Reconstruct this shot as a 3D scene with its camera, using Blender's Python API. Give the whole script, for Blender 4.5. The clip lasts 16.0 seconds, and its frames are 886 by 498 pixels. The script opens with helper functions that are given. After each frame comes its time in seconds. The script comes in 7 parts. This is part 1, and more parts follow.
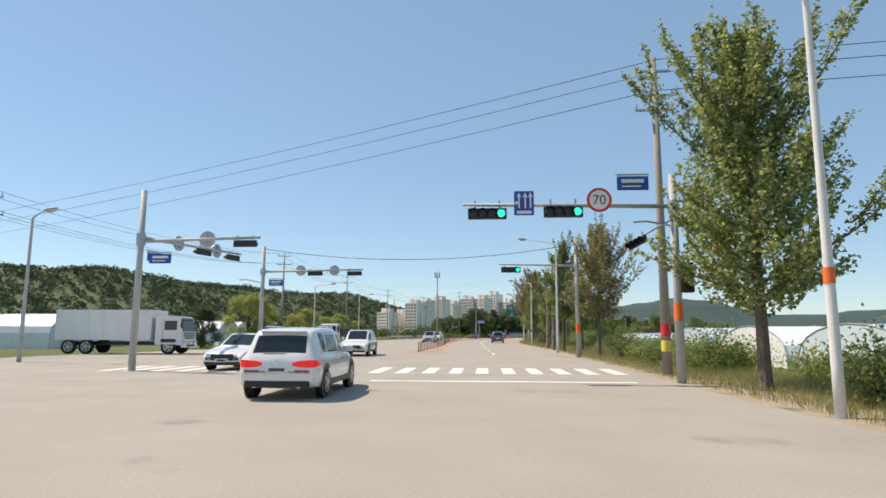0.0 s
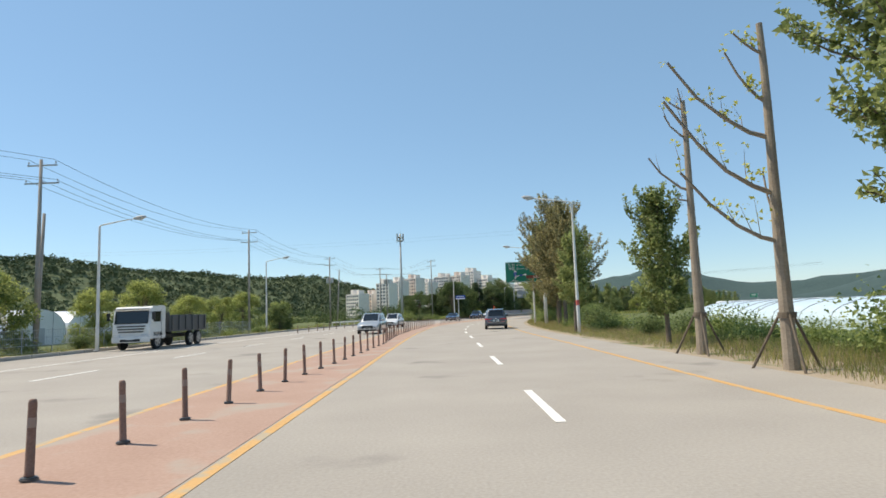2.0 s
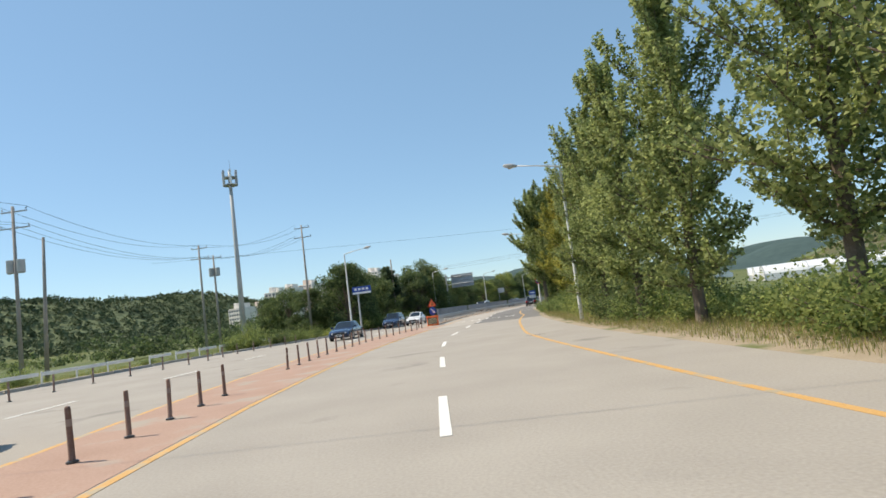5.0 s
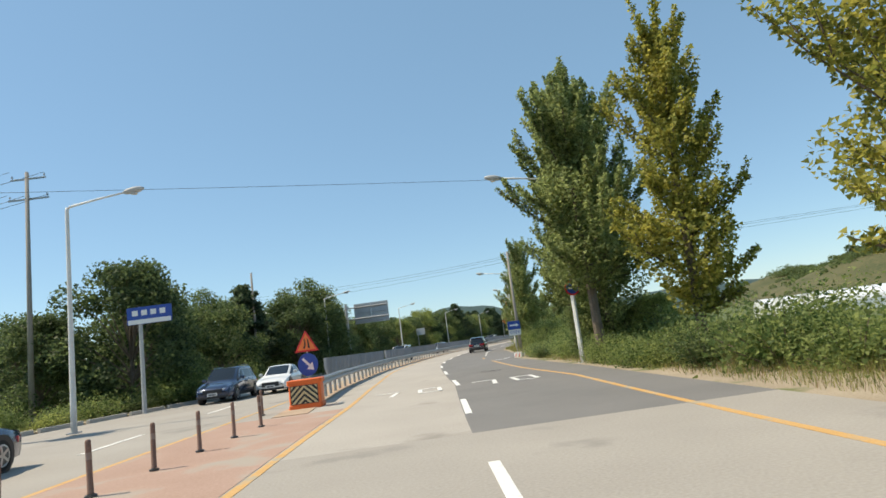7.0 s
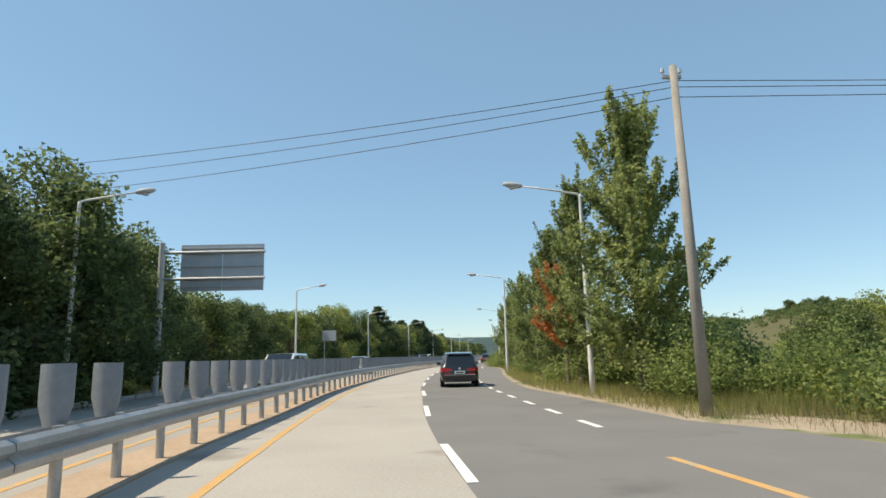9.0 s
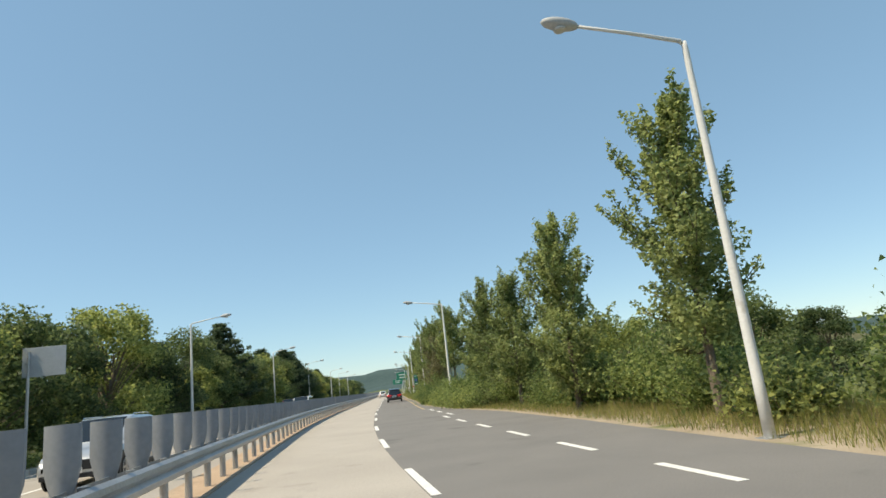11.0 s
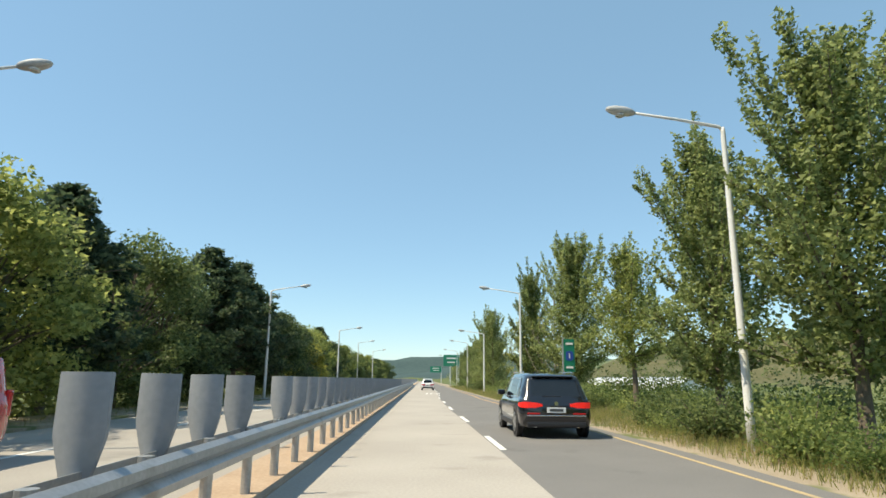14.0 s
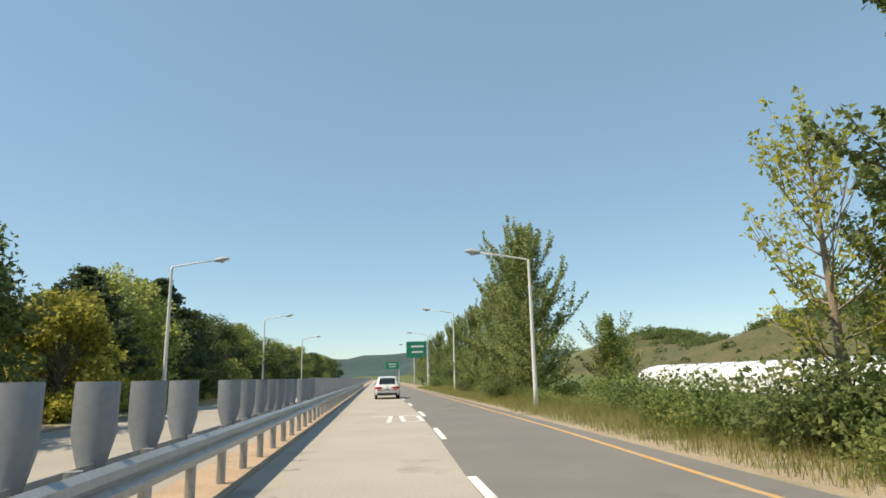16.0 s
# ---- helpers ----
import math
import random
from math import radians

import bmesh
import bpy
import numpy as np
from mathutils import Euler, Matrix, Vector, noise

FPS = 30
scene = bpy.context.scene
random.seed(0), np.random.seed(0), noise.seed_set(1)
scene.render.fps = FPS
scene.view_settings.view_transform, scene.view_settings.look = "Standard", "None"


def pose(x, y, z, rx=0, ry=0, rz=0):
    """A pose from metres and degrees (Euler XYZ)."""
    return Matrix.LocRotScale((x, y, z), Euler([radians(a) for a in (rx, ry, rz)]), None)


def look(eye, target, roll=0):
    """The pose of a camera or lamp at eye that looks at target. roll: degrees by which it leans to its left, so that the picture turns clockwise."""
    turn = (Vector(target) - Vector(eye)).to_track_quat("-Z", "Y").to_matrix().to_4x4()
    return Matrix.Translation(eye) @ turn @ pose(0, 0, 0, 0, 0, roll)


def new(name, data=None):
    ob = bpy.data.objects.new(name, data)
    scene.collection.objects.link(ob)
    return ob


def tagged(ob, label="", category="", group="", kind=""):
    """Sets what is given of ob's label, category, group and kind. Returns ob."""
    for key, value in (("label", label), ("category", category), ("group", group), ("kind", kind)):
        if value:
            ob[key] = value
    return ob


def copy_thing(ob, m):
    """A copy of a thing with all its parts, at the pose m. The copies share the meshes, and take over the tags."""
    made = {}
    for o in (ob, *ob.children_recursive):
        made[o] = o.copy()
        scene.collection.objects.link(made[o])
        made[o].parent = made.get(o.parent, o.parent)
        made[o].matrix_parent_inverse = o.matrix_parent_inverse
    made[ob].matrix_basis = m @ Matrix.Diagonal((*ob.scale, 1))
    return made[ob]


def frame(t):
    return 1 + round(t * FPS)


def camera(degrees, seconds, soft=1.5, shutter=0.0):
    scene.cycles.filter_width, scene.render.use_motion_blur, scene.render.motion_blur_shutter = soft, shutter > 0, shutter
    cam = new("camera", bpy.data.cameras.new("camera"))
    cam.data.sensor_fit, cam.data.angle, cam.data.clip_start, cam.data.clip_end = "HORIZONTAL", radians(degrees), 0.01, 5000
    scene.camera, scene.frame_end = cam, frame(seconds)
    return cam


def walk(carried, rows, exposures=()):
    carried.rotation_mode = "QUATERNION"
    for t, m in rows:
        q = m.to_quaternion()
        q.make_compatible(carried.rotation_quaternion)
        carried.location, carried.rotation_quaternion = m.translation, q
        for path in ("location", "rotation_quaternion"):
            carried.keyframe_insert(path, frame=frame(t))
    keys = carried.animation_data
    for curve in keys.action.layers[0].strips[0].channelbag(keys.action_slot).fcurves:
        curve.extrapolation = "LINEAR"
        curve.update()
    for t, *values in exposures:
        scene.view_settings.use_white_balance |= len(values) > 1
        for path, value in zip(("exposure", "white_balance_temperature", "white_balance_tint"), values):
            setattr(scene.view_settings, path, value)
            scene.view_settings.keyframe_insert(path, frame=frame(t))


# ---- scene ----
cam = camera(72.7, 16.0, soft=1.6)


def aim(t, x, y, z, yaw, pitch, roll):
    """A row of the drive: seconds, place, heading to the left, tilt up, lean."""
    a, b = radians(yaw), radians(pitch)
    way = Vector((-math.sin(a) * math.cos(b), math.cos(a) * math.cos(b), math.sin(b)))
    return t, look((x, y, z), Vector((x, y, z)) + way, roll)


EXPOSURES = [(0, 0.28, 7000, 9.5), (0.8, 0.32, 7050, 10.5), (1.5, 0.32, 7000, 9.5), (2, 0.27, 6650, 5.5), (5, 0.30, 6700, 5.5), (8, 0.30, 6850, 2.5), (9, 0.34, 6900, 3.5), (11.5, 0.32, 7050, 1.5), (12.5, 0.33, 6800, -0.5), (13.5, 0.33, 6750, -1.5), (14, 0.54, 6950, 0.5), (14.5, 0.42, 6850, -1.5), (15.2, 0.46, 7300, 4.5), (15.6, 0.42, 7700, 6.5), (16, 0.34, 7300, 3.5)]
PATH = [
    (0, -0.00, -0.00, 1.507, 0.88, 7.92, 0.17),
    (0.5, 0.06, 10.91, 1.507, 2.47, 8.19, -1.51),
    (1, 0.44, 21.64, 1.507, 2.55, 8.62, -1.67),
    (1.5, 0.98, 32.25, 1.507, 0.53, 7.28, -3.90),
    (2, 1.46, 42.90, 1.507, -1.49, 6.06, -2.17),
    (2.5, 1.78, 53.64, 1.507, -2.13, 5.88, -3.00),
    (3, 2.05, 64.38, 1.507, -3.11, 6.52, -1.56),
    (3.5, 2.44, 74.98, 1.507, -2.46, 8.27, -2.45),
    (4, 3.07, 85.28, 1.507, -3.56, 7.65, -3.76),
    (4.5, 3.88, 95.19, 1.507, -6.91, 5.78, -5.24),
    (5, 4.90, 104.65, 1.507, -10.89, 5.59, -7.25),
    (5.2, 5.37, 108.33, 1.507, -12.25, 5.80, -7.28),
    (5.5, 6.14, 113.79, 1.507, -12.77, 5.97, -7.09),
    (6, 7.62, 122.83, 1.507, -15.22, 6.83, -7.14),
    (6.5, 9.41, 131.89, 1.507, -18.39, 7.96, -7.35),
    (7, 11.57, 141.05, 1.507, -20.83, 8.82, -7.40),
    (7.3, 13.06, 146.61, 1.507, -21.35, 8.99, -7.20),
    (7.5, 14.12, 150.33, 1.507, -23.10, 8.81, -5.90),
    (8, 16.92, 159.71, 1.507, -25.13, 8.48, -6.93),
    (8.5, 19.92, 169.10, 1.507, -25.16, 9.53, -2.31),
    (9, 23.16, 178.41, 1.507, -28.84, 10.09, -1.47),
    (9.2, 24.54, 182.11, 1.507, -29.66, 10.19, -1.46),
    (9.5, 26.72, 187.62, 1.507, -30.45, 10.35, -1.67),
    (10, 30.69, 196.75, 1.507, -34.05, 11.06, -3.07),
    (10.5, 35.12, 205.82, 1.507, -38.69, 11.95, -4.98),
    (11, 40.00, 214.85, 1.507, -42.29, 12.65, -6.38),
    (11.3, 43.13, 220.27, 1.507, -43.08, 12.81, -6.59),
    (11.5, 45.29, 223.89, 1.507, -44.70, 12.62, -5.89),
    (12, 50.94, 232.98, 1.507, -39.50, 12.34, -1.56),
    (12.5, 56.88, 242.18, 1.507, -39.15, 12.59, -0.93),
    (13, 63.06, 251.48, 1.507, -40.28, 12.39, -2.01),
    (13.5, 69.43, 260.74, 1.507, -38.82, 12.02, 0.45),
    (14, 75.97, 269.84, 1.507, -38.13, 12.24, 0.64),
    (14.5, 82.55, 278.81, 1.507, -42.43, 12.26, -2.77),
    (15, 89.09, 287.67, 1.507, -40.07, 11.91, 0.51),
    (15.5, 95.53, 296.41, 1.507, -41.21, 12.47, -2.76),
    (16, 101.82, 304.95, 1.507, -42.80, 11.94, -1.38),
]
walk(cam, [aim(*row) for row in PATH], EXPOSURES)

# ---- sky and sun ----
SUN_WAY = Vector((-0.53, 0.19, 0.82)).normalized()
world = bpy.data.worlds.new("sky")
scene.world = world
world.use_nodes = True
wn = world.node_tree
sky = wn.nodes.new("ShaderNodeTexSky")
sky.sky_type = "NISHITA"
sky.sun_disc = False
sky.sun_elevation = math.asin(SUN_WAY.z)
sky.sun_rotation = math.atan2(SUN_WAY.x, SUN_WAY.y)
sky.air_density, sky.dust_density, sky.ozone_density = 0.95, 0.08, 2.8
# thin even haze over the whole sky
haze = wn.nodes.new("ShaderNodeMix")
haze.data_type = "RGBA"
haze.inputs[0].default_value = 0.5
haze.inputs[7].default_value = (1.5, 2.55, 3.75, 1)
wn.links.new(sky.outputs[0], haze.inputs[6])
wn.links.new(haze.outputs[2], wn.nodes["Background"].inputs[0])
wn.nodes["Background"].inputs[1].default_value = 0.148
sun = new("sun", bpy.data.lights.new("sun", "SUN"))
sun.data.energy, sun.data.angle, sun.data.color = 4.6, radians(0.53), (1.0, 0.87, 0.73)
sun.matrix_world = look(SUN_WAY * 400, (0, 0, 0))


# ---- materials ----
def surface(name, low, high, scale=1.0, rough=0.7, metal=0.0, bump=0.0, fine=12.0, spec=0.3, stain=None, per_object=0.0, through_light=0.0, island=0.0):
    """A surface between two colours: broad and fine variation, relief, and where wanted stains or a shade of its own for each piece."""
    m = bpy.data.materials.new(name)
    m.use_nodes = True
    t = m.node_tree
    n, link = t.nodes, t.links
    b = n["Principled BSDF"]
    co = n.new("ShaderNodeNewGeometry")
    big, small = n.new("ShaderNodeTexNoise"), n.new("ShaderNodeTexNoise")
    big.inputs["Scale"].default_value, small.inputs["Scale"].default_value = scale, scale * fine
    big.inputs["Detail"].default_value, small.inputs["Detail"].default_value = 5, 4
    link.new(co.outputs["Position"], big.inputs["Vector"])
    link.new(co.outputs["Position"], small.inputs["Vector"])
    mix = n.new("ShaderNodeMath")
    mix.operation = "MULTIPLY_ADD"
    mix.inputs[1].default_value = 0.55
    link.new(small.outputs["Fac"], mix.inputs[0])
    half = n.new("ShaderNodeMath")
    half.operation = "MULTIPLY"
    half.inputs[1].default_value = 0.45
    link.new(big.outputs["Fac"], half.inputs[0])
    link.new(half.outputs[0], mix.inputs[2])
    last = mix.outputs[0]
    for amount, node, out in ((per_object, "ShaderNodeObjectInfo", "Random"), (island, "ShaderNodeNewGeometry", "Random Per Island")):
        if amount:
            info, add = n.new(node), n.new("ShaderNodeMath")
            add.operation = "MULTIPLY_ADD"
            add.inputs[1].default_value = amount
            link.new(info.outputs[out], add.inputs[0])
            sub = n.new("ShaderNodeMath")
            sub.operation = "SUBTRACT"
            sub.inputs[1].default_value = amount / 2
            link.new(last, sub.inputs[0])
            link.new(sub.outputs[0], add.inputs[2])
            last = add.outputs[0]
    ramp = n.new("ShaderNodeValToRGB")
    ramp.color_ramp.elements[0].position, ramp.color_ramp.elements[1].position = 0.32, 0.68
    ramp.color_ramp.elements[0].color, ramp.color_ramp.elements[1].color = (*low, 1), (*high, 1)
    link.new(last, ramp.inputs[0])
    colour = ramp.outputs[0]
    if stain:
        spot, edge, blend = n.new("ShaderNodeTexNoise"), n.new("ShaderNodeValToRGB"), n.new("ShaderNodeMix")
        spot.inputs["Scale"].default_value, spot.inputs["Detail"].default_value = stain[1], 6
        edge.color_ramp.elements[0].position, edge.color_ramp.elements[1].position = stain[2], stain[2] + 0.1
        blend.data_type = "RGBA"
        link.new(co.outputs["Position"], spot.inputs["Vector"])
        link.new(spot.outputs["Fac"], edge.inputs[0])
        link.new(edge.outputs[0], blend.inputs["Factor"])
        link.new(colour, blend.inputs["A"])
        blend.inputs["B"].default_value = (*stain[0], 1)
        colour = blend.outputs["Result"]
    link.new(colour, b.inputs["Base Color"])
    b.inputs["Roughness"].default_value, b.inputs["Metallic"].default_value = rough, metal
    b.inputs["Specular IOR Level"].default_value = spec
    if bump:
        rel = n.new("ShaderNodeBump")
        rel.inputs["Strength"].default_value, rel.inputs["Distance"].default_value = bump, 0.02
        link.new(small.outputs["Fac"], rel.inputs["Height"])
        link.new(rel.outputs[0], b.inputs["Normal"])
    if through_light:
        thin, both = n.new("ShaderNodeBsdfTranslucent"), n.new("ShaderNodeMixShader")
        both.inputs[0].default_value = through_light
        link.new(colour, thin.inputs["Color"])
        link.new(b.outputs[0], both.inputs[1])
        link.new(thin.outputs[0], both.inputs[2])
        link.new(both.outputs[0], n["Material Output"].inputs["Surface"])
    return m


def plain(name, colour, rough=0.5, metal=0.0, spec=0.5, coat=0.0, glow=0.0):
    m = surface(name, tuple(c * 0.92 for c in colour), tuple(min(1, c * 1.06) for c in colour), 3.0, rough, metal, 0.0, 9.0, spec)
    b = m.node_tree.nodes["Principled BSDF"]
    b.inputs["Coat Weight"].default_value = coat
    b.inputs["Coat Roughness"].default_value = 0.05
    if glow:
        b.inputs["Emission Color"].default_value = (*colour, 1)
        b.inputs["Emission Strength"].default_value = glow
    return m


CONCRETE_ROAD = surface("worn_pale_road", (0.33, 0.30, 0.265), (0.44, 0.405, 0.36), 0.35, 0.9, bump=0.25, fine=60, stain=((0.27, 0.245, 0.215), 0.5, 0.62))
ASPHALT = surface("grey_asphalt", (0.155, 0.15, 0.145), (0.21, 0.20, 0.19), 0.5, 0.9, bump=0.3, fine=70, stain=((0.12, 0.115, 0.11), 0.4, 0.63))
OLD_ASPHALT = surface("old_pale_asphalt", (0.29, 0.265, 0.235), (0.385, 0.355, 0.315), 0.4, 0.9, bump=0.25, fine=60, stain=((0.22, 0.205, 0.185), 0.35, 0.62))
DIRT = surface("dry_verge_dirt", (0.27, 0.215, 0.15), (0.42, 0.35, 0.26), 0.8, 0.95, bump=0.6, fine=25, stain=((0.14, 0.16, 0.06), 0.6, 0.55))
TAN_BED = surface("tan_median_paving", (0.34, 0.245, 0.17), (0.48, 0.365, 0.265), 0.9, 0.95, bump=0.4, fine=22, stain=((0.30, 0.25, 0.19), 0.8, 0.6))
KERB_STONE = surface("kerb_concrete", (0.34, 0.32, 0.29), (0.46, 0.44, 0.40), 1.5, 0.9, bump=0.3, per_object=0.2)
GROUND = surface("field_ground", (0.055, 0.085, 0.022), (0.16, 0.17, 0.06), 0.03, 0.95, bump=0.4, fine=40, stain=((0.20, 0.17, 0.09), 0.02, 0.60))
# leaf green lifted and greyed: aerial haze is put into this colour
HAZED_HILL = surface("wooded_hill", (0.075, 0.10, 0.052), (0.155, 0.185, 0.092), 0.02, 0.95, bump=0.5, fine=14)
# blue cast in the base colour imitates the haze of distance
HAZED_FAR_HILL = surface("distant_wooded_hill", (0.035, 0.062, 0.062), (0.06, 0.095, 0.09), 0.006, 0.95, fine=14)
WHITE_LINE = surface("worn_white_paint", (0.62, 0.61, 0.58), (0.8, 0.79, 0.76), 2.0, 0.7, fine=14, stain=((0.4, 0.38, 0.35), 3.0, 0.64))
YELLOW_LINE = surface("worn_yellow_paint", (0.50, 0.285, 0.095), (0.62, 0.39, 0.16), 2.0, 0.7, fine=14, stain=((0.40, 0.33, 0.23), 2.0, 0.52))
WORN_YELLOW = surface("worn_yellow_line", (0.36, 0.29, 0.19), (0.56, 0.42, 0.22), 3.0, 0.85, fine=20)
RED_PAVING = surface("faded_red_median_paint", (0.33, 0.215, 0.165), (0.43, 0.30, 0.24), 0.7, 0.9, fine=30, stain=((0.36, 0.31, 0.26), 0.7, 0.55))
GALV = surface("galvanised_steel", (0.36, 0.37, 0.38), (0.50, 0.51, 0.52), 2.0, 0.48, 0.75, bump=0.06, spec=0.5, stain=((0.26, 0.25, 0.23), 1.2, 0.66))
GLARE = surface("grey_glare_screen", (0.20, 0.222, 0.25), (0.255, 0.28, 0.31), 1.2, 0.6, 0.1, bump=0.02, per_object=0.15)
POLE_PAINT = surface("white_pole_paint", (0.60, 0.60, 0.58), (0.72, 0.72, 0.70), 1.5, 0.5, stain=((0.42, 0.38, 0.33), 2.0, 0.68))
POLE_GREY = surface("grey_pole_paint", (0.36, 0.37, 0.37), (0.48, 0.49, 0.49), 1.5, 0.55, stain=((0.28, 0.26, 0.24), 2.0, 0.66))
POLE_CONC = surface("utility_pole_concrete", (0.25, 0.23, 0.205), (0.35, 0.325, 0.295), 2.0, 0.9, bump=0.2)
DARK_STEEL = plain("dark_steel", (0.09, 0.095, 0.10), 0.5, 0.4)
WIRE = plain("black_cable", (0.02, 0.02, 0.022), 0.6)
BOLLARD = surface("sunburnt_bollard_plastic", (0.17, 0.105, 0.082), (0.27, 0.175, 0.138), 3.0, 0.7, per_object=0.35)
BAND = plain("worn_bollard_band", (0.29, 0.225, 0.19), 0.6)
ORANGE = surface("orange_plastic", (0.72, 0.13, 0.035), (0.85, 0.20, 0.05), 2.0, 0.5)
BLACK = plain("black_plastic", (0.018, 0.018, 0.020), 0.45)
YELLOW = plain("yellow_film", (0.75, 0.60, 0.10), 0.5)
SIGN_GREEN = plain("green_sign_sheet", (0.012, 0.20, 0.12), 0.45)
SIGN_BLUE = plain("blue_sign_sheet", (0.025, 0.075, 0.36), 0.45)
SIGN_RED = plain("red_sign_sheet", (0.62, 0.03, 0.03), 0.45)
SIGN_BROWN = plain("brown_sign_sheet", (0.22, 0.055, 0.04), 0.45)
SIGN_WHITE = plain("white_sign_sheet", (0.78, 0.78, 0.76), 0.45)
SIGN_ORANGE = plain("orange_sign_sheet", (0.80, 0.22, 0.05), 0.45)
SIGN_BACK = surface("aluminium_sign_back", (0.38, 0.41, 0.44), (0.48, 0.51, 0.54), 2.0, 0.5, 0.3)
LENS_OFF = plain("dark_signal_lens", (0.03, 0.025, 0.02), 0.2)
LENS_ON = plain("lit_green_lens", (0.02, 0.75, 0.50), 0.3, glow=1.3)
CREAM = plain("faded_cream_stripe", (0.62, 0.50, 0.28), 0.6)
TAR = plain("black_road_tar", (0.03, 0.03, 0.03), 0.7)
FADED_RED = plain("faded_red_tape", (0.50, 0.10, 0.08), 0.6)
LAMP_GLASS = plain("lamp_glass", (0.55, 0.55, 0.52), 0.2)
BARK = surface("tree_bark", (0.10, 0.08, 0.06), (0.19, 0.155, 0.12), 4.0, 0.95, bump=0.6, fine=6)
BARK_PALE = surface("pale_bark", (0.22, 0.18, 0.14), (0.33, 0.28, 0.22), 4.0, 0.95, bump=0.5, fine=6)


def leaf_paint(name, low, high):
    low, high = (tuple(k * c for k, c in zip((1.36, 1.24, 1.62), some)) for some in (low, high))
    return surface(name, low, high, 0.5, 0.55, spec=0.30, fine=4, through_light=0.58, island=0.50, per_object=0.18)


LEAF_GINKGO = leaf_paint("ginkgo_leaves", (0.105, 0.15, 0.038), (0.3, 0.365, 0.11))
LEAF_YELLOW = leaf_paint("yellowing_leaves", (0.15, 0.18, 0.03), (0.37, 0.37, 0.065))
LEAF_LIME = leaf_paint("lime_yellow_leaves", (0.26, 0.30, 0.045), (0.48, 0.50, 0.09))
LEAF_BROWN = leaf_paint("browning_leaves", (0.115, 0.125, 0.048), (0.31, 0.3, 0.11))
LEAF_ORANGE = leaf_paint("orange_dead_leaves", (0.28, 0.12, 0.03), (0.48, 0.24, 0.07))
LEAF_DARK = leaf_paint("dark_broad_leaves", (0.04, 0.068, 0.022), (0.12, 0.17, 0.052))
LEAF_MID = leaf_paint("mid_broad_leaves", (0.054, 0.09, 0.026), (0.165, 0.218, 0.062))
LEAF_LIGHT = leaf_paint("light_broad_leaves", (0.125, 0.175, 0.04), (0.33, 0.385, 0.095))
NEEDLE = leaf_paint("pine_needles", (0.036, 0.066, 0.028), (0.105, 0.15, 0.058))
SHRUB = leaf_paint("shrub_leaves", (0.075, 0.125, 0.028), (0.25, 0.315, 0.08))
GRASS = leaf_paint("tall_verge_grass", (0.10, 0.145, 0.026), (0.30, 0.31, 0.085))
DRY_GRASS = leaf_paint("dry_verge_grass", (0.19, 0.16, 0.07), (0.36, 0.30, 0.15))
DRY_SLOPE = surface("dry_grass_slope", (0.05, 0.065, 0.025), (0.145, 0.125, 0.06), 0.05, 0.95, bump=0.4, fine=14)
FILM = surface("white_greenhouse_film", (0.66, 0.67, 0.68), (0.80, 0.81, 0.82), 0.6, 0.35, spec=0.5)
BLUE_FILM = surface("pale_blue_greenhouse_film", (0.46, 0.58, 0.66), (0.58, 0.68, 0.74), 0.6, 0.35, spec=0.5)
FLAT_WALL = surface("apartment_wall", (0.70, 0.65, 0.60), (0.80, 0.76, 0.71), 0.05, 0.8, fine=8)
FLAT_PINK = surface("apartment_warm_wall", (0.62, 0.51, 0.44), (0.72, 0.60, 0.52), 0.05, 0.8, fine=8)
WINDOW = plain("dark_window_glass", (0.10, 0.13, 0.16), 0.12)
GLASS = plain("tinted_car_glass", (0.012, 0.015, 0.018), 0.05, spec=0.7)
TYRE = plain("tyre_rubber", (0.015, 0.015, 0.016), 0.85)
RIM = plain("alloy_rim", (0.48, 0.49, 0.50), 0.3, 0.8)
RED_LENS = plain("red_tail_lens", (0.42, 0.012, 0.015), 0.15, coat=0.6)
RED_LIT = plain("lit_brake_lens", (0.60, 0.018, 0.016), 0.2, glow=0.45)
HEAD_LENS = plain("clear_head_lens", (0.62, 0.64, 0.66), 0.08, coat=0.8)
CHROME = plain("chrome_trim", (0.7, 0.71, 0.72), 0.12, 0.95)
PLATE = plain("white_number_plate", (0.72, 0.73, 0.72), 0.4)
PAINT_WHITE = plain("white_car_paint", (0.74, 0.74, 0.73), 0.25, coat=1.0)
PAINT_SILVER = plain("silver_car_paint", (0.50, 0.51, 0.52), 0.28, 0.45, coat=1.0)
PAINT_GREY = plain("blue_grey_car_paint", (0.105, 0.118, 0.140), 0.25, 0.4, coat=1.0)
PAINT_BLACK = plain("black_car_paint", (0.010, 0.011, 0.015), 0.2, 0.1, coat=1.0)
PAINT_NAVY = plain("navy_car_paint", (0.018, 0.035, 0.085), 0.22, 0.3, coat=1.0)
PAINT_RED = plain("red_car_paint", (0.42, 0.02, 0.025), 0.25, 0.1, coat=1.0)


# ---- mesh helpers ----
def part(name, bm, material, parent=None, label="", smooth=False):
    me = bpy.data.meshes.new(name)
    bm.to_mesh(me)
    bm.free()
    me.materials.append(material)
    if smooth:
        me.shade_smooth()
    ob = new(name, me)
    ob.parent = parent
    if label:
        ob["label"] = label
    return ob


def mesh_of(name, verts, faces, material, parent=None, smooth=False):
    me = bpy.data.meshes.new(name)
    me.from_pydata([tuple(v) for v in verts], [], faces)
    me.materials.append(material)
    if smooth:
        me.shade_smooth()
    ob = new(name, me)
    ob.parent = parent
    return ob


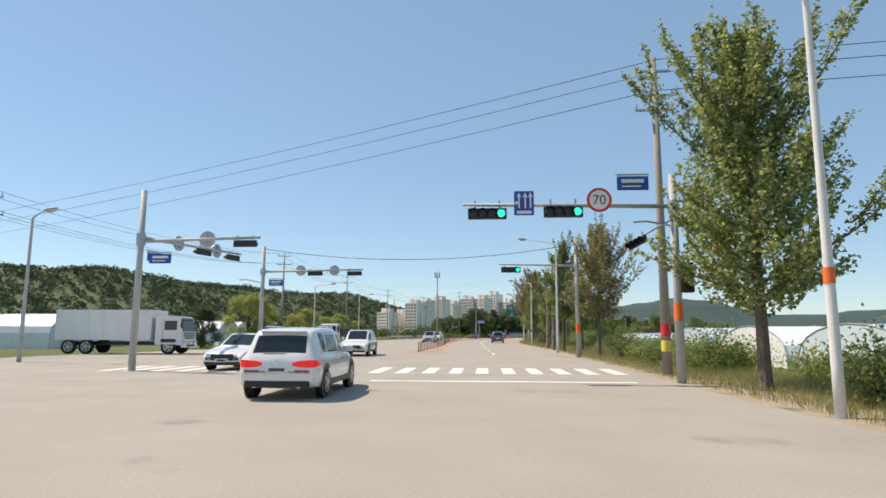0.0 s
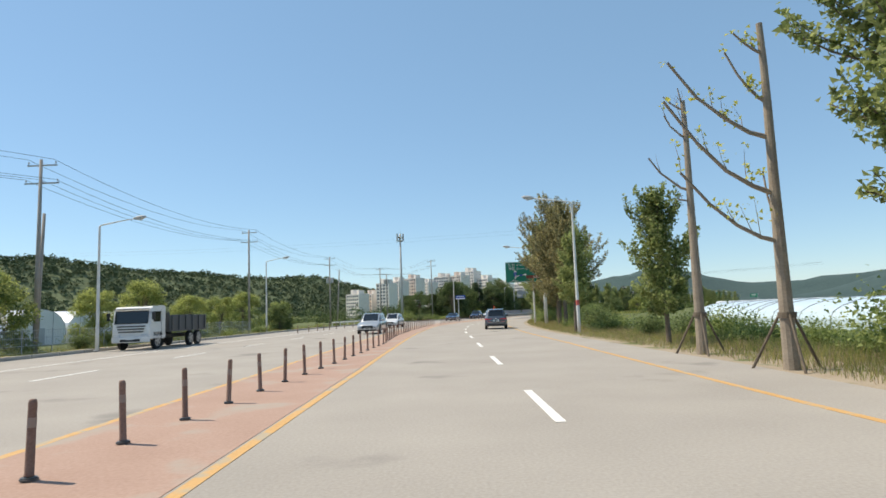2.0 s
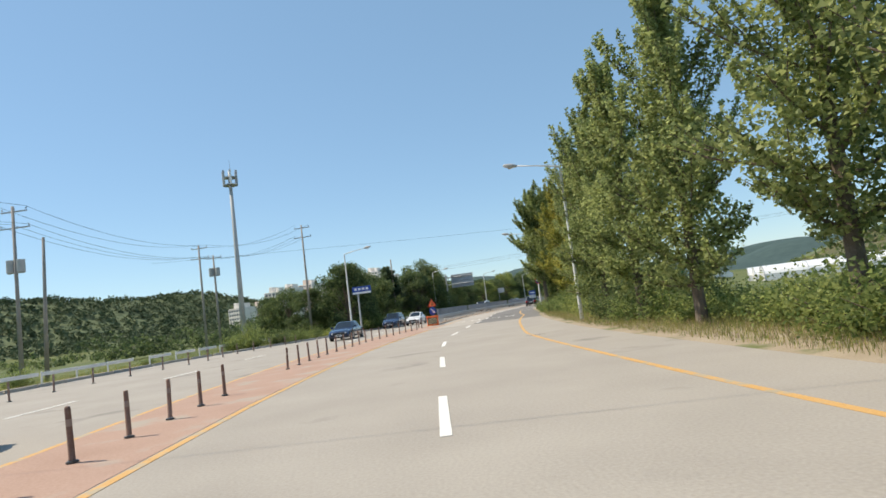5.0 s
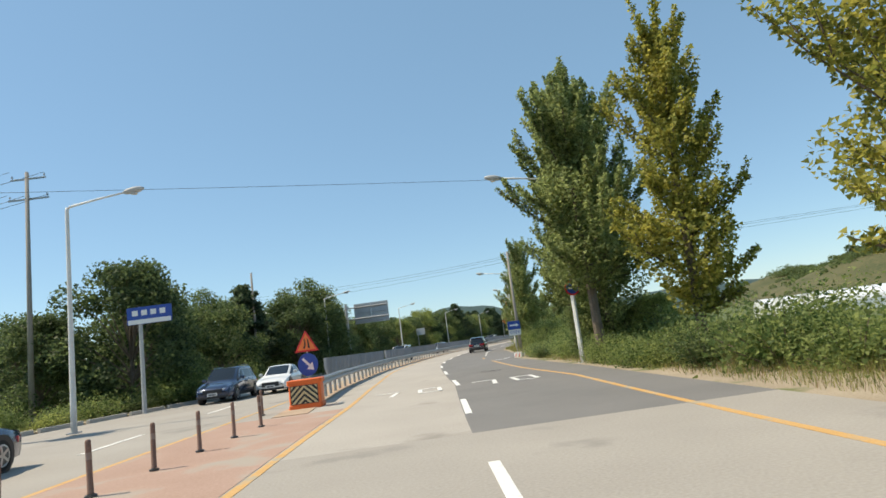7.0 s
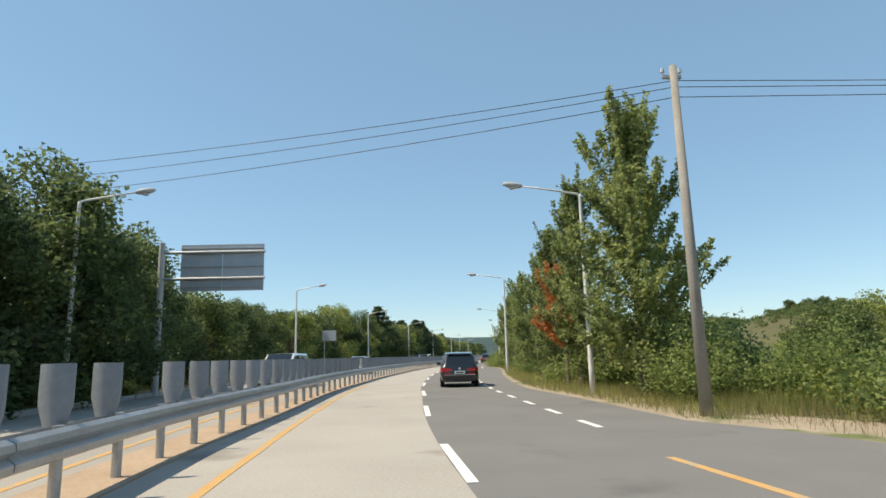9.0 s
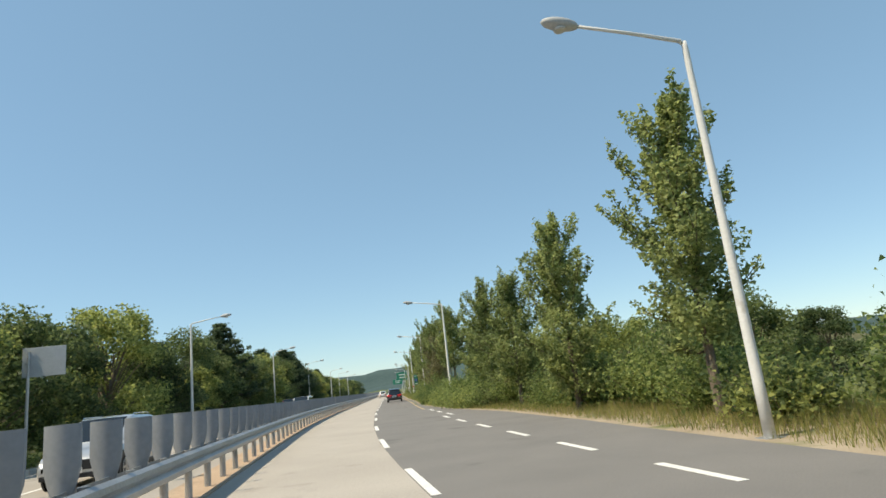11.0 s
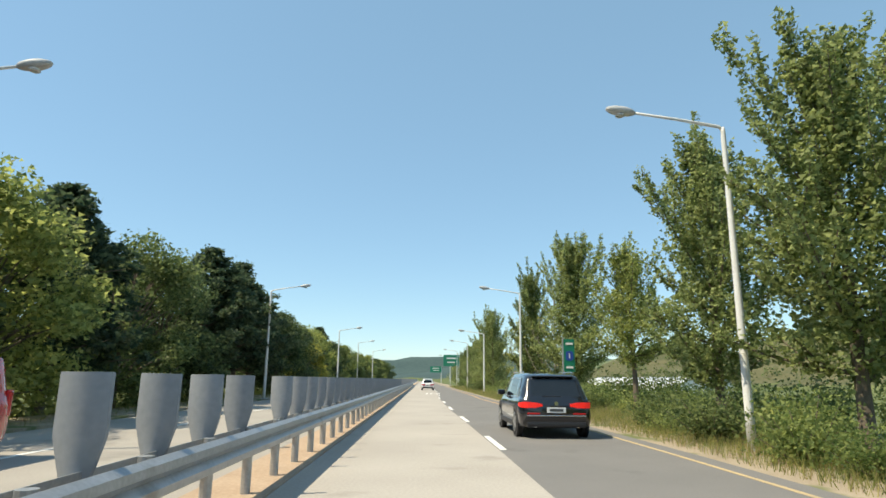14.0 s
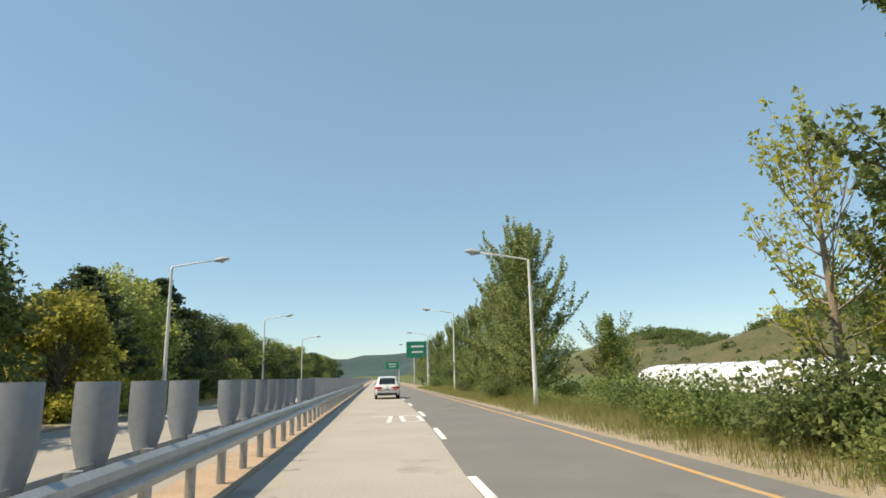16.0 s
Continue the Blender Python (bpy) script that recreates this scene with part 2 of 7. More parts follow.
def again(ob, parent=None, m=None, name=None):
    """Another object on the same mesh."""
    o = new(name or ob.name.split(".")[0], ob.data)
    o.parent = parent
    if m is not None:
        o.matrix_basis = m
    return o


def root(name, m, label, category, group="", kind=""):
    ob = new(name)
    ob.empty_display_size = 0.3
    ob.matrix_basis = m
    return tagged(ob, label, category, group, kind)


def add_box(bm, size, at=(0, 0, 0), bevel=0.0, turn=None):
    made = bmesh.ops.create_cube(bm, size=1.0)["verts"]
    m = Matrix.Translation(at) @ (turn.to_4x4() if turn else Matrix()) @ Matrix.Diagonal((*size, 1))
    bmesh.ops.transform(bm, matrix=m, verts=made)
    if bevel:
        edges = list({e for v in made for e in v.link_edges})
        bmesh.ops.bevel(bm, geom=edges, offset=bevel, segments=2, affect="EDGES", profile=0.6)
    return bm


def box(size, at=(0, 0, 0), bevel=0.0, turn=None):
    return add_box(bmesh.new(), size, at, bevel, turn)


def add_tube(bm, points, radii, sides=10, cap=True):
    """A tube through the points with a radius at each."""
    pts = [Vector(p) for p in points]
    rings = []
    for i, p in enumerate(pts):
        way = (pts[min(i + 1, len(pts) - 1)] - pts[max(i - 1, 0)]).normalized()
        side = way.cross(Vector((0, 0, 1)) if abs(way.z) < 0.9 else Vector((1, 0, 0))).normalized()
        up = side.cross(way)
        rings.append([bm.verts.new(p + radii[i] * (math.cos(k * math.tau / sides) * side + math.sin(k * math.tau / sides) * up)) for k in range(sides)])
    for a, b in zip(rings, rings[1:]):
        for k in range(sides):
            bm.faces.new((a[k], a[(k + 1) % sides], b[(k + 1) % sides], b[k]))
    if cap:
        bm.faces.new(rings[0][::-1])
        bm.faces.new(rings[-1])
    return bm


def tube(points, radii, sides=10):
    bm = add_tube(bmesh.new(), points, radii, sides)
    bmesh.ops.recalc_face_normals(bm, faces=bm.faces)
    return bm


def disc(radius, depth, at, axis="Y", sides=28, bevel=0.0):
    bm = bmesh.new()
    bmesh.ops.create_cone(bm, cap_ends=True, segments=sides, radius1=radius, radius2=radius, depth=depth)
    if bevel:
        rim = [e for e in bm.edges if len({v.co.z > 0 for v in e.verts}) == 1]
        bmesh.ops.bevel(bm, geom=rim, offset=bevel, segments=2, affect="EDGES")
    m = {"Y": pose(*at, 90, 0, 0), "X": pose(*at, 0, 90, 0), "Z": pose(*at)}[axis]
    bmesh.ops.transform(bm, matrix=m, verts=bm.verts)
    return bm


def slab(outline, depth, bevel=0.0):
    """An upright plate with that outline in x and z, its front at y = 0 and facing -y."""
    bm = bmesh.new()
    front = [bm.verts.new((x, 0, z)) for x, z in outline]
    back = [bm.verts.new((x, depth, z)) for x, z in outline]
    bm.faces.new(front)
    bm.faces.new(back[::-1])
    n = len(outline)
    for i in range(n):
        bm.faces.new((front[i], back[i], back[(i + 1) % n], front[(i + 1) % n]))
    bmesh.ops.recalc_face_normals(bm, faces=bm.faces)
    if bevel:
        bmesh.ops.bevel(bm, geom=list(bm.edges), offset=bevel, segments=1, affect="EDGES")
    return bm


def rounded(w, h, r, x=0.0, z=0.0, steps=4):
    pts = []
    for cx, cz, a0 in ((w / 2 - r, h / 2 - r, 0), (-w / 2 + r, h / 2 - r, 90), (-w / 2 + r, -h / 2 + r, 180), (w / 2 - r, -h / 2 + r, 270)):
        for k in range(steps + 1):
            a = radians(a0 + 90 * k / steps)
            pts.append((x + cx + r * math.cos(a), z + cz + r * math.sin(a)))
    return pts


def lettering(name, text, size, material, parent, at, name_label=""):
    """Flat letters standing in the plane y = const, read from -y."""
    cu = bpy.data.curves.new(name, "FONT")
    cu.body, cu.size, cu.extrude, cu.align_x, cu.align_y = text, size, 0.002, "CENTER", "CENTER"
    cu.materials.append(material)
    ob = new(name, cu)
    ob.parent = parent
    ob.matrix_basis = pose(*at, 90, 0, 0)
    if name_label:
        ob["label"] = name_label
    return ob


# ---- the line of the road: distance along it, offset to its right ----
BENDS = [(-60, -0.23), (0, -0.23), (25, 3.16), (50, 1.45), (75, 2.51), (100, 6.2), (120, 9.46), (140, 14.19), (160, 17.11), (180, 19.73), (200, 24.67), (220, 29.38), (240, 32.32), (260, 33.64), (280, 35.66), (300, 36.48), (331, 36.32)]
STEP = 0.5
S_FROM, S_TO = -60.0, 760.0
KS, KH = np.array([b[0] for b in BENDS], float), np.array([b[1] for b in BENDS], float)


def blend(a, ks, vs):
    i = np.clip(np.searchsorted(ks, a) - 1, 0, len(ks) - 2)
    u = np.clip((a - ks[i]) / (ks[i + 1] - ks[i]), 0, 1)
    u = u * u * (3 - 2 * u)
    return vs[i] * (1 - u) + vs[i + 1] * u


LINE_S = np.arange(S_FROM, S_TO + STEP, STEP)
LINE_H = np.radians(blend(LINE_S, KS, KH))
LINE_X, LINE_Y = np.cumsum(np.sin(LINE_H)) * STEP, np.cumsum(np.cos(LINE_H)) * STEP
zero = int(round(-S_FROM / STEP))
LINE_X, LINE_Y = LINE_X - LINE_X[zero], LINE_Y - LINE_Y[zero]


def bearing(s):
    return float(np.interp(s, LINE_S, LINE_H))


def spot(s, lat, z=0.0):
    h = bearing(s)
    return Vector((float(np.interp(s, LINE_S, LINE_X)) + math.cos(h) * lat, float(np.interp(s, LINE_S, LINE_Y)) - math.sin(h) * lat, z))


def stand(s, lat, z=0.0, turn=0.0):
    """A pose on the road line: local x to the right, y along the road, turned left by degrees."""
    p = spot(s, lat, z)
    return pose(p.x, p.y, p.z, 0, 0, -math.degrees(bearing(s)) + turn)


def along(knots):
    ks, vs = np.array([k[0] for k in knots], float), np.array([k[1] for k in knots], float)
    return lambda s: float(np.interp(s, ks, vs))


def strip(name, s0, s1, left, right, z, material, depth=0.06, step=2.0, cuts=1):
    """A band that follows the road between two offsets, with a thickness below its top."""
    n = max(1, int(round((s1 - s0) / step)))
    verts, faces = [], []
    row = cuts + 3
    for i in range(n + 1):
        s = s0 + (s1 - s0) * i / n
        a = left(s) if callable(left) else left
        b = right(s) if callable(right) else right
        for k in range(cuts + 1):
            verts.append(spot(s, a + (b - a) * k / cuts, z))
        verts += [spot(s, b, z - depth), spot(s, a, z - depth)]
    for i in range(n):
        for k in range(row):
            p, q = i * row + k, i * row + (k + 1) % row
            faces.append((p, q, q + row, p + row))
    ends = [tuple(range(row))[::-1], tuple(n * row + k for k in range(row))]
    return mesh_of(name, verts, faces + ends, material)

# ---- ground, hills, carriageways ----
def far_from_road(x, y):
    """Distance to the road line, and whether right of it, for arrays."""
    pick = slice(None, None, 8)
    lx, ly, lh = LINE_X[pick], LINE_Y[pick], LINE_H[pick]
    best, side, at = np.full(x.shape, 1e9), np.zeros(x.shape), np.zeros(x.shape)
    for px_, py_, h, s in zip(lx, ly, lh, LINE_S[pick]):
        d = np.hypot(x - px_, y - py_)
        near = d < best
        best = np.where(near, d, best)
        side = np.where(near, np.cos(h) * (x - px_) - np.sin(h) * (y - py_), side)
        at = np.where(near, s, at)
    return best, side, at


def ridge(x, y, x0, y0, x1, y1, height, width, lumps=0.25, seed=0.0):
    """A long hill between two points, uneven along its crest."""
    dx, dy = x1 - x0, y1 - y0
    length = math.hypot(dx, dy)
    u = ((x - x0) * dx + (y - y0) * dy) / length
    v = (-(x - x0) * dy + (y - y0) * dx) / length
    over = np.maximum(np.maximum(-u, u - length), 0)
    crest = height * (1 + lumps * np.sin(u / 61 + seed) + 0.5 * lumps * np.sin(u / 23 + 2 * seed) + 0.2 * lumps * np.sin(u / 9 + seed))
    return crest * np.exp(-((v / width) ** 2) - (over / (1.3 * width)) ** 2)


def terrain(x, y):
    dist, side, at = far_from_road(x, y)
    z = np.zeros_like(x)
    z += ridge(x, y, -520, 330, -210, 720, 42, 95, 0.08, 0.4)
    z += ridge(x, y, -520, 350, -350, 560, 20, 90, 0.08, 1.1)
    z += ridge(x, y, -110, 800, 20, 880, 27, 70, 0.12, 1.4)
    z += ridge(x, y, -900, 100, -560, 290, 40, 110, 0.12, 2.0)
    z += ridge(x, y, 420, 2400, 800, 2330, 100, 240, 0.06, 0.8)
    z += ridge(x, y, 1000, 2250, 1500, 2000, 50, 230, 0.06, 1.8)
    z += ridge(x, y, 1550, 1900, 2200, 1400, 50, 230, 0.06, 0.3)
    z += ridge(x, y, 740, 900, 1300, 520, 38, 120, 0.12, 2.2)
    z += ridge(x, y, 305, 330, 330, 360, 17, 34, 0.06, 0.9)
    z += ridge(x, y, 350, 410, 395, 455, 8, 40, 0.10, 0.3)
    z += ridge(x, y, 430, 480, 560, 420, 15, 60, 0.12, 1.9)
    near = np.clip((dist - 30) / 60, 0, 1)
    z *= near
    bank = np.clip((dist - 12) / 25, 0, 1) * np.where(side > 0, -0.5, -0.25)
    return z + bank - 0.09


def grid_axis(fine0, fine1, fine, reach):
    a = list(np.arange(fine0, fine1 + fine, fine))
    step, v = fine, a[-1]
    while v < reach:
        step *= 1.06
        v += step
        a.append(v)
    step, v = fine, a[0]
    while v > -reach:
        step *= 1.06
        v -= step
        a.insert(0, v)
    return np.array(a)


gx, gy = grid_axis(-120, 330, 9, 2600), grid_axis(-40, 560, 9, 3000)
GX, GY = np.meshgrid(gx, gy)
GZ = terrain(GX, GY)
nx, ny = len(gx), len(gy)
ground_faces = [(j * nx + i, j * nx + i + 1, (j + 1) * nx + i + 1, (j + 1) * nx + i) for j in range(ny - 1) for i in range(nx - 1)]
ground = mesh_of("ground", np.stack([GX.ravel(), GY.ravel(), GZ.ravel()], -1), ground_faces, GROUND, smooth=True)
tagged(ground, "fields and wooded hills around the road", "ground", kind="structure")
ground.data.materials.append(HAZED_HILL)
ground.data.materials.append(HAZED_FAR_HILL)
ground.data.materials.append(DRY_SLOPE)
# slot 1 near hills, slot 2 far ones, both with haze in their colour
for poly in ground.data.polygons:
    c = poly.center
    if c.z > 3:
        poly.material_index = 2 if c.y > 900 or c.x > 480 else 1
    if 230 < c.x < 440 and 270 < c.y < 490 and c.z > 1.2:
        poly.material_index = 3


def height_at(x, y):
    i = int(np.clip(np.searchsorted(gx, x) - 1, 0, nx - 2))
    j = int(np.clip(np.searchsorted(gy, y) - 1, 0, ny - 2))
    u, v = (x - gx[i]) / (gx[i + 1] - gx[i]), (y - gy[j]) / (gy[j + 1] - gy[j])
    return float((GZ[j, i] * (1 - u) + GZ[j, i + 1] * u) * (1 - v) + (GZ[j + 1, i] * (1 - u) + GZ[j + 1, i + 1] * u) * v)


DASH_LAT = along([(-60, 1.5), (60, 1.48), (70, 1.36), (80, 1.18), (90, 0.76), (100, 0.4), (112, 0.12), (122, 0.24), (136, 0.2), (150, 0.95), (164, 1.56), (173, 1.42), (182, 1.2), (190, 1.2), (198, 1.26), (205, 1.45), (222, 1.3), (240, 1.06), (250, 1.18), (259, 1.4), (270, 1.56), (280, 1.7), (289, 1.66), (300, 1.56), (308, 1.44), (318, 1.25), (328, 1.22), (339, 1.14), (347, 1.4), (356, 1.6), (760, 1.6)])
RIGHT_LINE = along([(-60, 5.6), (40, 5.5), (52, 5.2), (70, 5.2), (90, 4.8), (100, 4.5), (114, 4.1), (131, 3.8), (146, 4.4), (161, 5.15), (169, 4.75), (182, 4.45), (190, 4.2), (240, 4.5), (284, 5.1), (300, 5.1), (322, 4.8), (338, 4.45), (347, 4.7), (760, 4.8)])
RIGHT_EDGE = along([(-60, 6.9), (35, 6.5), (48, 6.9), (58, 7.2), (80, 6.5), (104, 6.2), (137, 6.2), (150, 6.2), (165, 6.6), (176, 6.3), (182.4, 5.8), (183.6, 8.4), (188, 8.3), (192.5, 7.4), (194, 6.7), (201, 6.6), (208, 6.1), (216, 6.3), (240, 7.2), (250, 7.2), (262, 6.0), (275, 5.5), (300, 5.6), (320, 5.2), (760, 5.3)])
LEFT_LINE = along([(-60, -2.3), (60, -2.45), (72, -2.6), (85, -2.8), (100, -3.35), (110, -3.8), (118, -3.85), (127, -3.55), (140, -3.0), (150, -2.35), (161, -1.9), (172, -1.9), (182, -2.15), (192, -1.95), (262, -1.95), (760, -1.95)])
POSTS_LAT = along([(0, -4.3), (50, -4.2), (57, -3.95), (63, -3.7), (75, -3.5), (87, -4.15), (92, -4.3), (98, -4.65), (105, -4.8), (112, -5.1), (120, -5.35), (126, -5.5), (134, -5.65), (144, -5.4), (158, -3.9)])
RAIL_LAT = along([(150, -3.6), (160, -3.4), (171, -3.7), (192, -3.4), (199, -3.05), (230, -2.85), (256, -2.8), (270, -2.6), (287, -2.55), (331, -2.6), (760, -2.5)])
FAR_LINE = along([(-60, -5.6), (60, -5.3), (90, -5.6), (105, -6.2), (120, -6.7), (135, -6.8), (148, -6.3), (160, -5.5), (172, -4.9), (190, -4.6), (267, -4.2), (760, -4.0)])
LEFT_EDGE = along([(-60, -27), (36, -27), (60, -21.5), (90, -20.7), (135, -22.5), (150, -22), (170, -14.5), (178, -11.2), (760, -11.0)])

road = strip("road", -60, 152, LEFT_EDGE, RIGHT_EDGE, 0.0, OLD_ASPHALT, 0.12, cuts=6)
tagged(road, "sun-bleached pale asphalt carriageway with worn stains", "road", kind="structure")
lane = strip("road_concrete_lane", 152, 760, RAIL_LAT, lambda s: DASH_LAT(s) - 0.10, 0.0, CONCRETE_ROAD, 0.12, cuts=2)
tagged(lane, "pale concrete inner lane with fine cross grooves", "road", kind="structure")
lane_right = strip("road_asphalt_lane", 152, 760, lambda s: DASH_LAT(s) - 0.10, RIGHT_EDGE, 0.0, ASPHALT, 0.12, cuts=2)
tagged(lane_right, "grey asphalt outer lane beside the concrete lane", "road", kind="structure")
lane_far = strip("road_oncoming", 152, 760, LEFT_EDGE, RAIL_LAT, 0.0, OLD_ASPHALT, 0.12, cuts=3)
tagged(lane_far, "pale asphalt carriageway behind the guard rail", "road", kind="structure")
side_road = mesh_of("side_road", [spot(-12, -26.6, -0.02), spot(16, -26.6, -0.02), spot(30, -150, -0.02), spot(2, -150, -0.02), spot(-12, -26.6, -0.14), spot(16, -26.6, -0.14), spot(30, -150, -0.14), spot(2, -150, -0.14)],
                    [(0, 1, 2, 3), (7, 6, 5, 4), (0, 4, 5, 1), (1, 5, 6, 2), (2, 6, 7, 3), (3, 7, 4, 0)], OLD_ASPHALT)
tagged(side_road, "pale asphalt side road at the crossing", "road", kind="structure")
verge = strip("verge", -60, 760, RIGHT_EDGE, lambda s: RIGHT_EDGE(s) + 2.6, -0.012, DIRT, 0.1, cuts=3)
tagged(verge, "dry dirt shoulder with weeds", "verge", kind="structure")
verge_left = strip("verge_far", 60, 760, lambda s: LEFT_EDGE(s) - 3.2, lambda s: LEFT_EDGE(s) - 0.2, 0.06, DIRT, 0.2, cuts=3)
tagged(verge_left, "dirt and grass verge beyond the far kerb", "verge", kind="structure")
median = strip("median_paving", 46, 160, FAR_LINE, lambda s: LEFT_LINE(s) - 0.12, 0.005, RED_PAVING, 0.01)
tagged(median, "faded red painted median strip", "median", kind="structure")

# kerb stones along the far edge, one by one
kerb = root("kerb", pose(0, 0, 0), "grey concrete kerb stones along the far edge", "kerb", kind="structure")
stone = None
for i in range(110):
    s = 62 + i * 2.05
    if stone is None:
        stone = part("kerb_stone", box((0.18, 2.0, 0.3), (0, 0, 0.03), 0.02), KERB_STONE, kerb)
        stone.matrix_basis = stand(s, LEFT_EDGE(s) - 0.08)
    else:
        a, b = spot(s - 1, LEFT_EDGE(s - 1)), spot(s + 1, LEFT_EDGE(s + 1))
        turn = math.degrees(math.atan2(-(b - a).x, (b - a).y))
        c = spot(s, LEFT_EDGE(s) - 0.08)
        again(stone, kerb, pose(c.x, c.y, 0, 0, 0, turn))

# traffic island at the crossing
isl = bmesh.new()
outline = [(-13.2, 44), (-12.7, 52), (-12.5, 57.5), (-12.9, 58.6), (-13.6, 58), (-15.5, 50), (-17.2, 43), (-16.5, 41.5), (-14.4, 41.8)]
low = [isl.verts.new(spot(s, l, 0.0)) for l, s in outline]
top = [isl.verts.new(spot(s, l, 0.17)) for l, s in outline]
isl.faces.new(top)
for i in range(len(outline)):
    j = (i + 1) % len(outline)
    isl.faces.new((low[i], low[j], top[j], top[i]))
bmesh.ops.recalc_face_normals(isl, faces=isl.faces)
tagged(part("traffic_island", isl, DIRT), "low kerbed traffic island with dry grass", "island", kind="structure")

bed = strip("rail_bed", 160, 700, lambda s: RAIL_LAT(s) - 0.75, lambda s: RAIL_LAT(s) + 0.30, 0.022, TAN_BED, 0.05)
tagged(bed, "tan dusty paving strip under the guard rail", "median", kind="structure")

# ---- road markings ----
marks = root("road_markings", pose(0, 0, 0), "white and yellow painted road lines", "markings", kind="structure")


def paint_line(name, s0, s1, lat, width, material, z=0.006):
    ob = strip(name, s0, s1, lambda s: (lat(s) if callable(lat) else lat) - width / 2, lambda s: (lat(s) if callable(lat) else lat) + width / 2, z, material, 0.004, 2.0)
    ob.parent = marks
    return ob


dash = part("dash", box((0.15, 3.3, 0.005), (0, 0, 0.0045)), WHITE_LINE, marks)
ends = np.interp(np.arange(-3, 70), [-3, 0, 1, 10, 15, 21, 32, 70], [45.5, 72.4, 81.4, 158, 200.2, 250, 349, 690])
for i, s in enumerate(ends):
    m = stand(s - 1.65, DASH_LAT(s - 1.65), 0, -math.degrees(math.atan((DASH_LAT(s) - DASH_LAT(s - 3.3)) / 3.3)))
    if i == 0:
        dash.matrix_basis = m
    else:
        again(dash, marks, m)
for i in range(30):
    again(dash, marks, stand(62 + i * 8.8, -12.0 if 62 + i * 8.8 < 150 else -8.0))
paint_line("yellow_line", 46, 216, lambda s: LEFT_LINE(s), 0.15, YELLOW_LINE)
paint_line("yellow_line", 46, 300, FAR_LINE, 0.15, YELLOW_LINE)
paint_line("yellow_line", 34, 181, RIGHT_LINE, 0.14, YELLOW_LINE)
paint_line("yellow_line", 186.5, 189.5, RIGHT_LINE, 0.14, YELLOW_LINE)
paint_line("yellow_line", 264, 308, RIGHT_LINE, 0.11, WORN_YELLOW)
paint_line("yellow_line", 308, 700, RIGHT_LINE, 0.13, YELLOW_LINE)
for i in range(9):
    again(dash, marks, stand(194 + i * 3.1, 4.55) @ Matrix.Diagonal((1, 0.42, 1, 1)))
for i in range(6):
    again(dash, marks, stand(229 + i * 4.4, 4.6) @ Matrix.Diagonal((1, 0.6, 1, 1)))
for i in range(3):
    again(dash, marks, stand(253.6 + i * 4.0, 5.15 - 0.04 * i) @ Matrix.Diagonal((1, 0.62, 1, 1)))
again(dash, marks, stand(182.0, 5.25, 0, -38) @ Matrix.Diagonal((1, 0.6, 1, 1)))
paint_line("white_line", 64, 112, -16.2, 0.14, WHITE_LINE)
# crossing bars
bar = part("crossing_bar", box((0.48, 3.6, 0.005), (0, 0, 0.0045)), WHITE_LINE, marks)
bar.matrix_basis = stand(24.6, -3.5)
for k in range(1, 10):
    again(bar, marks, stand(24.6, -3.5 + k * 1.02))
for k in range(9):
    again(bar, marks, stand(24.6, -6.0 - k * 1.02))
again(bar, marks, stand(19.2, 1.2, 0, 90) @ Matrix.Diagonal((0.8, 2.3, 1, 1)))


def stroke(points, width, at):
    """Painted strokes in the plane of the road, in local x and y."""
    bm = bmesh.new()
    for (x0, y0), (x1, y1) in zip(points, points[1:]):
        d = Vector((x1 - x0, y1 - y0, 0))
        add_box(bm, (width, d.length + width * 0.9, 0.005), ((x0 + x1) / 2, (y0 + y1) / 2, 0.0045), 0, Euler((0, 0, math.atan2(-d.x, d.y))).to_matrix())
    ob = part("road_numeral", bm, WHITE_LINE, marks)
    ob.matrix_basis = at
    return ob


for seven, zero_ in ((-0.93, 0.53), (2.5, 3.8)):
    stroke([(-0.38, 0.85), (0.34, 0.85), (0.18, -0.85)], 0.15, stand(162.8, seven))
    stroke([(-0.33, 0.85), (0.33, 0.85), (0.33, -0.85), (-0.33, -0.85), (-0.33, 0.85)], 0.15, stand(162.8, zero_))

stroke([(-0.38, 1.6), (0.34, 1.6), (0.18, -1.6)], 0.15, stand(353.6, -0.05))
stroke([(-0.33, 1.6), (0.33, 1.6), (0.33, -1.6), (-0.33, -1.6), (-0.33, 1.6)], 0.15, stand(353.6, 1.0))


def crack(seed, m, length):
    """A thin crooked seam of black tar across the lane."""
    rng = random.Random(seed)
    bm = bmesh.new()
    x, y = 0.0, 0.0
    while x < length:
        nx_, ny_ = x + rng.uniform(0.06, 0.16), y + rng.uniform(-0.09, 0.08)
        d = Vector((nx_ - x, ny_ - y, 0))
        add_box(bm, (rng.uniform(0.012, 0.035), d.length + 0.02, 0.005), ((x + nx_) / 2, (y + ny_) / 2, 0.004), 0, Euler((0, 0, math.atan2(-d.x, d.y))).to_matrix())
        x, y = nx_, ny_
    ob = part("tar_crack", bm, TAR, marks)
    ob.matrix_basis = m


crack(1, stand(274.0, 3.3, 0, -20), 0.7)
crack(2, stand(273.2, 3.7, 0, 10), 0.4)
crack(3, stand(169.1, 2.9, 0, -25), 0.8)
for i in range(6):
    crack(10 + i, stand(88 + i * 41.0, (2.6, 3.6, 3.0)[i % 3], 0, (-10, 15, -30)[i % 3]), 0.5 + 0.2 * (i % 3))

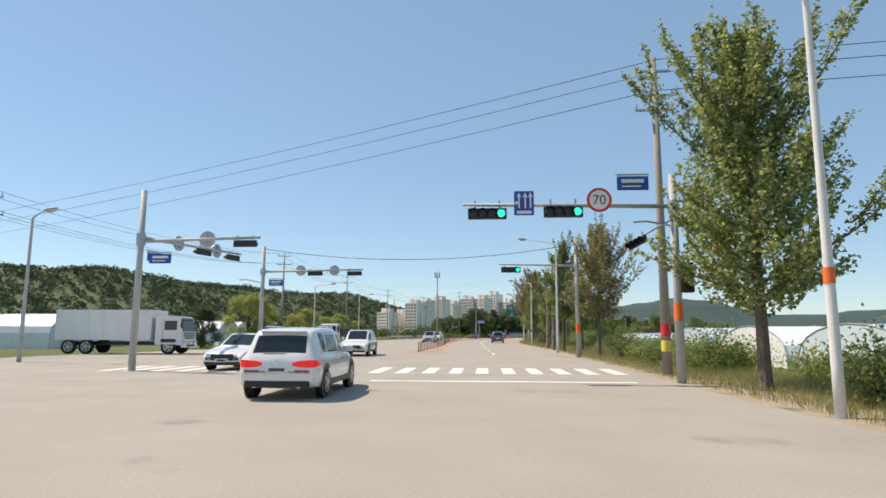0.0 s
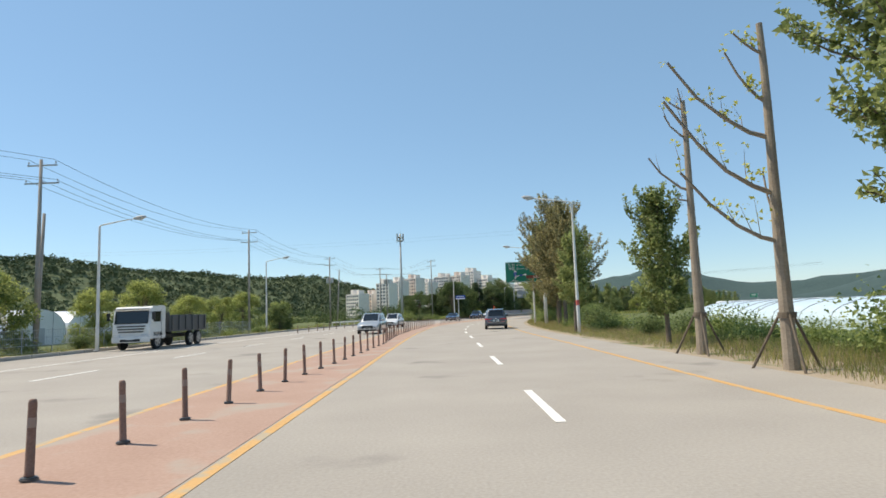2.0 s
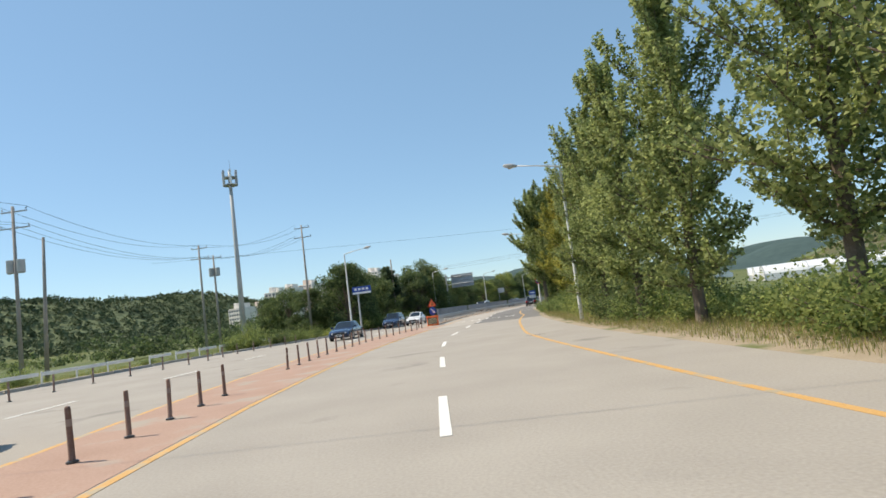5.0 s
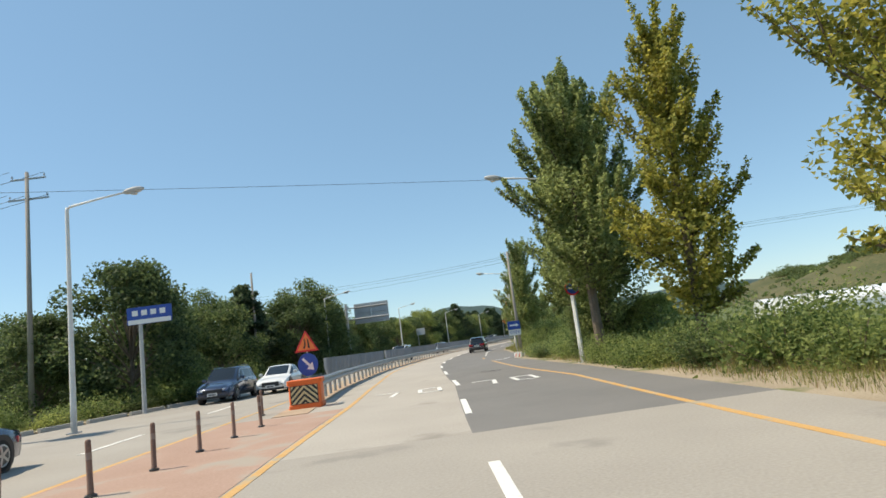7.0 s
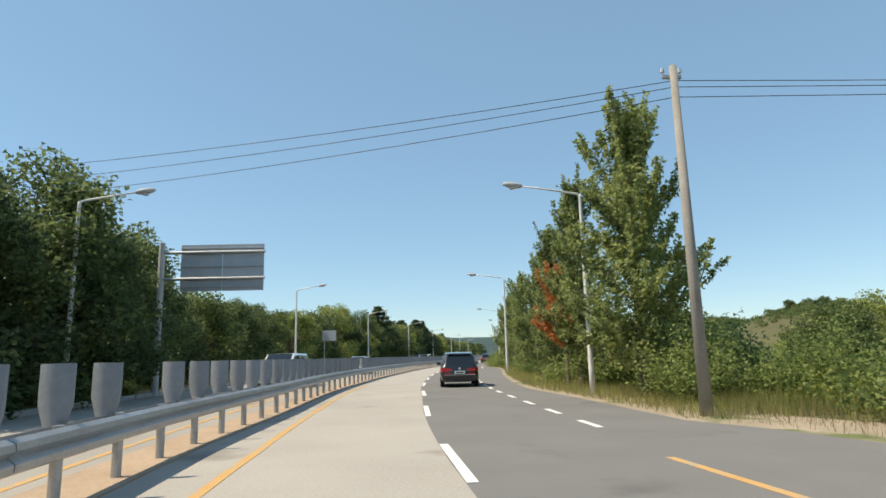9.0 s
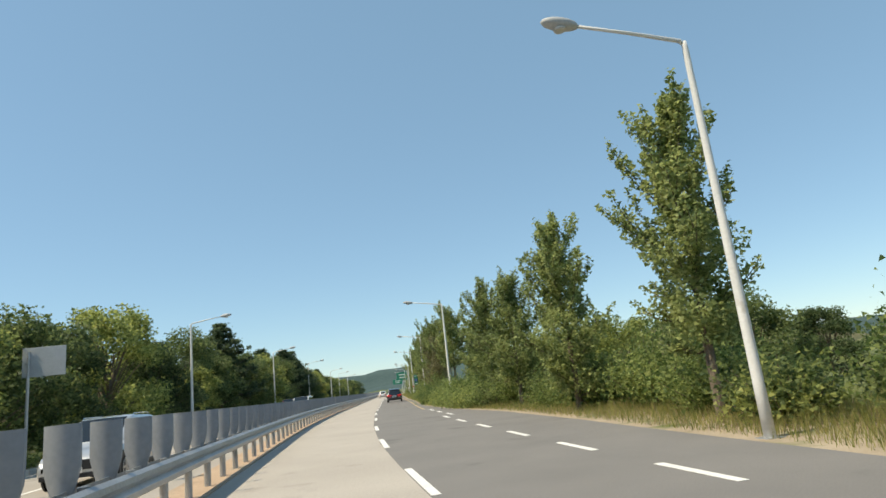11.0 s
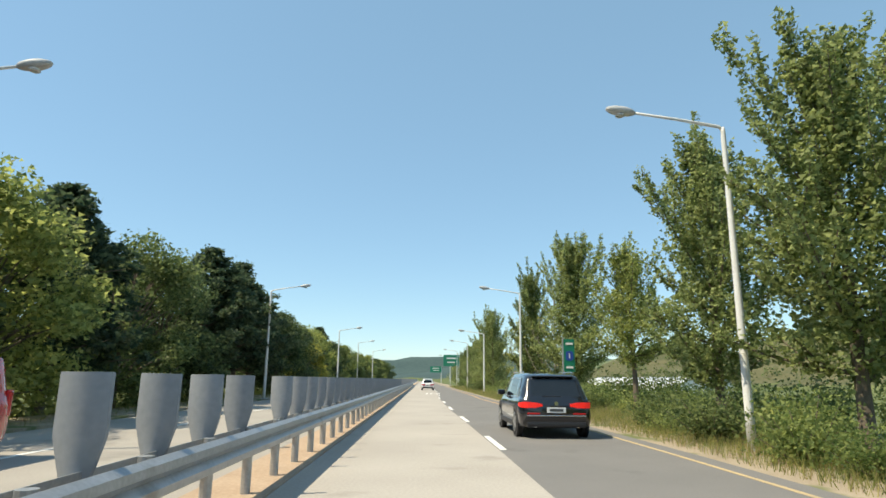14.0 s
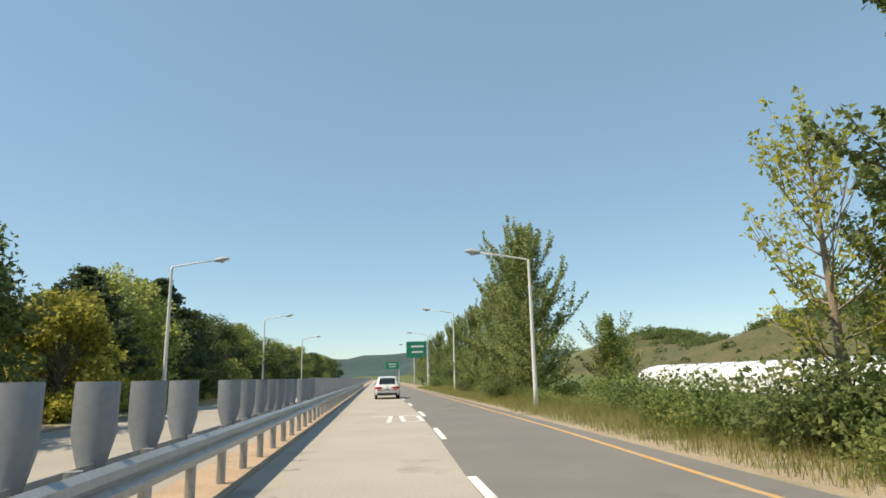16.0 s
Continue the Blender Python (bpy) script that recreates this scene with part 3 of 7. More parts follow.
# ---- guard rail with glare blades ----
def beam_profile():
    return [(0.0, 0.36), (0.075, 0.40), (0.085, 0.47), (0.015, 0.53), (0.085, 0.59), (0.075, 0.66), (0.0, 0.70), (-0.01, 0.70), (-0.01, 0.36)]


def guard_beam(s0, s1, face):
    """A corrugated beam, its waves towards the lane on the side given."""
    n = int((s1 - s0) / 2.0)
    prof, verts, faces = beam_profile(), [], []
    k = len(prof)
    for i in range(n + 1):
        s = s0 + (s1 - s0) * i / n
        for d, z in prof:
            verts.append(spot(s, RAIL_LAT(s) + face * (0.10 + d), z + 0.15))
    for i in range(n):
        for j in range(k):
            a, b = i * k + j, i * k + (j + 1) % k
            faces.append((a, b, b + k, a + k) if face > 0 else (b, a, a + k, b + k))
    return mesh_of("beam", verts, faces + [tuple(range(k)), tuple(n * k + j for j in range(k))], GALV)


rail = root("guard_rail", pose(0, 0, 0), "galvanised steel guard rail on posts with grey glare blades", "guard rail")
for piece in range(12):
    s0 = 163.2 + piece * 24.0
    for face in (1, -1):
        guard_beam(s0, s0 + 23.98, face).parent = rail
far_beam = guard_beam(451.2, 700, 1)
far_beam.parent = rail
post = part("post", tube([(0, 0, 0), (0, 0, 0.86)], [0.065, 0.065], 12), GALV, rail)
post.matrix_basis = stand(163.5, RAIL_LAT(163.5))
for i in range(1, 180):
    s = 163.5 + i * 1.55
    again(post, rail, stand(s, RAIL_LAT(s)))


def glare_blade():
    """A curved plastic blade, broad above and drawn in at the foot."""
    bm = bmesh.new()
    rows = [(0.78, 0.10), (0.90, 0.135), (1.06, 0.178), (1.12, 0.184), (1.52, 0.184), (1.535, 0.180)]
    rings = []
    for z, w in rows:
        front = [(w * u, -0.065 * (1 - u * u) - 0.012, z) for u in np.linspace(-1, 1, 7)]
        back = [(w * u, -0.065 * (1 - u * u) + 0.035, z) for u in np.linspace(1, -1, 7)]
        rings.append([bm.verts.new(p) for p in front + back])
    for a, b in zip(rings, rings[1:]):
        for k in range(14):
            bm.faces.new((a[k], a[(k + 1) % 14], b[(k + 1) % 14], b[k]))
    bm.faces.new(rings[-1])
    bm.faces.new(rings[0][::-1])
    add_box(bm, (0.07, 0.05, 0.30), (0, 0, 0.74), 0.008)
    bmesh.ops.recalc_face_normals(bm, faces=bm.faces)
    return bm


blade = part("glare_blade", glare_blade(), GLARE, rail, smooth=True)
blade.data.set_sharp_from_angle(angle=math.radians(45))
KNOWN = [(0, 178.17), (8, 188.51), (48, 238.44), (56, 247.93), (60, 253.0), (64, 258.61), (81, 280.03), (90, 291.39), (99, 302.78), (108, 313.62), (125, 334.94), (141, 355.0)]
missing = {10, 34, 84, 94, 129, 137}
for i in range(-7, 141):
    s = 178.17 + 1.27 * i if i < 0 else float(np.interp(i, [k[0] for k in KNOWN], [k[1] for k in KNOWN]))
    lean = 1.2 * math.sin(i * 2.3)
    m = stand(s, RAIL_LAT(s) - 0.16, 0.0, 3 * math.sin(i * 1.7)) @ pose(0, 0, 0, lean, 0.6 * lean, 0)
    if i == -7:
        blade.matrix_basis = m
    elif i not in missing:
        again(blade, rail, m)
far_blades = bmesh.new()
for i in range(170):
    s = 355.0 + i * 1.27
    add_box(far_blades, (0.36, 0.08, 0.86), spot(s, RAIL_LAT(s) - 0.16, 1.14), 0.0, Euler((0, 0, -bearing(s))).to_matrix())
tagged(part("far_glare_screen", far_blades, GLARE, rail), kind="stuff")

# ---- bollards ----
def bollard(m):
    b = root("bollard", m, "faded brown plastic lane bollard with a pale worn band", "bollard", "bollards on the median")
    bm = disc(0.085, 0.035, (0, 0, 0.020), "Z", 18, 0.01)
    part("base", bm, DARK_STEEL, b)
    prof = [(0.05, 0.050), (0.06, 0.044), (0.68, 0.040), (0.76, 0.041), (0.79, 0.034), (0.80, 0.018)]
    part("shaft", tube([(0, 0, z) for z, r in prof], [r for z, r in prof], 14), BOLLARD, b, smooth=True)
    part("band", tube([(0, 0, 0.52), (0, 0, 0.62)], [0.0435, 0.043], 14), BAND, b)
    return b


first = bollard(stand(47.4, POSTS_LAT(47.4), 0.005))
for i in range(1, 66):
    s = 47.4 + i * 1.7
    if i not in (44, 45, 46):
        copy_thing(first, stand(s, POSTS_LAT(s), 0.005) @ pose(0, 0, 0, 1.5 * math.sin(i * 1.9), 1.8 * math.sin(i * 2.7), 40 * i))
copy_thing(first, stand(161.4, -4.75, 0.005, 30))
for i in range(22):
    s = 104 + i * 2.75
    copy_thing(first, stand(s, -17.2 + 0.3 * math.sin(i), 0.0) @ pose(0, 0, 0, 2 * math.sin(i), 1.5 * math.cos(2 * i), 30 * i))

# ---- orange crash cushion with signs ----
cush = root("crash_cushion", stand(162.2, -3.5) @ Matrix.Diagonal((0.88, 0.88, 0.95, 1)), "orange plastic crash cushion with black and yellow chevrons", "barrier")
add = bmesh.new()
ring = [(0.62, -0.25), (0.55, -0.38), (-0.55, -0.38), (-0.62, -0.25), (-0.62, 0.45), (0.62, 0.45)]
rings_ = [[add.verts.new((x * grow, y * grow, z)) for x, y in ring] for z, grow in ((0.0, 1.0), (0.13, 1.0), (0.15, 0.95), (0.81, 0.95), (0.83, 1.03), (0.96, 1.03), (0.98, 0.98))]
for lo, hi in zip(rings_, rings_[1:]):
    for i in range(6):
        add.faces.new((lo[i], lo[(i + 1) % 6], hi[(i + 1) % 6], hi[i]))
add.faces.new(rings_[-1])
add.faces.new(rings_[0][::-1])
bmesh.ops.recalc_face_normals(add, faces=add.faces)
part("body", add, ORANGE, cush)
part("chevron_panel", slab(rounded(1.0, 0.62, 0.02, 0, 0.48), 0.01), BLACK, cush).location = (0, -0.375, 0)


def trimmed(outline, low_, high_):
    """An outline cut off below and above two heights."""
    for limit, sign in ((low_, 1), (high_, -1)):
        cut = []
        for (x0, z0), (x1, z1) in zip(outline, outline[1:] + outline[:1]):
            in0, in1 = sign * (z0 - limit) >= 0, sign * (z1 - limit) >= 0
            if in0:
                cut.append((x0, z0))
            if in0 != in1:
                q = (limit - z0) / (z1 - z0)
                cut.append((x0 + q * (x1 - x0), limit))
        outline = cut
    return outline


for k in range(7):
    for side in (-1, 1):
        z = 0.14 + k * 0.19
        shape = trimmed([(0, z), (side * 0.48, z - 0.42), (side * 0.48, z - 0.325), (0, z + 0.095)], 0.19, 0.77)
        if len(shape) > 2:
            part("stripe", slab(shape, 0.006), CREAM, cush).location = (0, -0.384, 0)
warn = root("work_sign", stand(163.0, -3.5) @ Matrix.Diagonal((0.82, 0.82, 0.92, 1)), "orange triangular warning sign above a blue arrow disc", "road sign")
part("post", tube([(0, 0.05, 0), (0, 0.05, 2.5)], [0.03, 0.03], 10), GALV, warn)
part("triangle", slab([(-0.50, 1.98), (0.50, 1.98), (0.0, 2.78)], 0.02, 0.004), SIGN_RED, warn)
part("triangle_face", slab([(-0.39, 2.04), (0.39, 2.04), (0.0, 2.66)], 0.006), SIGN_ORANGE, warn).location = (0, -0.008, 0)
part("narrowing_mark", slab([(-0.14, 2.1), (-0.06, 2.1), (-0.02, 2.28), (-0.05, 2.45), (-0.10, 2.45), (-0.07, 2.28)], 0.004), BLACK, warn).location = (0, -0.014, 0)
part("narrowing_mark", slab([(0.06, 2.1), (0.14, 2.1), (0.09, 2.45), (0.05, 2.45)], 0.004), BLACK, warn).location = (0, -0.014, 0)
part("arrow_disc", disc(0.42, 0.02, (0, 0, 1.50), "Y", 32), SIGN_BLUE, warn)
part("arrow", slab([(-0.24, 1.70), (-0.17, 1.77), (0.10, 1.50), (0.19, 1.58), (0.24, 1.28), (-0.06, 1.34), (0.03, 1.43)], 0.004), SIGN_WHITE, warn).location = (0, -0.016, 0)


# ---- lamps, poles, cables ----
def street_lamp(m, height=8.0, reach=2.4, paint=POLE_PAINT, label="white tapered steel street lamp with one arm", band=None, band_at=1.72):
    """The arm reaches to the left, over the road, in local -x."""
    lamp = root("street_lamp", m, label, "street lamp", "street lamps")
    part("base_plate", box((0.36, 0.36, 0.05), (0, 0, 0.025), 0.01), GALV, lamp)
    part("pole", tube([(0, 0, 0.05), (0, 0, 1.0), (0, 0, height - 0.12), (-0.02, 0, height)], [0.105, 0.10, 0.062, 0.058], 16), paint, lamp, smooth=True)
    part("arm", tube([(0, 0, height - 0.08), (-0.10, 0, height + 0.02), (-reach * 0.5, 0, height + 0.20), (-reach, 0, height + 0.36)], [0.05, 0.045, 0.036, 0.032], 12), paint, lamp, smooth=True)
    head = bmesh.new()
    bmesh.ops.create_uvsphere(head, u_segments=14, v_segments=8, radius=0.5)
    bmesh.ops.transform(head, matrix=pose(-reach - 0.22, 0, height + 0.39, 0, 8, 0) @ Matrix.Diagonal((0.80, 0.33, 0.24, 1)), verts=head.verts)
    part("head", head, POLE_GREY, lamp, "grey domed lamp head", smooth=True)
    part("lens", disc(0.12, 0.07, (-reach - 0.24, 0, height + 0.27), "Z", 16, 0.02), LAMP_GLASS, lamp)
    if band:
        part("notice", tube([(0, 0, band_at), (0, 0, band_at + 0.30)], [0.106, 0.105], 16), band, lamp, "paper notice wrapped round the pole")
    return lamp


RIGHT_LAMPS = [(11.6, 7.05, 8.4), (47.5, 6.6, 8.55), (79.2, 7.6, 7.95), (108.0, 7.3, 8.0), (137, 7.2, 8.3), (167.0, 7.0, 7.9), (203.2, 7.55, 7.6), (231, 7.3, 7.8), (267.9, 7.3, 7.7), (301.0, 7.3, 7.95), (330.6, 6.75, 7.8), (357.5, 6.8, 6.8), (389, 7.2, 7.6), (420, 7.2, 7.6), (452, 7.2, 7.6)]
for i, (s, lat, h) in enumerate(RIGHT_LAMPS):
    street_lamp(stand(s, lat, -0.05), h, 2.4, band=ORANGE if i == 0 else (FADED_RED if i in (2, 10) else None), band_at=2.5 if i == 0 else 1.72)
LEFT_LAMPS = [(78, -20.7, 7.4), (111, -23.6, 8.25), (164, -11.9, 8.1), (204, -11.6, 7.6), (236, -11.6, 7.8), (265.8, -11.0, 7.6), (299.1, -11.3, 7.7), (330.3, -11.3, 7.6), (361.8, -10.6, 7.2), (393, -11.5, 7.5), (425, -11.5, 7.5)]
for s, lat, h in LEFT_LAMPS:
    street_lamp(stand(s, lat, 0.05, 180), h, 2.2)
street_lamp(stand(29, -22.5, -0.05, 180), 7.4, 0.7, POLE_GREY, "slim grey street lamp with a short arm")


def utility_pole(m, height=13.0, arms=((0.35, 1.9), (1.5, 2.2)), box_at=None, radius=0.125, band=False):
    u = root("utility_pole", m, "grey concrete utility pole with cross arms and insulators", "utility pole", "utility poles")
    part("pole", tube([(0, 0, -0.2), (0, 0, height)], [radius * 1.25, radius * 0.72], 14), POLE_CONC, u, smooth=True)
    for down, span in arms:
        z = height - down
        part("crossarm", box((span, 0.09, 0.09), (0, 0.12, z), 0.01), GALV, u)
        for k in (-0.46, 0.0, 0.46):
            part("insulator", tube([(k * span, 0.12, z + 0.04), (k * span, 0.12, z + 0.12), (k * span, 0.12, z + 0.13), (k * span, 0.12, z + 0.24)], [0.02, 0.02, 0.055, 0.04], 8), SIGN_BACK, u)
    if box_at:
        part("transformer", tube([(0.38, 0, box_at), (0.38, 0, box_at + 0.85)], [0.26, 0.26], 16), POLE_GREY, u)
        part("transformer", tube([(-0.38, 0, box_at), (-0.38, 0, box_at + 0.85)], [0.26, 0.26], 16), POLE_GREY, u)
        part("bracket", box((1.2, 0.1, 0.08), (0, 0, box_at - 0.04), 0.01), GALV, u)
    if band:
        part("stripe_band", tube([(0, 0, 0.95), (0, 0, 1.35)], [radius * 1.23, radius * 1.2], 14), YELLOW, u, "yellow warning wrap")
        part("notice_band", tube([(0, 0, 1.5), (0, 0, 1.95)], [radius * 1.2, radius * 1.18], 14), SIGN_RED, u, "red printed notice")
    return u


def cable(points, thick=0.018, sag=0.6, parent=None):
    """One cable that hangs between each two of the points."""
    cu = bpy.data.curves.new("cable", "CURVE")
    cu.dimensions, cu.bevel_depth, cu.bevel_resolution = "3D", 0.62 * thick, 1
    for a, b in zip(points, points[1:]):
        sp = cu.splines.new("POLY")
        sp.points.add(12)
        for k in range(13):
            u = k / 12
            p = Vector(a).lerp(Vector(b), u)
            sp.points[k].co = (p.x, p.y, p.z - 4 * sag * u * (1 - u), 1)
    cu.materials.append(WIRE)
    return tagged(new("cable", cu), "thin black overhead cable between poles", "cable", "overhead cables")


POLES_LEFT = [(36, -31, 10.6, None), (79.5, -25.5, 12.3, None), (113.3, -26.9, 12.8, None), (143.8, -29.2, 12.4, 7.8), (168.0, -29.7, 12.1, None), (174.0, -20.0, 13.8, None)]
for s, lat, h, tr in POLES_LEFT:
    utility_pole(stand(s, lat, -0.2), h, box_at=tr)
utility_pole(stand(80.3, -26.1, -0.2) @ pose(0, 0, 0, 0, 2, 0), 9.0, arms=())
utility_pole(stand(145.2, -28.6, -0.2) @ pose(0, 0, 0, 4, 5, 0), 10.2, arms=())
utility_pole(stand(168.9, -28.6, -0.2), 10.9, arms=((0.3, 1.8),), box_at=8.6)
utility_pole(stand(195.2, -15.6, -0.2), 10.2, arms=())
utility_pole(stand(23.1, 7.4, -0.1), 12.4, arms=((0.5, 1.3), (1.5, 1.5), (2.1, 1.5)), band=True, radius=0.15)
utility_pole(stand(194.8, 7.6, -0.1), 8.8, arms=((0.25, 0.5),))
ends_l = [spot(s, lat, h - 0.3) for s, lat, h, _ in POLES_LEFT]
start_l = spot(-60, -30, 9.4)
for dz, dx in ((0.1, -0.8), (0.1, 0.8), (-1.2, -0.9), (-1.2, 0.0), (-1.2, 0.9)):
    pts = [Vector((p.x + dx, p.y, p.z + dz)) for p in [start_l] + ends_l]
    cable(pts, 0.02, 1.0)
for k, (dz, dl) in enumerate(((0, 0.0), (-0.35, 0.3), (-0.9, 0.0))):
    cable([spot(60 + 2 * k, -62, 12.2 + dz), spot(20.4 + 0.3 * k, 6.75, 11.0 + dz), spot(4, 60, 10.5 + dz)], 0.02, 0.7)
    cable([spot(205 + k, -20, 8.9 + 0.6 * dz), spot(194.8, 7.6, 8.3 + 0.5 * dz), spot(190 - k, 60, 9.0 + 0.5 * dz)], 0.016, 0.35)
cable([spot(37.3, -13.2, 6.75), spot(39.4, 6.75, 7.3)], 0.03, 0.85)
cable([spot(160, -30, 9.4), spot(172, 9, 9.1)], 0.014, 0.1)
for dz in (0, -0.4):
    cable([spot(120, -60, 12 + dz), spot(112, 8.5, 10.6 + dz)], 0.007, 0.5)

tower = root("mobile_mast", stand(163.6, -23.0, -0.2) @ Matrix.Diagonal((1, 1, 1.02, 1)), "slim grey mobile phone mast with antennas on top", "mast")
part("shaft", tube([(0, 0, 0), (0, 0, 9), (0, 0, 18.2)], [0.30, 0.23, 0.15], 16), POLE_GREY, tower, smooth=True)
part("platform", tube([(0, 0, 16.7), (0, 0, 16.8)], [0.75, 0.75], 18), GALV, tower)
part("ring", tube([(0, 0, 17.5), (0, 0, 17.56)], [0.72, 0.72], 18), GALV, tower)
for k in range(6):
    a = k * math.tau / 6
    part("antenna", box((0.2, 0.12, 1.5), (0.72 * math.cos(a), 0.72 * math.sin(a), 17.5), 0.02), SIGN_WHITE if k % 2 else POLE_GREY, tower)
part("spike", tube([(0.1, 0, 18.1), (0.1, 0, 19.4)], [0.025, 0.012], 8), GALV, tower)


# ---- signals and signs ----
def signal_head(parent, x, z, lit=True, y=0.0):
    """Four lenses in a row, facing -y, centred at x."""
    h = part("signal_head", box((1.26, 0.16, 0.36), (x, y, z), 0.03), BLACK, parent, "black four-lens signal head")
    for k in range(4):
        cx = x - 0.45 + k * 0.30
        lens = part("lens", disc(0.125, 0.03, (cx, y - 0.085, z), "Y", 22), LENS_ON if lit and k == 3 else LENS_OFF, h)
        visor = tube([(cx, y - 0.08, z), (cx, y - 0.30, z)], [0.147, 0.144], 16)
        bmesh.ops.delete(visor, geom=[f for f in visor.faces if len(f.verts) > 4 or f.calc_center_median().z < z - 0.09], context="FACES")
        part("visor", visor, BLACK, h)
    part("hanger", box((0.06, 0.06, 0.28), (x - 0.4, y + 0.05, z + 0.3), 0.005), GALV, h)
    part("hanger", box((0.06, 0.06, 0.28), (x + 0.4, y + 0.05, z + 0.3), 0.005), GALV, h)
    return h


def gantry(m, height, arm_z, arm_to, label, radius=0.14):
    g = root("signal_pole", m, label, "traffic signal", "signal poles")
    part("pole", tube([(0, 0, 0), (0, 0, height)], [radius, radius * 0.8], 16), POLE_GREY, g, smooth=True)
    part("arm", tube([(0, 0, arm_z), (arm_to, 0, arm_z + 0.12)], [0.075, 0.05], 12), POLE_GREY, g, smooth=True)
    part("collar", tube([(0, 0, arm_z - 0.18), (0, 0, arm_z + 0.18)], [radius * 1.25, radius * 1.25], 16), GALV, g)
    return g


def name_plate(parent, x, z, w=0.95, h=0.42, y=0.0):
    p = part("street_plate", slab(rounded(w, h, 0.03, x, z), 0.02), SIGN_BLUE, parent, "blue street plate with white bars")
    p.location = (0, y, 0)
    part("bar", slab(rounded(w * 0.72, h * 0.26, 0.02, x, z + h * 0.16), 0.004), SIGN_WHITE, p).location = (0, -0.008, 0)
    part("bar", slab(rounded(w * 0.6, h * 0.1, 0.01, x - 0.05, z - h * 0.22), 0.004), SIGN_WHITE, p).location = (0, -0.008, 0)
    part("bracket", box((w * 1.05, 0.04, 0.05), (x, 0.03, z + h * 0.5 + 0.06), 0.005), GALV, p)


near = gantry(stand(19.4, 6.75), 6.6, 5.55, -6.75, "grey signal pole with a long arm carrying lights and signs")
signal_head(near, -5.96, 5.36)
signal_head(near, -3.50, 5.40)
lane_sign = part("lane_sign", slab(rounded(0.64, 0.80, 0.04, -4.77, 5.68), 0.02), SIGN_BLUE, near, "blue lane sign with white arrows")
lane_sign.location = (0, -0.12, 0)
for dx, bent in ((-0.2, True), (0.05, False), (0.26, False)):
    x = -4.77 + 0.8 * dx
    part("arrow", slab([(x - 0.025, 5.52), (x + 0.025, 5.52), (x + 0.025, 5.88), (x + 0.075, 5.88), (x, 6.04), (x - 0.075, 5.88), (x - 0.025, 5.88)], 0.004), SIGN_WHITE, lane_sign).location = (0, -0.008, 0)
    if bent:
        part("arrow", slab([(x, 5.66), (x - 0.07, 5.66), (x - 0.07, 5.61), (x - 0.17, 5.69), (x - 0.07, 5.77), (x - 0.07, 5.72), (x, 5.72)], 0.004), SIGN_WHITE, lane_sign).location = (0, -0.009, 0)
part("bar", slab(rounded(0.48, 0.10, 0.02, -4.77, 5.38), 0.004), SIGN_WHITE, lane_sign).location = (0, -0.008, 0)
limit = part("speed_sign", disc(0.40, 0.02, (-2.36, -0.12, 5.76), "Y", 36), SIGN_RED, near, "round white speed limit sign with a red rim")
part("sign_face", disc(0.315, 0.008, (-2.36, -0.134, 5.76), "Y", 36), SIGN_WHITE, limit)
lettering("numerals", "70", 0.43, BLACK, limit, (-2.36, -0.142, 5.75))
name_plate(near, -1.28, 6.30, 1.0, 0.46, -0.12)
ped = part("walk_signal", box((0.36, 0.28, 0.95), (0.28, -0.1, 3.25), 0.03), BLACK, near, "black side-facing signal box")
for k in range(3):
    part("lens", disc(0.12, 0.03, (0.28, -0.25, 2.97 + 0.29 * k), "Y", 18), LENS_OFF, ped)
part("notice", tube([(0, 0, 1.9), (0, 0, 2.45)], [0.142, 0.141], 16), ORANGE, near, "orange notice wrapped round the pole")
part("lamp_arm", tube([(0, 0, 4.9), (-0.9, -0.1, 5.05), (-1.3, -0.1, 5.02)], [0.035, 0.03, 0.03], 10), GALV, near)
part("brace_arm", tube([(0, -0.05, 5.15), (-0.65, -0.25, 4.8), (-1.2, -0.4, 4.48)], [0.03, 0.028, 0.025], 8), GALV, near)
signal_head(near, 0.0, 0.0, lit=False).matrix_basis = pose(-1.28, -0.4, 4.32, 0, -14, -62) @ Matrix.Diagonal((0.62, 0.62, 0.62, 1))

far_right = gantry(stand(39.4, 6.75), 7.6, 5.85, -5.0, "grey signal pole with one green light over the lanes")
signal_head(far_right, -4.25, 5.60)
part("notice", tube([(0, 0, 1.5), (0, 0, 2.1)], [0.142, 0.141], 16), ORANGE, far_right, "orange notice wrapped round the pole")

for m, h, az, reach, heads, rounds in ((stand(37.3, -13.25), 6.9, 5.3, 6.4, (3.35, 5.85), (2.4, 4.55)), (stand(23.0, -13.05), 7.2, 5.1, 4.9, (4.3,), (2.7,)), (stand(23.0, -13.05) @ pose(0, 0, 0, 0, 0, 76), 6.0, 5.25, 6.4, (3.7, 5.8), (2.2, 4.7))):
    g = gantry(m, h, az, reach, "grey signal pole with backs of lights and round signs")
    for x in heads:
        signal_head(g, 0.0, 0.0, lit=False).matrix_basis = pose(x, 0, az - 0.12, 0, 0, 180) @ Matrix.Diagonal((0.74, 0.74, 0.74, 1))
    for x in rounds:
        part("sign_back", disc(0.33, 0.03, (x, 0.1, az + 0.08), "Y", 28), SIGN_BACK, g, "bare round sign back")
        part("sign_rib", box((0.05, 0.03, 0.5), (x, 0.07, az + 0.12)), GALV, g)
    name_plate(g, 0.85, az - 0.7, 0.9, 0.38)
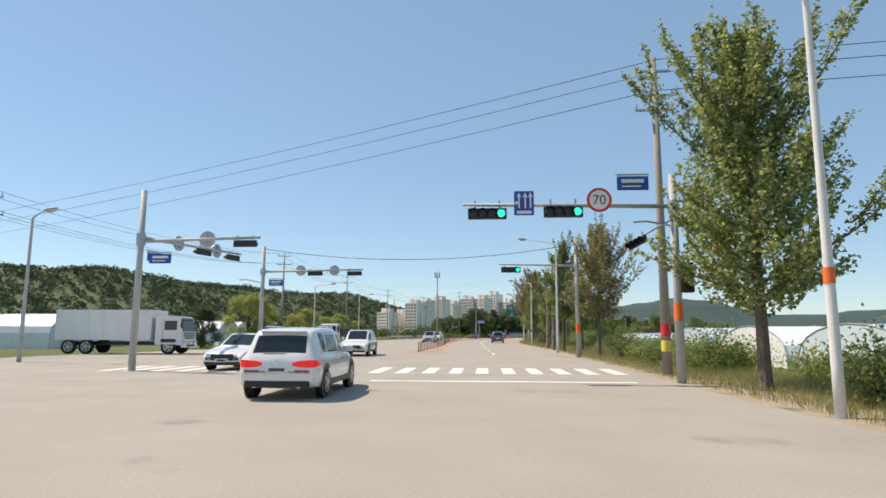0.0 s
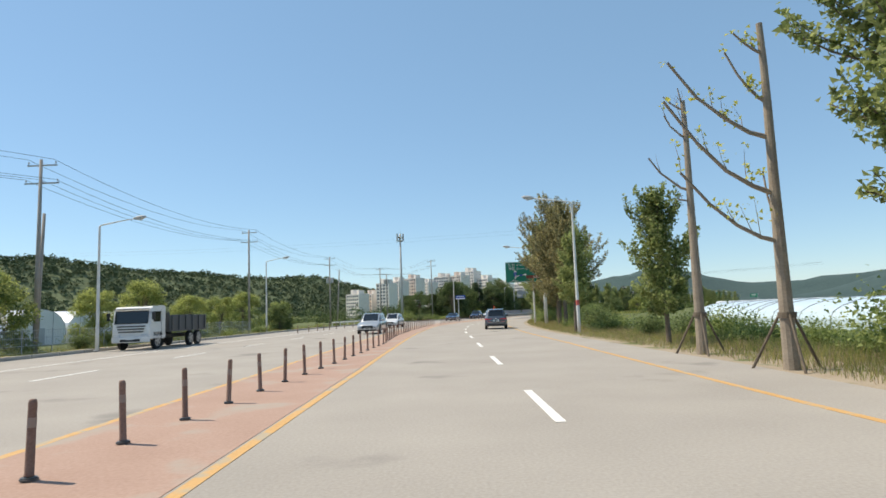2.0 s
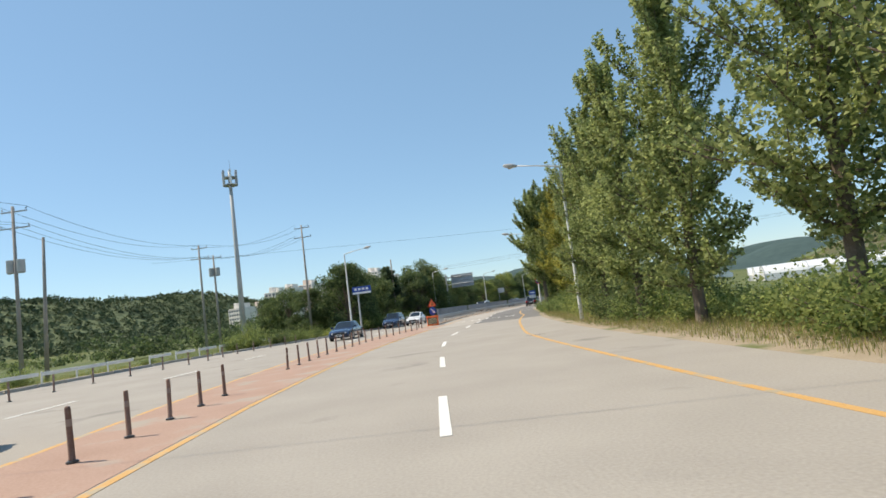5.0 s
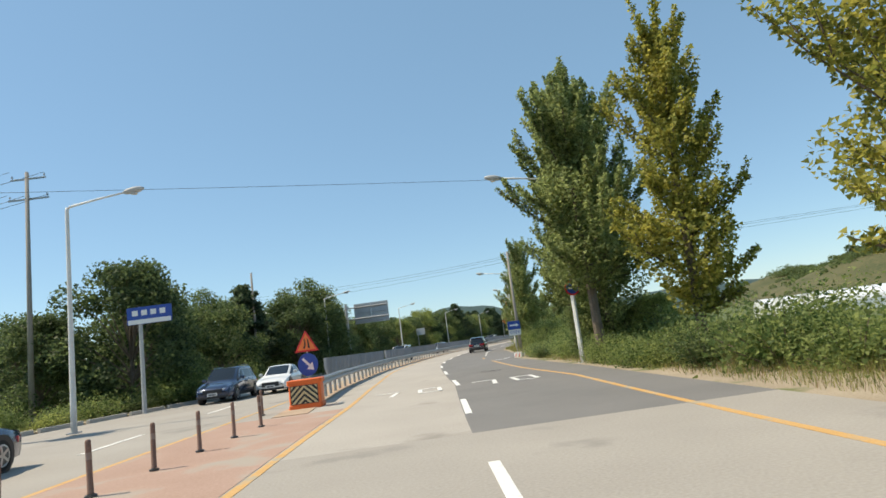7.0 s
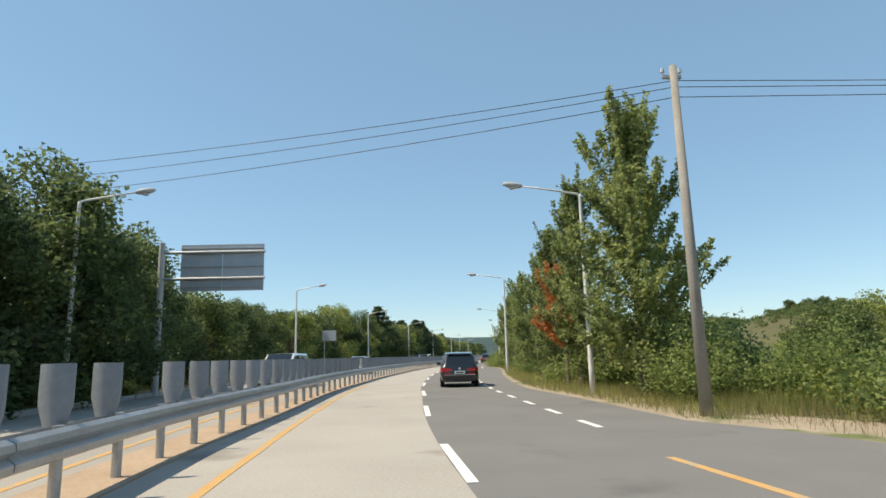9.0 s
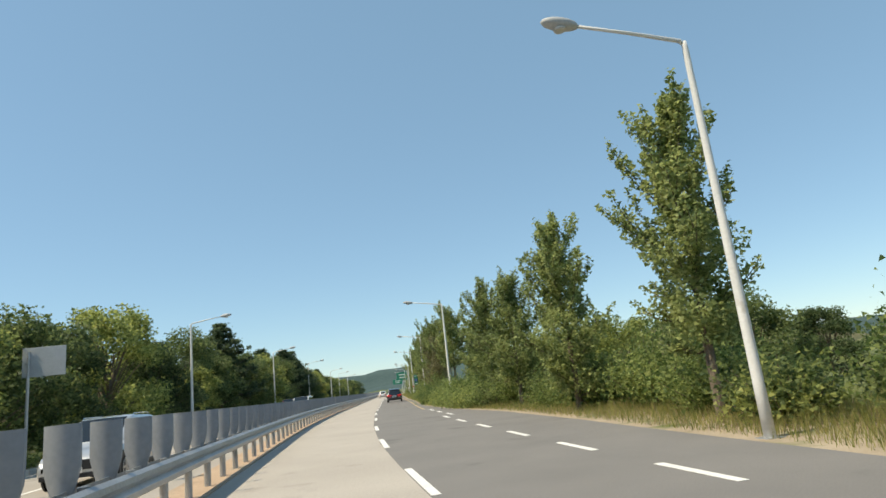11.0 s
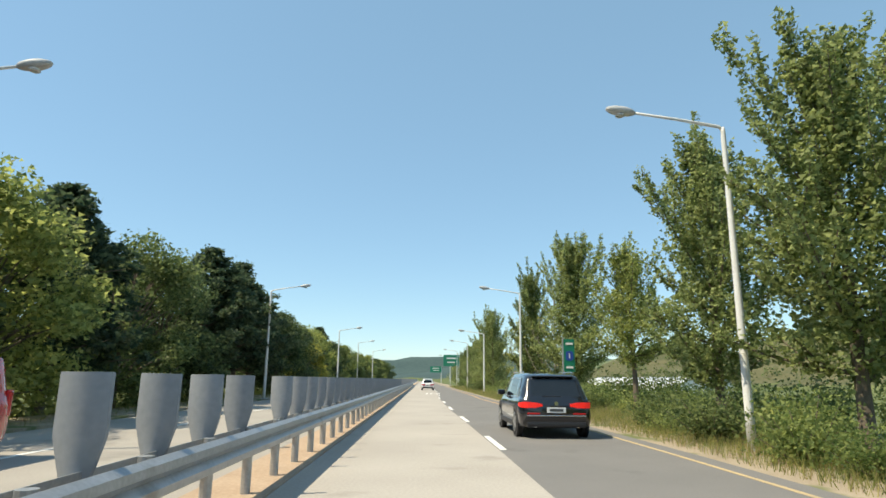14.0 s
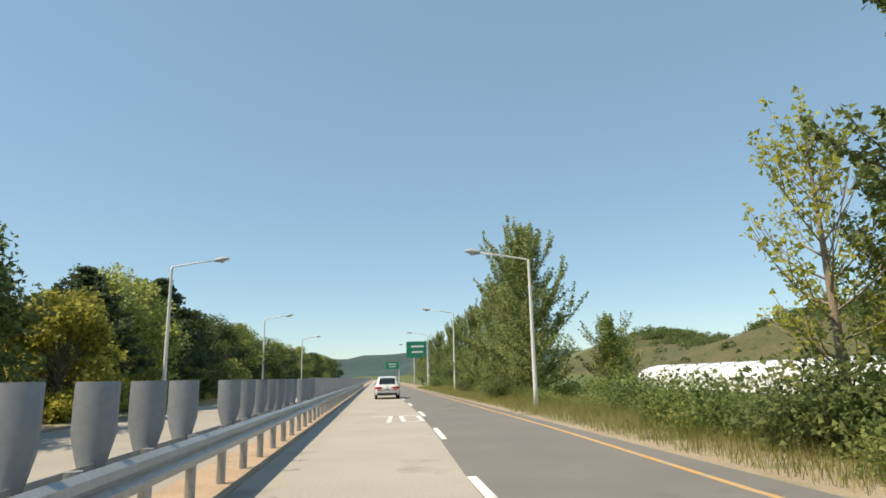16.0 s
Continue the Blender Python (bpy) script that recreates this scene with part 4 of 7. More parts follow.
box_arm = part("street_light", tube([(0, 0, 4.6), (-1.0, 0, 4.8), (-1.5, 0, 4.8)], [0.04, 0.035, 0.05], 10), GALV, bpy.data.objects["signal_pole.002"])

green = root("direction_sign", stand(103.1, 8.15, 0.09) @ Matrix.Diagonal((0.94, 0.92, 0.812, 1)), "large green direction sign on a white post beside the road", "road sign")
part("post", tube([(0, 0.2, -0.1), (0, 0.2, 7.6)], [0.19, 0.16], 18), POLE_PAINT, green, smooth=True)
for z in (5.6, 7.0):
    part("arm", tube([(0, 0.2, z), (-3.9, 0.2, z)], [0.08, 0.07], 12), POLE_PAINT, green)
board = part("board", slab(rounded(4.0, 2.5, 0.08, -2.0, 6.35), 0.04), SIGN_GREEN, green)
for a, b, c, d in ((-3.96, 5.15, 3.92, 0.03), (-3.96, 7.52, 3.92, 0.03)):
    part("edge_line", box((c, 0.006, d), (a + c / 2, -0.005, b + d / 2)), SIGN_WHITE, board)
for text, size, x, z in (("논산", 0.40, -3.35, 7.22), ("Nonsan", 0.28, -2.45, 7.22), ("계룡", 0.40, -3.35, 6.78), ("Gyeryong", 0.28, -2.30, 6.78), ("세종", 0.38, -0.95, 6.50), ("Sejong", 0.26, -0.95, 6.16), ("500m", 0.28, -3.0, 5.32)):
    lettering("lettering", text, size, SIGN_WHITE, board, (x, -0.006, z))
part("arrow", slab([(-3.06, 5.55), (-2.94, 5.55), (-2.94, 6.38), (-2.82, 6.38), (-3.0, 6.62), (-3.18, 6.38), (-3.06, 6.38)], 0.004), SIGN_WHITE, board).location = (0, -0.006, 0)
part("arrow", slab([(-2.96, 5.78), (-2.0, 5.96), (-2.0, 5.84), (-1.8, 6.02), (-2.0, 6.18), (-2.0, 6.06), (-2.98, 5.90)], 0.004), SIGN_WHITE, board).location = (0, -0.007, 0)
for x, z, num in ((-3.0, 6.24, "1"), (-3.0, 5.97, "4"), (-2.42, 5.95, "1")):
    oval = disc(0.15, 0.006, (0, 0, 0), "Y", 26)
    bmesh.ops.transform(oval, matrix=pose(x, -0.014, z) @ Matrix.Diagonal((1.35, 1, 0.85, 1)), verts=oval.verts)
    shield = part("route_shield", oval, SIGN_BLUE, board)
    lettering("numeral", num, 0.2, SIGN_WHITE, shield, (x, -0.019, z))
brown = part("brown_panel", slab(rounded(1.7, 0.38, 0.02, -1.0, 5.72), 0.004), SIGN_BROWN, board)
brown.location = (0, -0.006, 0)
lettering("lettering", "동학사", 0.24, SIGN_WHITE, brown, (-0.85, -0.004, 5.80))
lettering("lettering", "Donghaksa", 0.13, SIGN_WHITE, brown, (-0.85, -0.004, 5.60))

under = root("arrow_sign", stand(180.9, 6.15, -0.02) @ Matrix.Diagonal((0.70, 0.70, 0.86, 1)), "blue arrow sign over a white plate on a thin post", "road sign")
part("post", tube([(0, 0.05, 0), (0, 0.05, 2.75)], [0.035, 0.035], 10), GALV, under)
part("blue_plate", slab(rounded(1.15, 0.62, 0.04, 0, 2.42), 0.02), SIGN_BLUE, under)
part("arrow", slab([(-0.4, 2.36), (0.18, 2.36), (0.18, 2.26), (0.42, 2.42), (0.18, 2.58), (0.18, 2.48), (-0.4, 2.48)], 0.004), SIGN_WHITE, under).location = (0, -0.006, 0)
name_panel = part("white_plate", slab(rounded(1.12, 0.42, 0.03, 0, 1.88), 0.02), SIGN_WHITE, under)
lettering("lettering", "지하통로", 0.27, SIGN_BLUE, name_panel, (0, -0.005, 1.88))

block = root("marker_block", stand(181.9, 6.3, -0.02, -38), "low concrete block with faded red and white stripes", "barrier")
part("body", box((0.55, 0.22, 0.30), (0, 0, 0.15), 0.03), SIGN_WHITE, block)
for x in (-0.16, 0.12):
    part("stripe", slab([(x - 0.05, 0.04), (x + 0.03, 0.04), (x + 0.09, 0.26), (x + 0.01, 0.26)], 0.004), FADED_RED, block).location = (0, -0.114, 0)

nostop = root("round_sign", stand(166.85, 7.0), "round blue no-stopping sign with a red rim", "road sign")
part("post", tube([(0, 0.04, 0), (0, 0.04, 3.3)], [0.035, 0.035], 10), POLE_PAINT, nostop)
part("rim", disc(0.32, 0.02, (0, 0, 3.1), "Y", 30), SIGN_RED, nostop)
part("sign_face", disc(0.255, 0.008, (0, -0.013, 3.1), "Y", 30), SIGN_BLUE, nostop)
part("bar", box((0.32, 0.006, 0.08), (0, -0.02, 3.1)), SIGN_WHITE, nostop)

blue_left = root("direction_board", stand(172, -13.3), "blue and white road sign on a grey post before the trees", "road sign")
part("post", tube([(0, 0.1, 0), (0, 0.1, 5.2)], [0.11, 0.09], 14), POLE_GREY, blue_left)
part("blue_plate", slab(rounded(2.2, 0.85, 0.05, 0.5, 4.75), 0.03), SIGN_BLUE, blue_left)
part("white_strip", box((2.1, 0.006, 0.22), (0.5, -0.005, 4.45)), SIGN_WHITE, blue_left)
for k in range(4):
    part("bar", box((0.28, 0.006, 0.26), (-0.2 + 0.45 * k, -0.005, 4.88)), SIGN_WHITE, blue_left)

back = root("sign_gantry", stand(210.3, -11.2), "back of a large road sign on a steel post", "road sign")
part("post", tube([(0, 0, 0), (0, 0, 7.3)], [0.17, 0.14], 16), POLE_GREY, back)
part("arm", tube([(0, 0, 5.5), (5.0, 0, 5.5)], [0.08, 0.07], 12), GALV, back)
part("arm", tube([(0, 0, 6.8), (5.0, 0, 6.8)], [0.08, 0.07], 12), GALV, back)
for k in range(2):
    part("panel", box((2.0, 0.05, 2.3), (1.9 + 2.02 * k, 0.12, 6.05), 0.01), SIGN_BACK, back)
for z in (5.1, 6.1, 7.0):
    part("rib", box((4.0, 0.06, 0.08), (2.9, 0.06, z), 0.01), GALV, back)
small_back = root("road_sign", stand(246, -11.6), "back of a small square road sign on a post", "road sign")
part("post", tube([(0, 0, 0), (0, 0, 4.4)], [0.06, 0.05], 12), GALV, small_back)
part("panel", box((1.5, 0.05, 1.1), (0.5, 0.08, 4.0), 0.01), SIGN_BACK, small_back)

route = root("route_sign", stand(316.2, 6.5), "narrow green route sign with a blue shield on a post", "road sign")
part("post", tube([(0, 0.05, 0), (0, 0.05, 3.55)], [0.045, 0.04], 12), GALV, route)
part("green_plate", slab(rounded(0.52, 1.55, 0.04, 0.30, 2.72), 0.03), SIGN_GREEN, route)
part("shield", slab(rounded(0.36, 0.46, 0.12, 0.30, 2.70), 0.006), SIGN_BLUE, route).location = (0, -0.019, 0)
lettering("numeral", "1", 0.36, SIGN_WHITE, route, (0.30, -0.024, 2.69))
part("bar", box((0.34, 0.006, 0.10), (0.30, -0.017, 3.28)), SIGN_WHITE, route)
part("bar", box((0.34, 0.006, 0.10), (0.30, -0.017, 2.15)), SIGN_WHITE, route)

for s, lat, w in ((430, 6.6, 3.6), (560, 6.6, 5.0)):
    far = root("direction_sign", stand(s, lat + 1.6), "green direction sign on a post far along the road", "road sign")
    part("post", tube([(0, 0.2, 0), (0, 0.2, 7.2)], [0.17, 0.14], 14), POLE_PAINT, far)
    part("board", slab(rounded(w, 2.6, 0.08, -w / 2, 5.9), 0.04), SIGN_GREEN, far)
    part("lettering_bar", box((w * 0.6, 0.006, 0.3), (-w / 2, -0.005, 6.4)), SIGN_WHITE, far)
    part("lettering_bar", box((w * 0.5, 0.006, 0.25), (-w / 2, -0.005, 5.5)), SIGN_WHITE, far)


# ---- vehicles ----
def wheel(parent, x, y, r, side):
    w = part("wheel", tube([(x - 0.10, y, r), (x - 0.085, y, r), (x + 0.085, y, r), (x + 0.10, y, r)], [r * 0.86, r, r, r * 0.86], 26), TYRE, parent, "black tyre")
    face = x + side * 0.098
    part("rim", disc(r * 0.62, 0.02, (face, y, r), "X", 24, 0.006), DARK_STEEL, w)
    spokes = bmesh.new()
    for k in range(5):
        a = k * math.tau / 5 + 0.3
        add_box(spokes, (0.02, r * 0.16, r * 0.58), (face + side * 0.012, y + math.sin(a) * r * 0.31, r + math.cos(a) * r * 0.31), 0.0, Euler((-a, 0, 0)).to_matrix())
    part("spokes", spokes, RIM, w)
    ringed = bmesh.new()
    n = 26
    rows = [[ringed.verts.new((face + side * dx, y + math.cos(k * math.tau / n) * r * q, r + math.sin(k * math.tau / n) * r * q)) for k in range(n)] for q, dx in ((0.56, 0.012), (0.60, 0.018), (0.66, 0.012))]
    for a, b in zip(rows, rows[1:]):
        for k in range(n):
            ringed.faces.new((a[k], a[(k + 1) % n], b[(k + 1) % n], b[k]))
    part("rim_lip", ringed, RIM, w)


def soft_normals(ob, degrees_):
    """Smooth shading with creases kept where faces meet at more than the angle given."""
    ob.data.polygons.foreach_set("use_smooth", [True] * len(ob.data.polygons))
    ob.data.set_sharp_from_angle(angle=math.radians(degrees_))
    return ob


def car(m, paint, label, length=4.6, width=1.85, height=1.68, kind_="suv", braking=False, wheel_r=0.36, category="car", plate=True, lamp=1.3):
    c = root("car", m, label, category, "vehicles on the road")
    L, w, h = length / 2, width / 2, height
    belt = (0.63 if kind_ == "sedan" else 0.60) * h
    low = 0.24 if kind_ == "suv" else 0.19
    hood = belt - 0.05
    # stations: y, width, underside, shoulder, roof height, roof width, kind of the stretch after it
    top = h - 0.01
    tail = belt - (0.05 if kind_ == "sedan" else 0.0)
    nose = [(L - 0.70, 0.985, low, hood - 0.07, hood - 0.045, 0.70, ""), (L - 0.30, 0.95, low + 0.02, hood - 0.17, hood - 0.13, 0.66, ""), (L - 0.10, 0.89, low + 0.04, hood - 0.27, hood - 0.23, 0.60, ""), (L - 0.02, 0.82, low + 0.10, hood - 0.37, hood - 0.34, 0.55, ""), (L, 0.74, low + 0.18, hood - 0.42, hood - 0.40, 0.5, "")]
    if kind_ == "sedan":
        rows = [(-L, 0.76, low + 0.20, tail - 0.26, tail - 0.22, 0.55, ""), (-L + 0.04, 0.86, low + 0.10, tail - 0.14, tail - 0.08, 0.62, ""), (-L + 0.14, 0.94, low + 0.04, tail - 0.06, tail + 0.02, 0.68, ""), (-L + 0.58, 0.985, low, tail, tail + 0.05, 0.72, ""),
                (-L + 0.66, 0.99, low, tail + 0.01, tail + 0.10, 0.76, "rear"), (-L + 1.28, 1.0, low, belt, top - 0.07, 0.72, ""), (-L + 1.42, 1.0, low, belt, top - 0.03, 0.72, "side"), (-0.16, 1.0, low, belt, top, 0.73, ""), (-0.06, 1.0, low, belt, top, 0.73, "side"),
                (L - 2.16, 1.0, low, belt, top - 0.05, 0.71, "sidefront"), (L - 1.34, 0.995, low, belt - 0.02, hood + 0.10, 0.78, ""), (L - 1.24, 0.995, low, belt - 0.03, hood + 0.01, 0.76, "")] + nose
    elif kind_ == "van":
        rows = [(-L, 0.84, low + 0.16, belt - 0.14, belt - 0.02, 0.80, ""), (-L + 0.04, 0.93, low + 0.08, belt - 0.05, belt + 0.06, 0.82, "rear"), (-L + 0.17, 0.97, low + 0.02, belt, top - 0.16, 0.80, ""), (-L + 0.28, 0.99, low, belt, top - 0.05, 0.82, ""), (-L + 0.42, 1.0, low, belt, top - 0.01, 0.82, "side"),
                (-0.16, 1.0, low, belt, top, 0.83, ""), (-0.06, 1.0, low, belt, top, 0.83, "side"), (L - 1.55, 1.0, low, belt, top - 0.04, 0.81, "sidefront"), (L - 0.72, 0.995, low, belt - 0.05, belt + 0.16, 0.83, ""), (L - 0.60, 0.99, low, belt - 0.08, belt - 0.0, 0.78, ""), (L - 0.28, 0.96, low, belt - 0.22, belt - 0.16, 0.70, ""), (L - 0.08, 0.90, low + 0.04, belt - 0.36, belt - 0.31, 0.62, ""), (L, 0.80, low + 0.12, belt - 0.44, belt - 0.41, 0.55, "")]
    else:
        rows = [(-L, 0.80, low + 0.22, belt - 0.26, belt - 0.20, 0.66, ""), (-L + 0.04, 0.90, low + 0.12, belt - 0.14, belt - 0.06, 0.70, ""), (-L + 0.13, 0.96, low + 0.05, belt - 0.03, belt + 0.06, 0.76, "rear"), (-L + 0.37, 0.985, low + 0.01, belt + 0.01, top - 0.20, 0.71, ""), (-L + 0.41, 0.985, low + 0.01, belt + 0.01, top - 0.13, 0.71, ""), (-L + 0.50, 0.99, low, belt + 0.01, top - 0.085, 0.72, ""), (-L + 0.68, 0.995, low, belt + 0.01, top - 0.05, 0.735, "side"),
                (-L + 1.10, 1.0, low, belt, top - 0.02, 0.74, ""), (-L + 1.20, 1.0, low, belt, top - 0.015, 0.74, "side"), (-0.10, 1.0, low, belt, top, 0.75, ""), (0.0, 1.0, low, belt, top, 0.75, "side"), (L - 2.02, 1.0, low, belt, top - 0.05, 0.73, "sidefront"), (L - 1.28, 0.995, low, belt - 0.02, hood + 0.10, 0.78, ""), (L - 1.18, 0.995, low, belt - 0.03, hood + 0.01, 0.76, "")] + nose

    def half(k, zb, zs, zr, wr):
        low_part = [(0.72 * w * k, zb), (0.95 * w * k, zb + 0.04), (0.99 * w * k, zb + 0.16), (w * k, zb + 0.45 * (zs - zb)), (0.985 * w * k, zs - 0.22 * (zs - zb)), (0.955 * w * k, zs - 0.03), (0.93 * w * k, zs)]
        x0, x1 = 0.93 * w * k, wr * w
        side = [(x0 + (x1 - x0) * q ** 1.15, zs + (zr - 0.035 - zs) * q) for q in (0.10, 0.50, 0.88)]
        return low_part + side + [(x1 - 0.015, zr - 0.03), (x1 - 0.09, zr - 0.004), (0.55 * x1, zr + 0.006), (0.02, zr + 0.012)]

    paint_bm = bmesh.new()
    rings_p, panes = [], {}
    for y, k, zb, zs, zr, wr, _ in rows:
        hp = half(k, zb, zs, zr, wr)
        both = hp + [(-x, z) for x, z in reversed(hp)]
        rings_p.append([paint_bm.verts.new((x, y, z)) for x, z in both])
    n = len(rings_p[0])
    nh = n // 2
    for i in range(len(rows) - 1):
        zone = rows[i][6]
        for k in range(n):
            j = k if k < nh else n - 2 - k
            is_glass = (zone.startswith("side") and j in (7, 8)) or (zone in ("rear", "sidefront") and (j in (11, 12) or k == nh - 1))
            corners = (rings_p[i][k], rings_p[i][(k + 1) % n], rings_p[i + 1][(k + 1) % n], rings_p[i + 1][k])
            if not is_glass:
                paint_bm.faces.new(corners)
            else:
                name = ("side_window" if j in (7, 8) else "rear_window" if zone == "rear" else "windscreen")
                panes.setdefault((name, i, k < nh if name == "side_window" else 0), []).append([v.co.copy() for v in corners])
    paint_bm.faces.new(rings_p[0])
    paint_bm.faces.new(rings_p[-1][::-1])
    bmesh.ops.recalc_face_normals(paint_bm, faces=paint_bm.faces)
    soft_normals(part("body", paint_bm, paint, c), 38)
    for (name, i, _), quads in panes.items():
        glass = bmesh.new()
        for quad in quads:
            glass.faces.new([glass.verts.new(p) for p in quad])
        bmesh.ops.remove_doubles(glass, verts=glass.verts, dist=0.0005)
        for f in glass.faces:
            f.normal_update()
            if f.normal.dot(f.calc_center_median() - Vector((0, 0, 0.6 * h))) < 0:
                f.normal_flip()
        soft_normals(part(name, glass, GLASS, c, "dark tinted window"), 38)
    wb, wt = 0.915 * w, 0.74 * w
    yb1 = L - 1.25 if kind_ != "van" else L - 0.7
    yb0, yt0, yt1 = -L + 0.12, -L + 0.52, L - 2.0
    zt = h - 0.05
    for sx in (1, -1):
        part("mirror", box((0.22, 0.14, 0.16), (sx * (wb + 0.14), yb1 - 0.45, belt + 0.10), 0.04), paint, c)
        ax = w - 0.10
        for y in (-L + 0.88, L - 0.92):
            part("wheel_arch", disc(wheel_r * 1.17, 0.05, (sx * (w - 0.03), y, wheel_r + 0.02), "X", 26), BLACK, c)
            wheel(c, sx * ax, y, wheel_r, sx)
        part("sill", box((0.05, length * 0.5, 0.14), (sx * (w - 0.01), 0, low + 0.10), 0.02), BLACK, c)
        tz = belt - (0.24 if kind_ != "sedan" else 0.30)
        lens = RED_LIT if braking else RED_LENS
        if kind_ == "van":
            part("tail_light", box((0.14, 0.14, 0.50), (sx * (w * 0.93 - 0.06), -L + 0.06, belt - 0.16), 0.04), lens, c, "red tail light")
        else:
            if kind_ == "suv":
                tz += 0.06
                run = [(0.38, -0.014, 0.030), (0.56, -0.016, 0.070), (0.78, -0.008, 0.080), (0.895, 0.040, 0.078), (0.955, 0.125, 0.070), (0.985, 0.34, 0.030)]
                glow_ = bmesh.new()
                rings_ = []
                for x, y, tall_ in run:
                    tall_ *= lamp / 1.2
                    rings_.append([glow_.verts.new((sx * x * w * q, -L + y + d, tz + e * tall_ + 0.012 * (x - 0.4))) for q, d, e in ((1.0, 0.0, -0.9), (1.0, 0.0, 1.0), (0.94, 0.05, 1.0), (0.94, 0.05, -0.9))])
                for one, two in zip(rings_, rings_[1:]):
                    for k in range(4):
                        glow_.faces.new((one[k], one[(k + 1) % 4], two[(k + 1) % 4], two[k]))
                glow_.faces.new(rings_[0])
                glow_.faces.new(rings_[-1][::-1])
                bmesh.ops.recalc_face_normals(glow_, faces=glow_.faces)
                part("tail_light", glow_, lens, c, "red tail light wrapped round the corner")
                part("reflector", box((0.34, 0.02, 0.045), (sx * 0.62 * w, -L - 0.012, low + 0.41), 0.008), RED_LENS, c, "low red reflector bar")
            else:
                lamp_ = [(0.28, tz + 0.07), (0.52, tz + 0.085), (0.66, tz + 0.09), (0.66, tz - 0.09), (0.50, tz - 0.075), (0.34, tz + 0.01)]
                part("tail_light", slab([(sx * x * w / 0.93, tz + lamp * (z - tz)) for x, z in lamp_], 0.06, 0.012), lens, c, "red tail light").location = (0, -L + 0.005, 0)
                part("tail_light_wrap", box((0.09, 0.26, 0.115 * lamp), (sx * (w * 0.925 - 0.045), -L + 0.17, tz + 0.01), 0.025, Euler((0, 0, -sx * 0.32)).to_matrix()), lens, c, "red lens on the flank")
                part("tail_light_inlay", box((0.13, 0.008, 0.022), (sx * 0.56 * w / 0.93, -L - 0.004, tz - 0.02), 0.004), PLATE, c, "pale inner lens")
        part("head_light", box((0.42, 0.20, 0.15), (sx * (w - 0.30), L - 0.20, hood - 0.33), 0.05, Euler((0, 0, -sx * 0.45)).to_matrix()), HEAD_LENS, c, "clear headlight")
        part("door_handle", box((0.03, 0.2, 0.035), (sx * (w - 0.005), -0.35, belt - 0.12), 0.01), CHROME, c)
        part("exhaust", tube([(sx * (w - 0.42), -L + 0.2, low + 0.10), (sx * (w - 0.42), -L - 0.01, low + 0.10)], [0.05, 0.05], 12), CHROME, c)
        if kind_ == "suv":
            part("roof_rail", tube([(sx * 0.70 * w, -L + 0.95, h - 0.03), (sx * 0.70 * w, -L + 1.05, h + 0.012), (sx * 0.71 * w, L - 2.35, h + 0.012), (sx * 0.70 * w, L - 2.22, h - 0.05)], [0.010] * 4, 8), CHROME, c)
    part("bumper", box((width * 0.80, 0.14, 0.15), (0, -L + 0.05, low + 0.13), 0.05), BLACK, c, "black lower bumper")
    part("tailgate_seam", box((width * 0.66, 0.012, 0.012), (0, -L - 0.003, low + 0.40), 0.002), BLACK, c)
    part("trim_strip", box((width * 0.80, 0.04, 0.025), (0, -L - 0.012, low + 0.36), 0.008), CHROME, c)
    part("grille", box((width * 0.50, 0.08, 0.24), (0, L - 0.02, low + 0.34), 0.03), BLACK, c)
    part("front_bumper", box((width * 0.80, 0.10, 0.12), (0, L - 0.04, low + 0.10), 0.03), BLACK, c)
    part("wiper", box((0.5, 0.02, 0.02), (-0.1, yb0 - 0.005, belt + 0.05), 0.004), BLACK, c)
    for y, f in ((-L - 0.012, -1), (L + 0.035, 1)):
        p = part("number_plate", box((0.5, 0.012, 0.14), (0, y if f > 0 else -L - 0.015, belt - 0.30 if f < 0 else low + 0.22), 0.004), PLATE, c)
        part("plate_bar", box((0.36, 0.004, 0.07), (0, (y if f > 0 else -L - 0.015) + f * 0.009, belt - 0.30 if f < 0 else low + 0.22)), DARK_STEEL, p)
    if kind_ == "suv":
        part("roof_spoiler", box((width * 0.58, 0.16, 0.03), (0, -L + 0.40, h - 0.115), 0.012), paint, c)
        for sx in (1, -1):
            z0, z1 = belt + 0.012, belt + 0.88 * (h - 0.10 - belt)
            loop_ = [(0.94, L - 1.42, z0), (0.945, 0.0, z0), (0.94, -L + 0.74, z0 + 0.01), (0.86, -L + 0.72, (z0 + z1) / 2), (0.78, -L + 0.95, z1), (0.785, 0.0, z1 + 0.015), (0.78, L - 2.0, z1 - 0.03), (0.94, L - 1.42, z0)]
            part("window_trim", tube([(sx * x * w, y, z) for x, y, z in loop_], [0.011] * 8, 6), CHROME, c, "chrome window surround")
    part("badge", disc(0.055, 0.012, (0, -L - 0.004, belt - 0.13), "Y", 18), CHROME, c)
    return c


